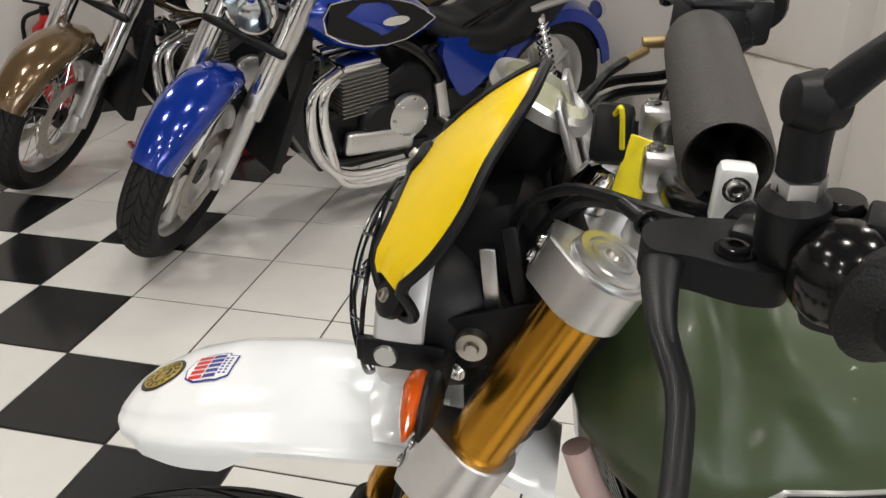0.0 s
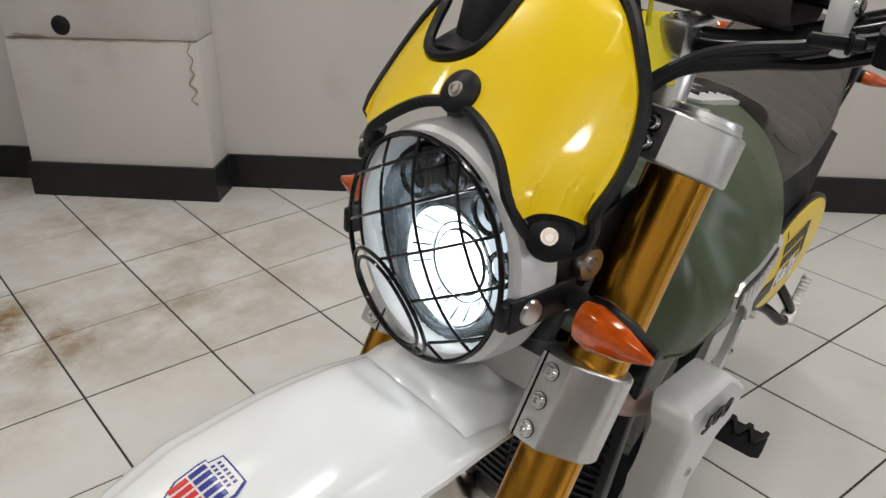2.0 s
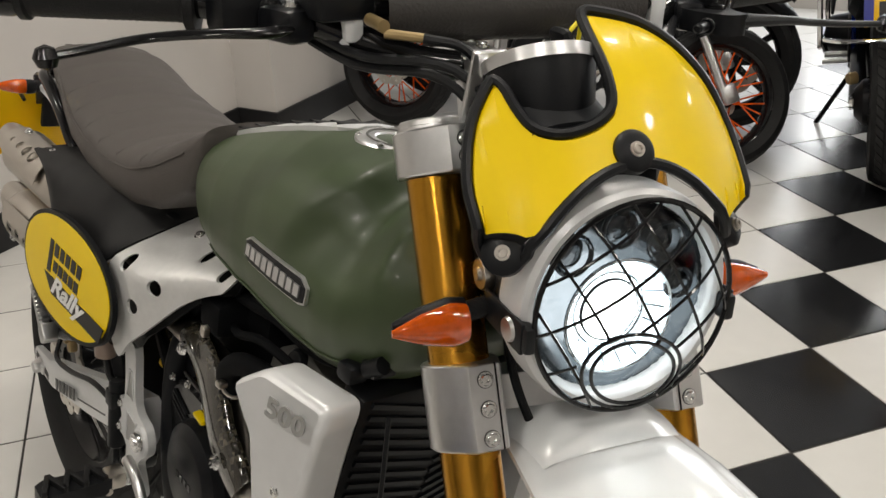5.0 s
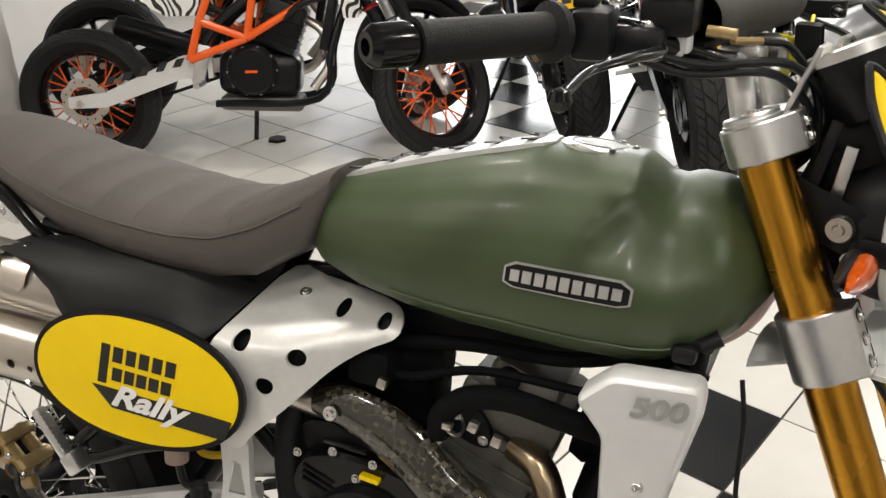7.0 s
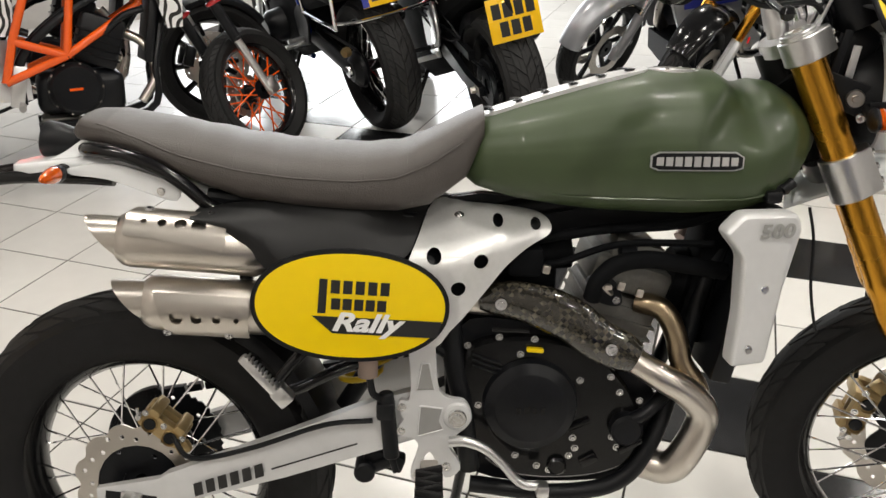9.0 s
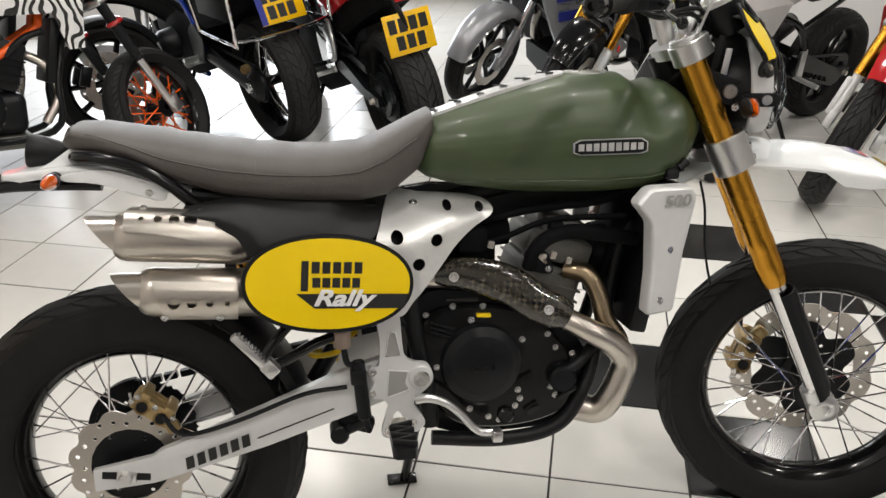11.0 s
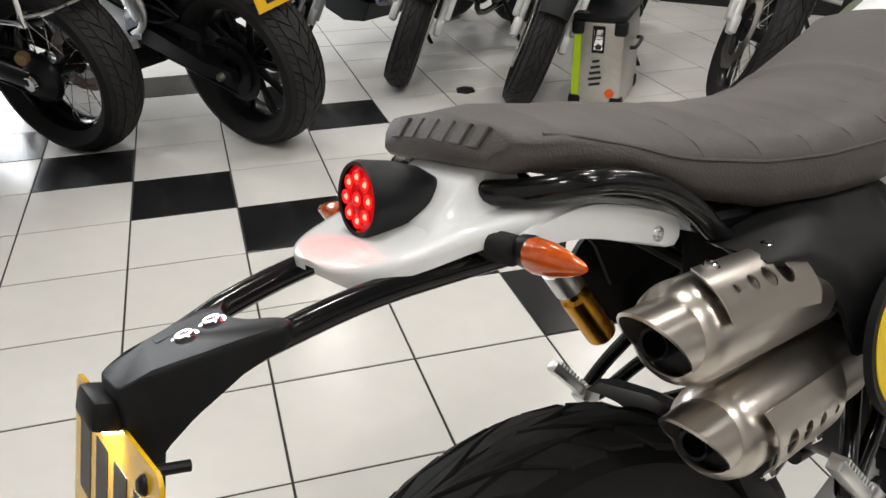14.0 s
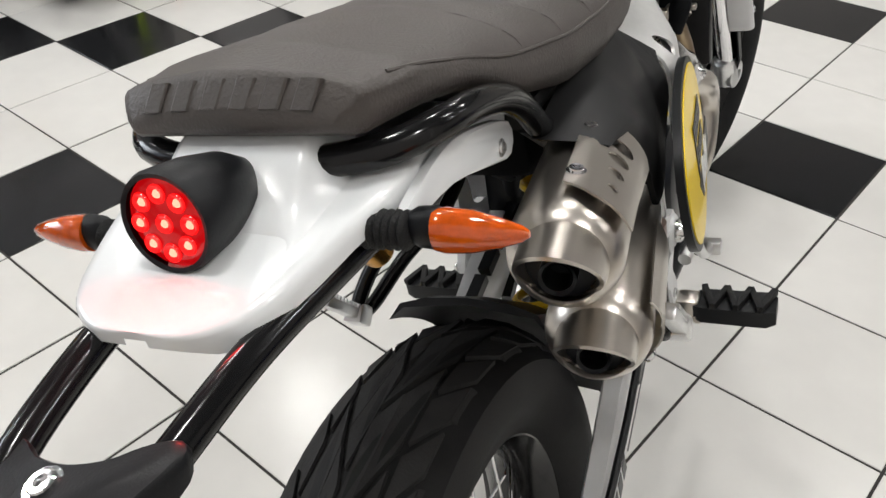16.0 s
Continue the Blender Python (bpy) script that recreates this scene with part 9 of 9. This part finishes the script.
for front, lab, tank_m, fend_m, extra in (((0.975, 2.94), "black naked motorcycle with gold fork, parked in the row", BLACK_G, BLACK_G, 0), ((1.21, 2.38), "silver and black motorcycle with gold fork, parked in the row", SILVER, BLACK_P, 1), ((1.84, 1.80), "red adventure motorcycle with gold fork, parked in the row", RED, RED, 2)):
    g = generic_bike(ground_pose(front, row_h + (4 if extra == 0 else 2), 1.46, 12), lab, wb=1.46, Rf=0.305 if extra < 2 else 0.335, rims=BLACK_M, cast=10 if extra < 2 else 0, spoke_mat=CHROME, fork_mat=GOLD, fork_r=0.027, lower_mat=SILVER, tank_mat=tank_m, fender_mat=fend_m, fender="short" if extra < 2 else "high", yoke_z=0.92, steer=20)
    for sy in (-1, 1):
        part("side_shroud", loft([[(x, sy * (y + lift), z) for x, y, z in ((0.44, 0.12, 0.90), (0.52, 0.17, 0.78), (0.40, 0.19, 0.62), (0.24, 0.19, 0.66), (0.15, 0.18, 0.80))] for lift in (-0.012, 0.006)]), tank_m, g)
        part("fork_guard", moved(box(0.05, 0.03, 0.17, None, 0.01), STEERED[g.name] @ Matrix.Translation((0.66, sy * 0.125, 0.42)) @ Matrix.Rotation(radians(-25), 4, "Y")), WHITE_P if extra == 0 else SILVER, g)
    part("reflector", box(0.01, 0.004, 0.03, pose(0.56, 0.150, 0.50)), RED_L, g)

# aluminium pannier box on the floor
PM = Matrix.Translation((1.575, 2.25, 0)) @ Matrix.Rotation(radians(-56), 4, "Z")
pb = thing("pannier_case", PM, "aluminium motorcycle pannier with black corners standing on the floor", "pannier")
part("body", box(0.21, 0.42, 0.365, pose(0, 0, 0.1875), 0.012), mat("brushed_pannier_alloy", (0.55, 0.53, 0.50), 0.38, 0.9, var=0.1, scale=50), pb)
part("lid", box(0.22, 0.43, 0.030, pose(0, 0, 0.387), 0.010), BLACK_P, pb, "black lid")
for sx in (-1, 1):
    for sy in (-1, 1):
        for z in (0.035, 0.345):
            part("corner_cap", box(0.055, 0.055, 0.06, pose(sx * 0.086, sy * 0.19, z), 0.014), BLACK_P, pb)
lt = part("latch", box(0.04, 0.012, 0.085, pose(0.0, -0.214, 0.30), 0.004), CHROME, pb, "steel latch")
part("latch_base", box(0.052, 0.006, 0.11, pose(0.0, -0.212, 0.30), 0.004), BLACK_P, lt)
part("hi_vis_strip", box(0.030, 0.004, 0.25, pose(-0.085, -0.2125, 0.19)), HIVIS, pb, "fluorescent yellow strip")
for k in range(5):
    part("logo_mark", box(0.055 - 0.008 * abs(k - 1), 0.002, 0.011, pose(-0.005, -0.2115, 0.115 + 0.024 * k, 0, -12, 0)), PLATE_K, pb)
part("round_sticker", lathe([(0, 0.001), (0.02, 0.001), (0.02, 0), (0, 0)], (0.06, -0.211, 0.08), (0, -1, 0), 20), ORANGE, pb)
part("side_handle", tube([(0.112, -0.10, 0.25), (0.135, -0.08, 0.25), (0.135, 0.08, 0.25), (0.112, 0.10, 0.25)], 0.008, 8, 4), BLACK_P, pb)

# small black pucks under side stands
for x, y in ((1.14, 2.68), (-1.735, 2.50)):
    pk = thing("stand_puck", pose(x, y, 0), "small black plastic side-stand puck on the floor", "stand puck")
    part("disc", lathe([(0, 0), (0.045, 0), (0.047, 0.004), (0.04, 0.012), (0, 0.012)], seg=6), BLACK_P, pk)

# fire extinguisher, red paddock stand
ex = thing("fire_extinguisher", pose(2.03, -3.42, 0.0), "red fire extinguisher standing by the wall", "fire extinguisher")
body = part("body", lathe([(0, 0), (0.075, 0), (0.08, 0.012), (0.08, 0.42), (0.068, 0.475), (0.03, 0.51), (0.025, 0.53), (0, 0.53)], seg=32), RED, ex)
part("label_panel", box(0.004, 0.08, 0.13, pose(0.079, 0, 0.27), 0.001), DECAL_W, ex)
part("valve", join(lathe([(0, 0), (0.02, 0), (0.02, 0.04), (0, 0.04)], (0, 0, 0.53), seg=16), box(0.12, 0.02, 0.012, pose(0.03, 0, 0.585, 0, -12, 0), 0.004)), BLACK_P, ex)
part("hose", tube([(0.02, 0, 0.55), (0.10, 0.02, 0.50), (0.105, 0.02, 0.30), (0.10, 0.02, 0.18)], 0.010, 8, 5), BLACK_P, ex)
ps = thing("paddock_stand", pose(1.22, -2.95, 0, 0, 0, 35), "red tubular steel paddock stand on the floor", "paddock stand")
part("frame", join(tube([(-0.30, -0.16, 0.02), (0.25, -0.18, 0.02), (0.34, -0.16, 0.05), (0.34, 0.16, 0.05), (0.25, 0.18, 0.02), (-0.30, 0.16, 0.02)], 0.016, 10, 4), tube([(0.0, -0.17, 0.02), (-0.06, -0.16, 0.26)], 0.014, 10, 2), tube([(0.0, 0.17, 0.02), (-0.06, 0.16, 0.26)], 0.014, 10, 2), rod((-0.3, -0.16, 0.02), (-0.06, -0.16, 0.24), 0.012, 10), rod((-0.3, 0.16, 0.02), (-0.06, 0.16, 0.24), 0.012, 10)), RED, ps)

# ---- floor tiles, one by one ----
for _, i, j, c in TILE_JOBS:
    ob = new("tile", TILE_MESH[is_black(i, j)])
    ob.parent = floor
    ob.matrix_parent_inverse = floor_inv
    wob = 0.0004 * math.sin(12.9898 * i + 78.233 * j)
    ob.matrix_basis = Matrix.Translation((c.x, c.y, wob - 0.0004)) @ Matrix.Rotation(TH, 4, "Z")
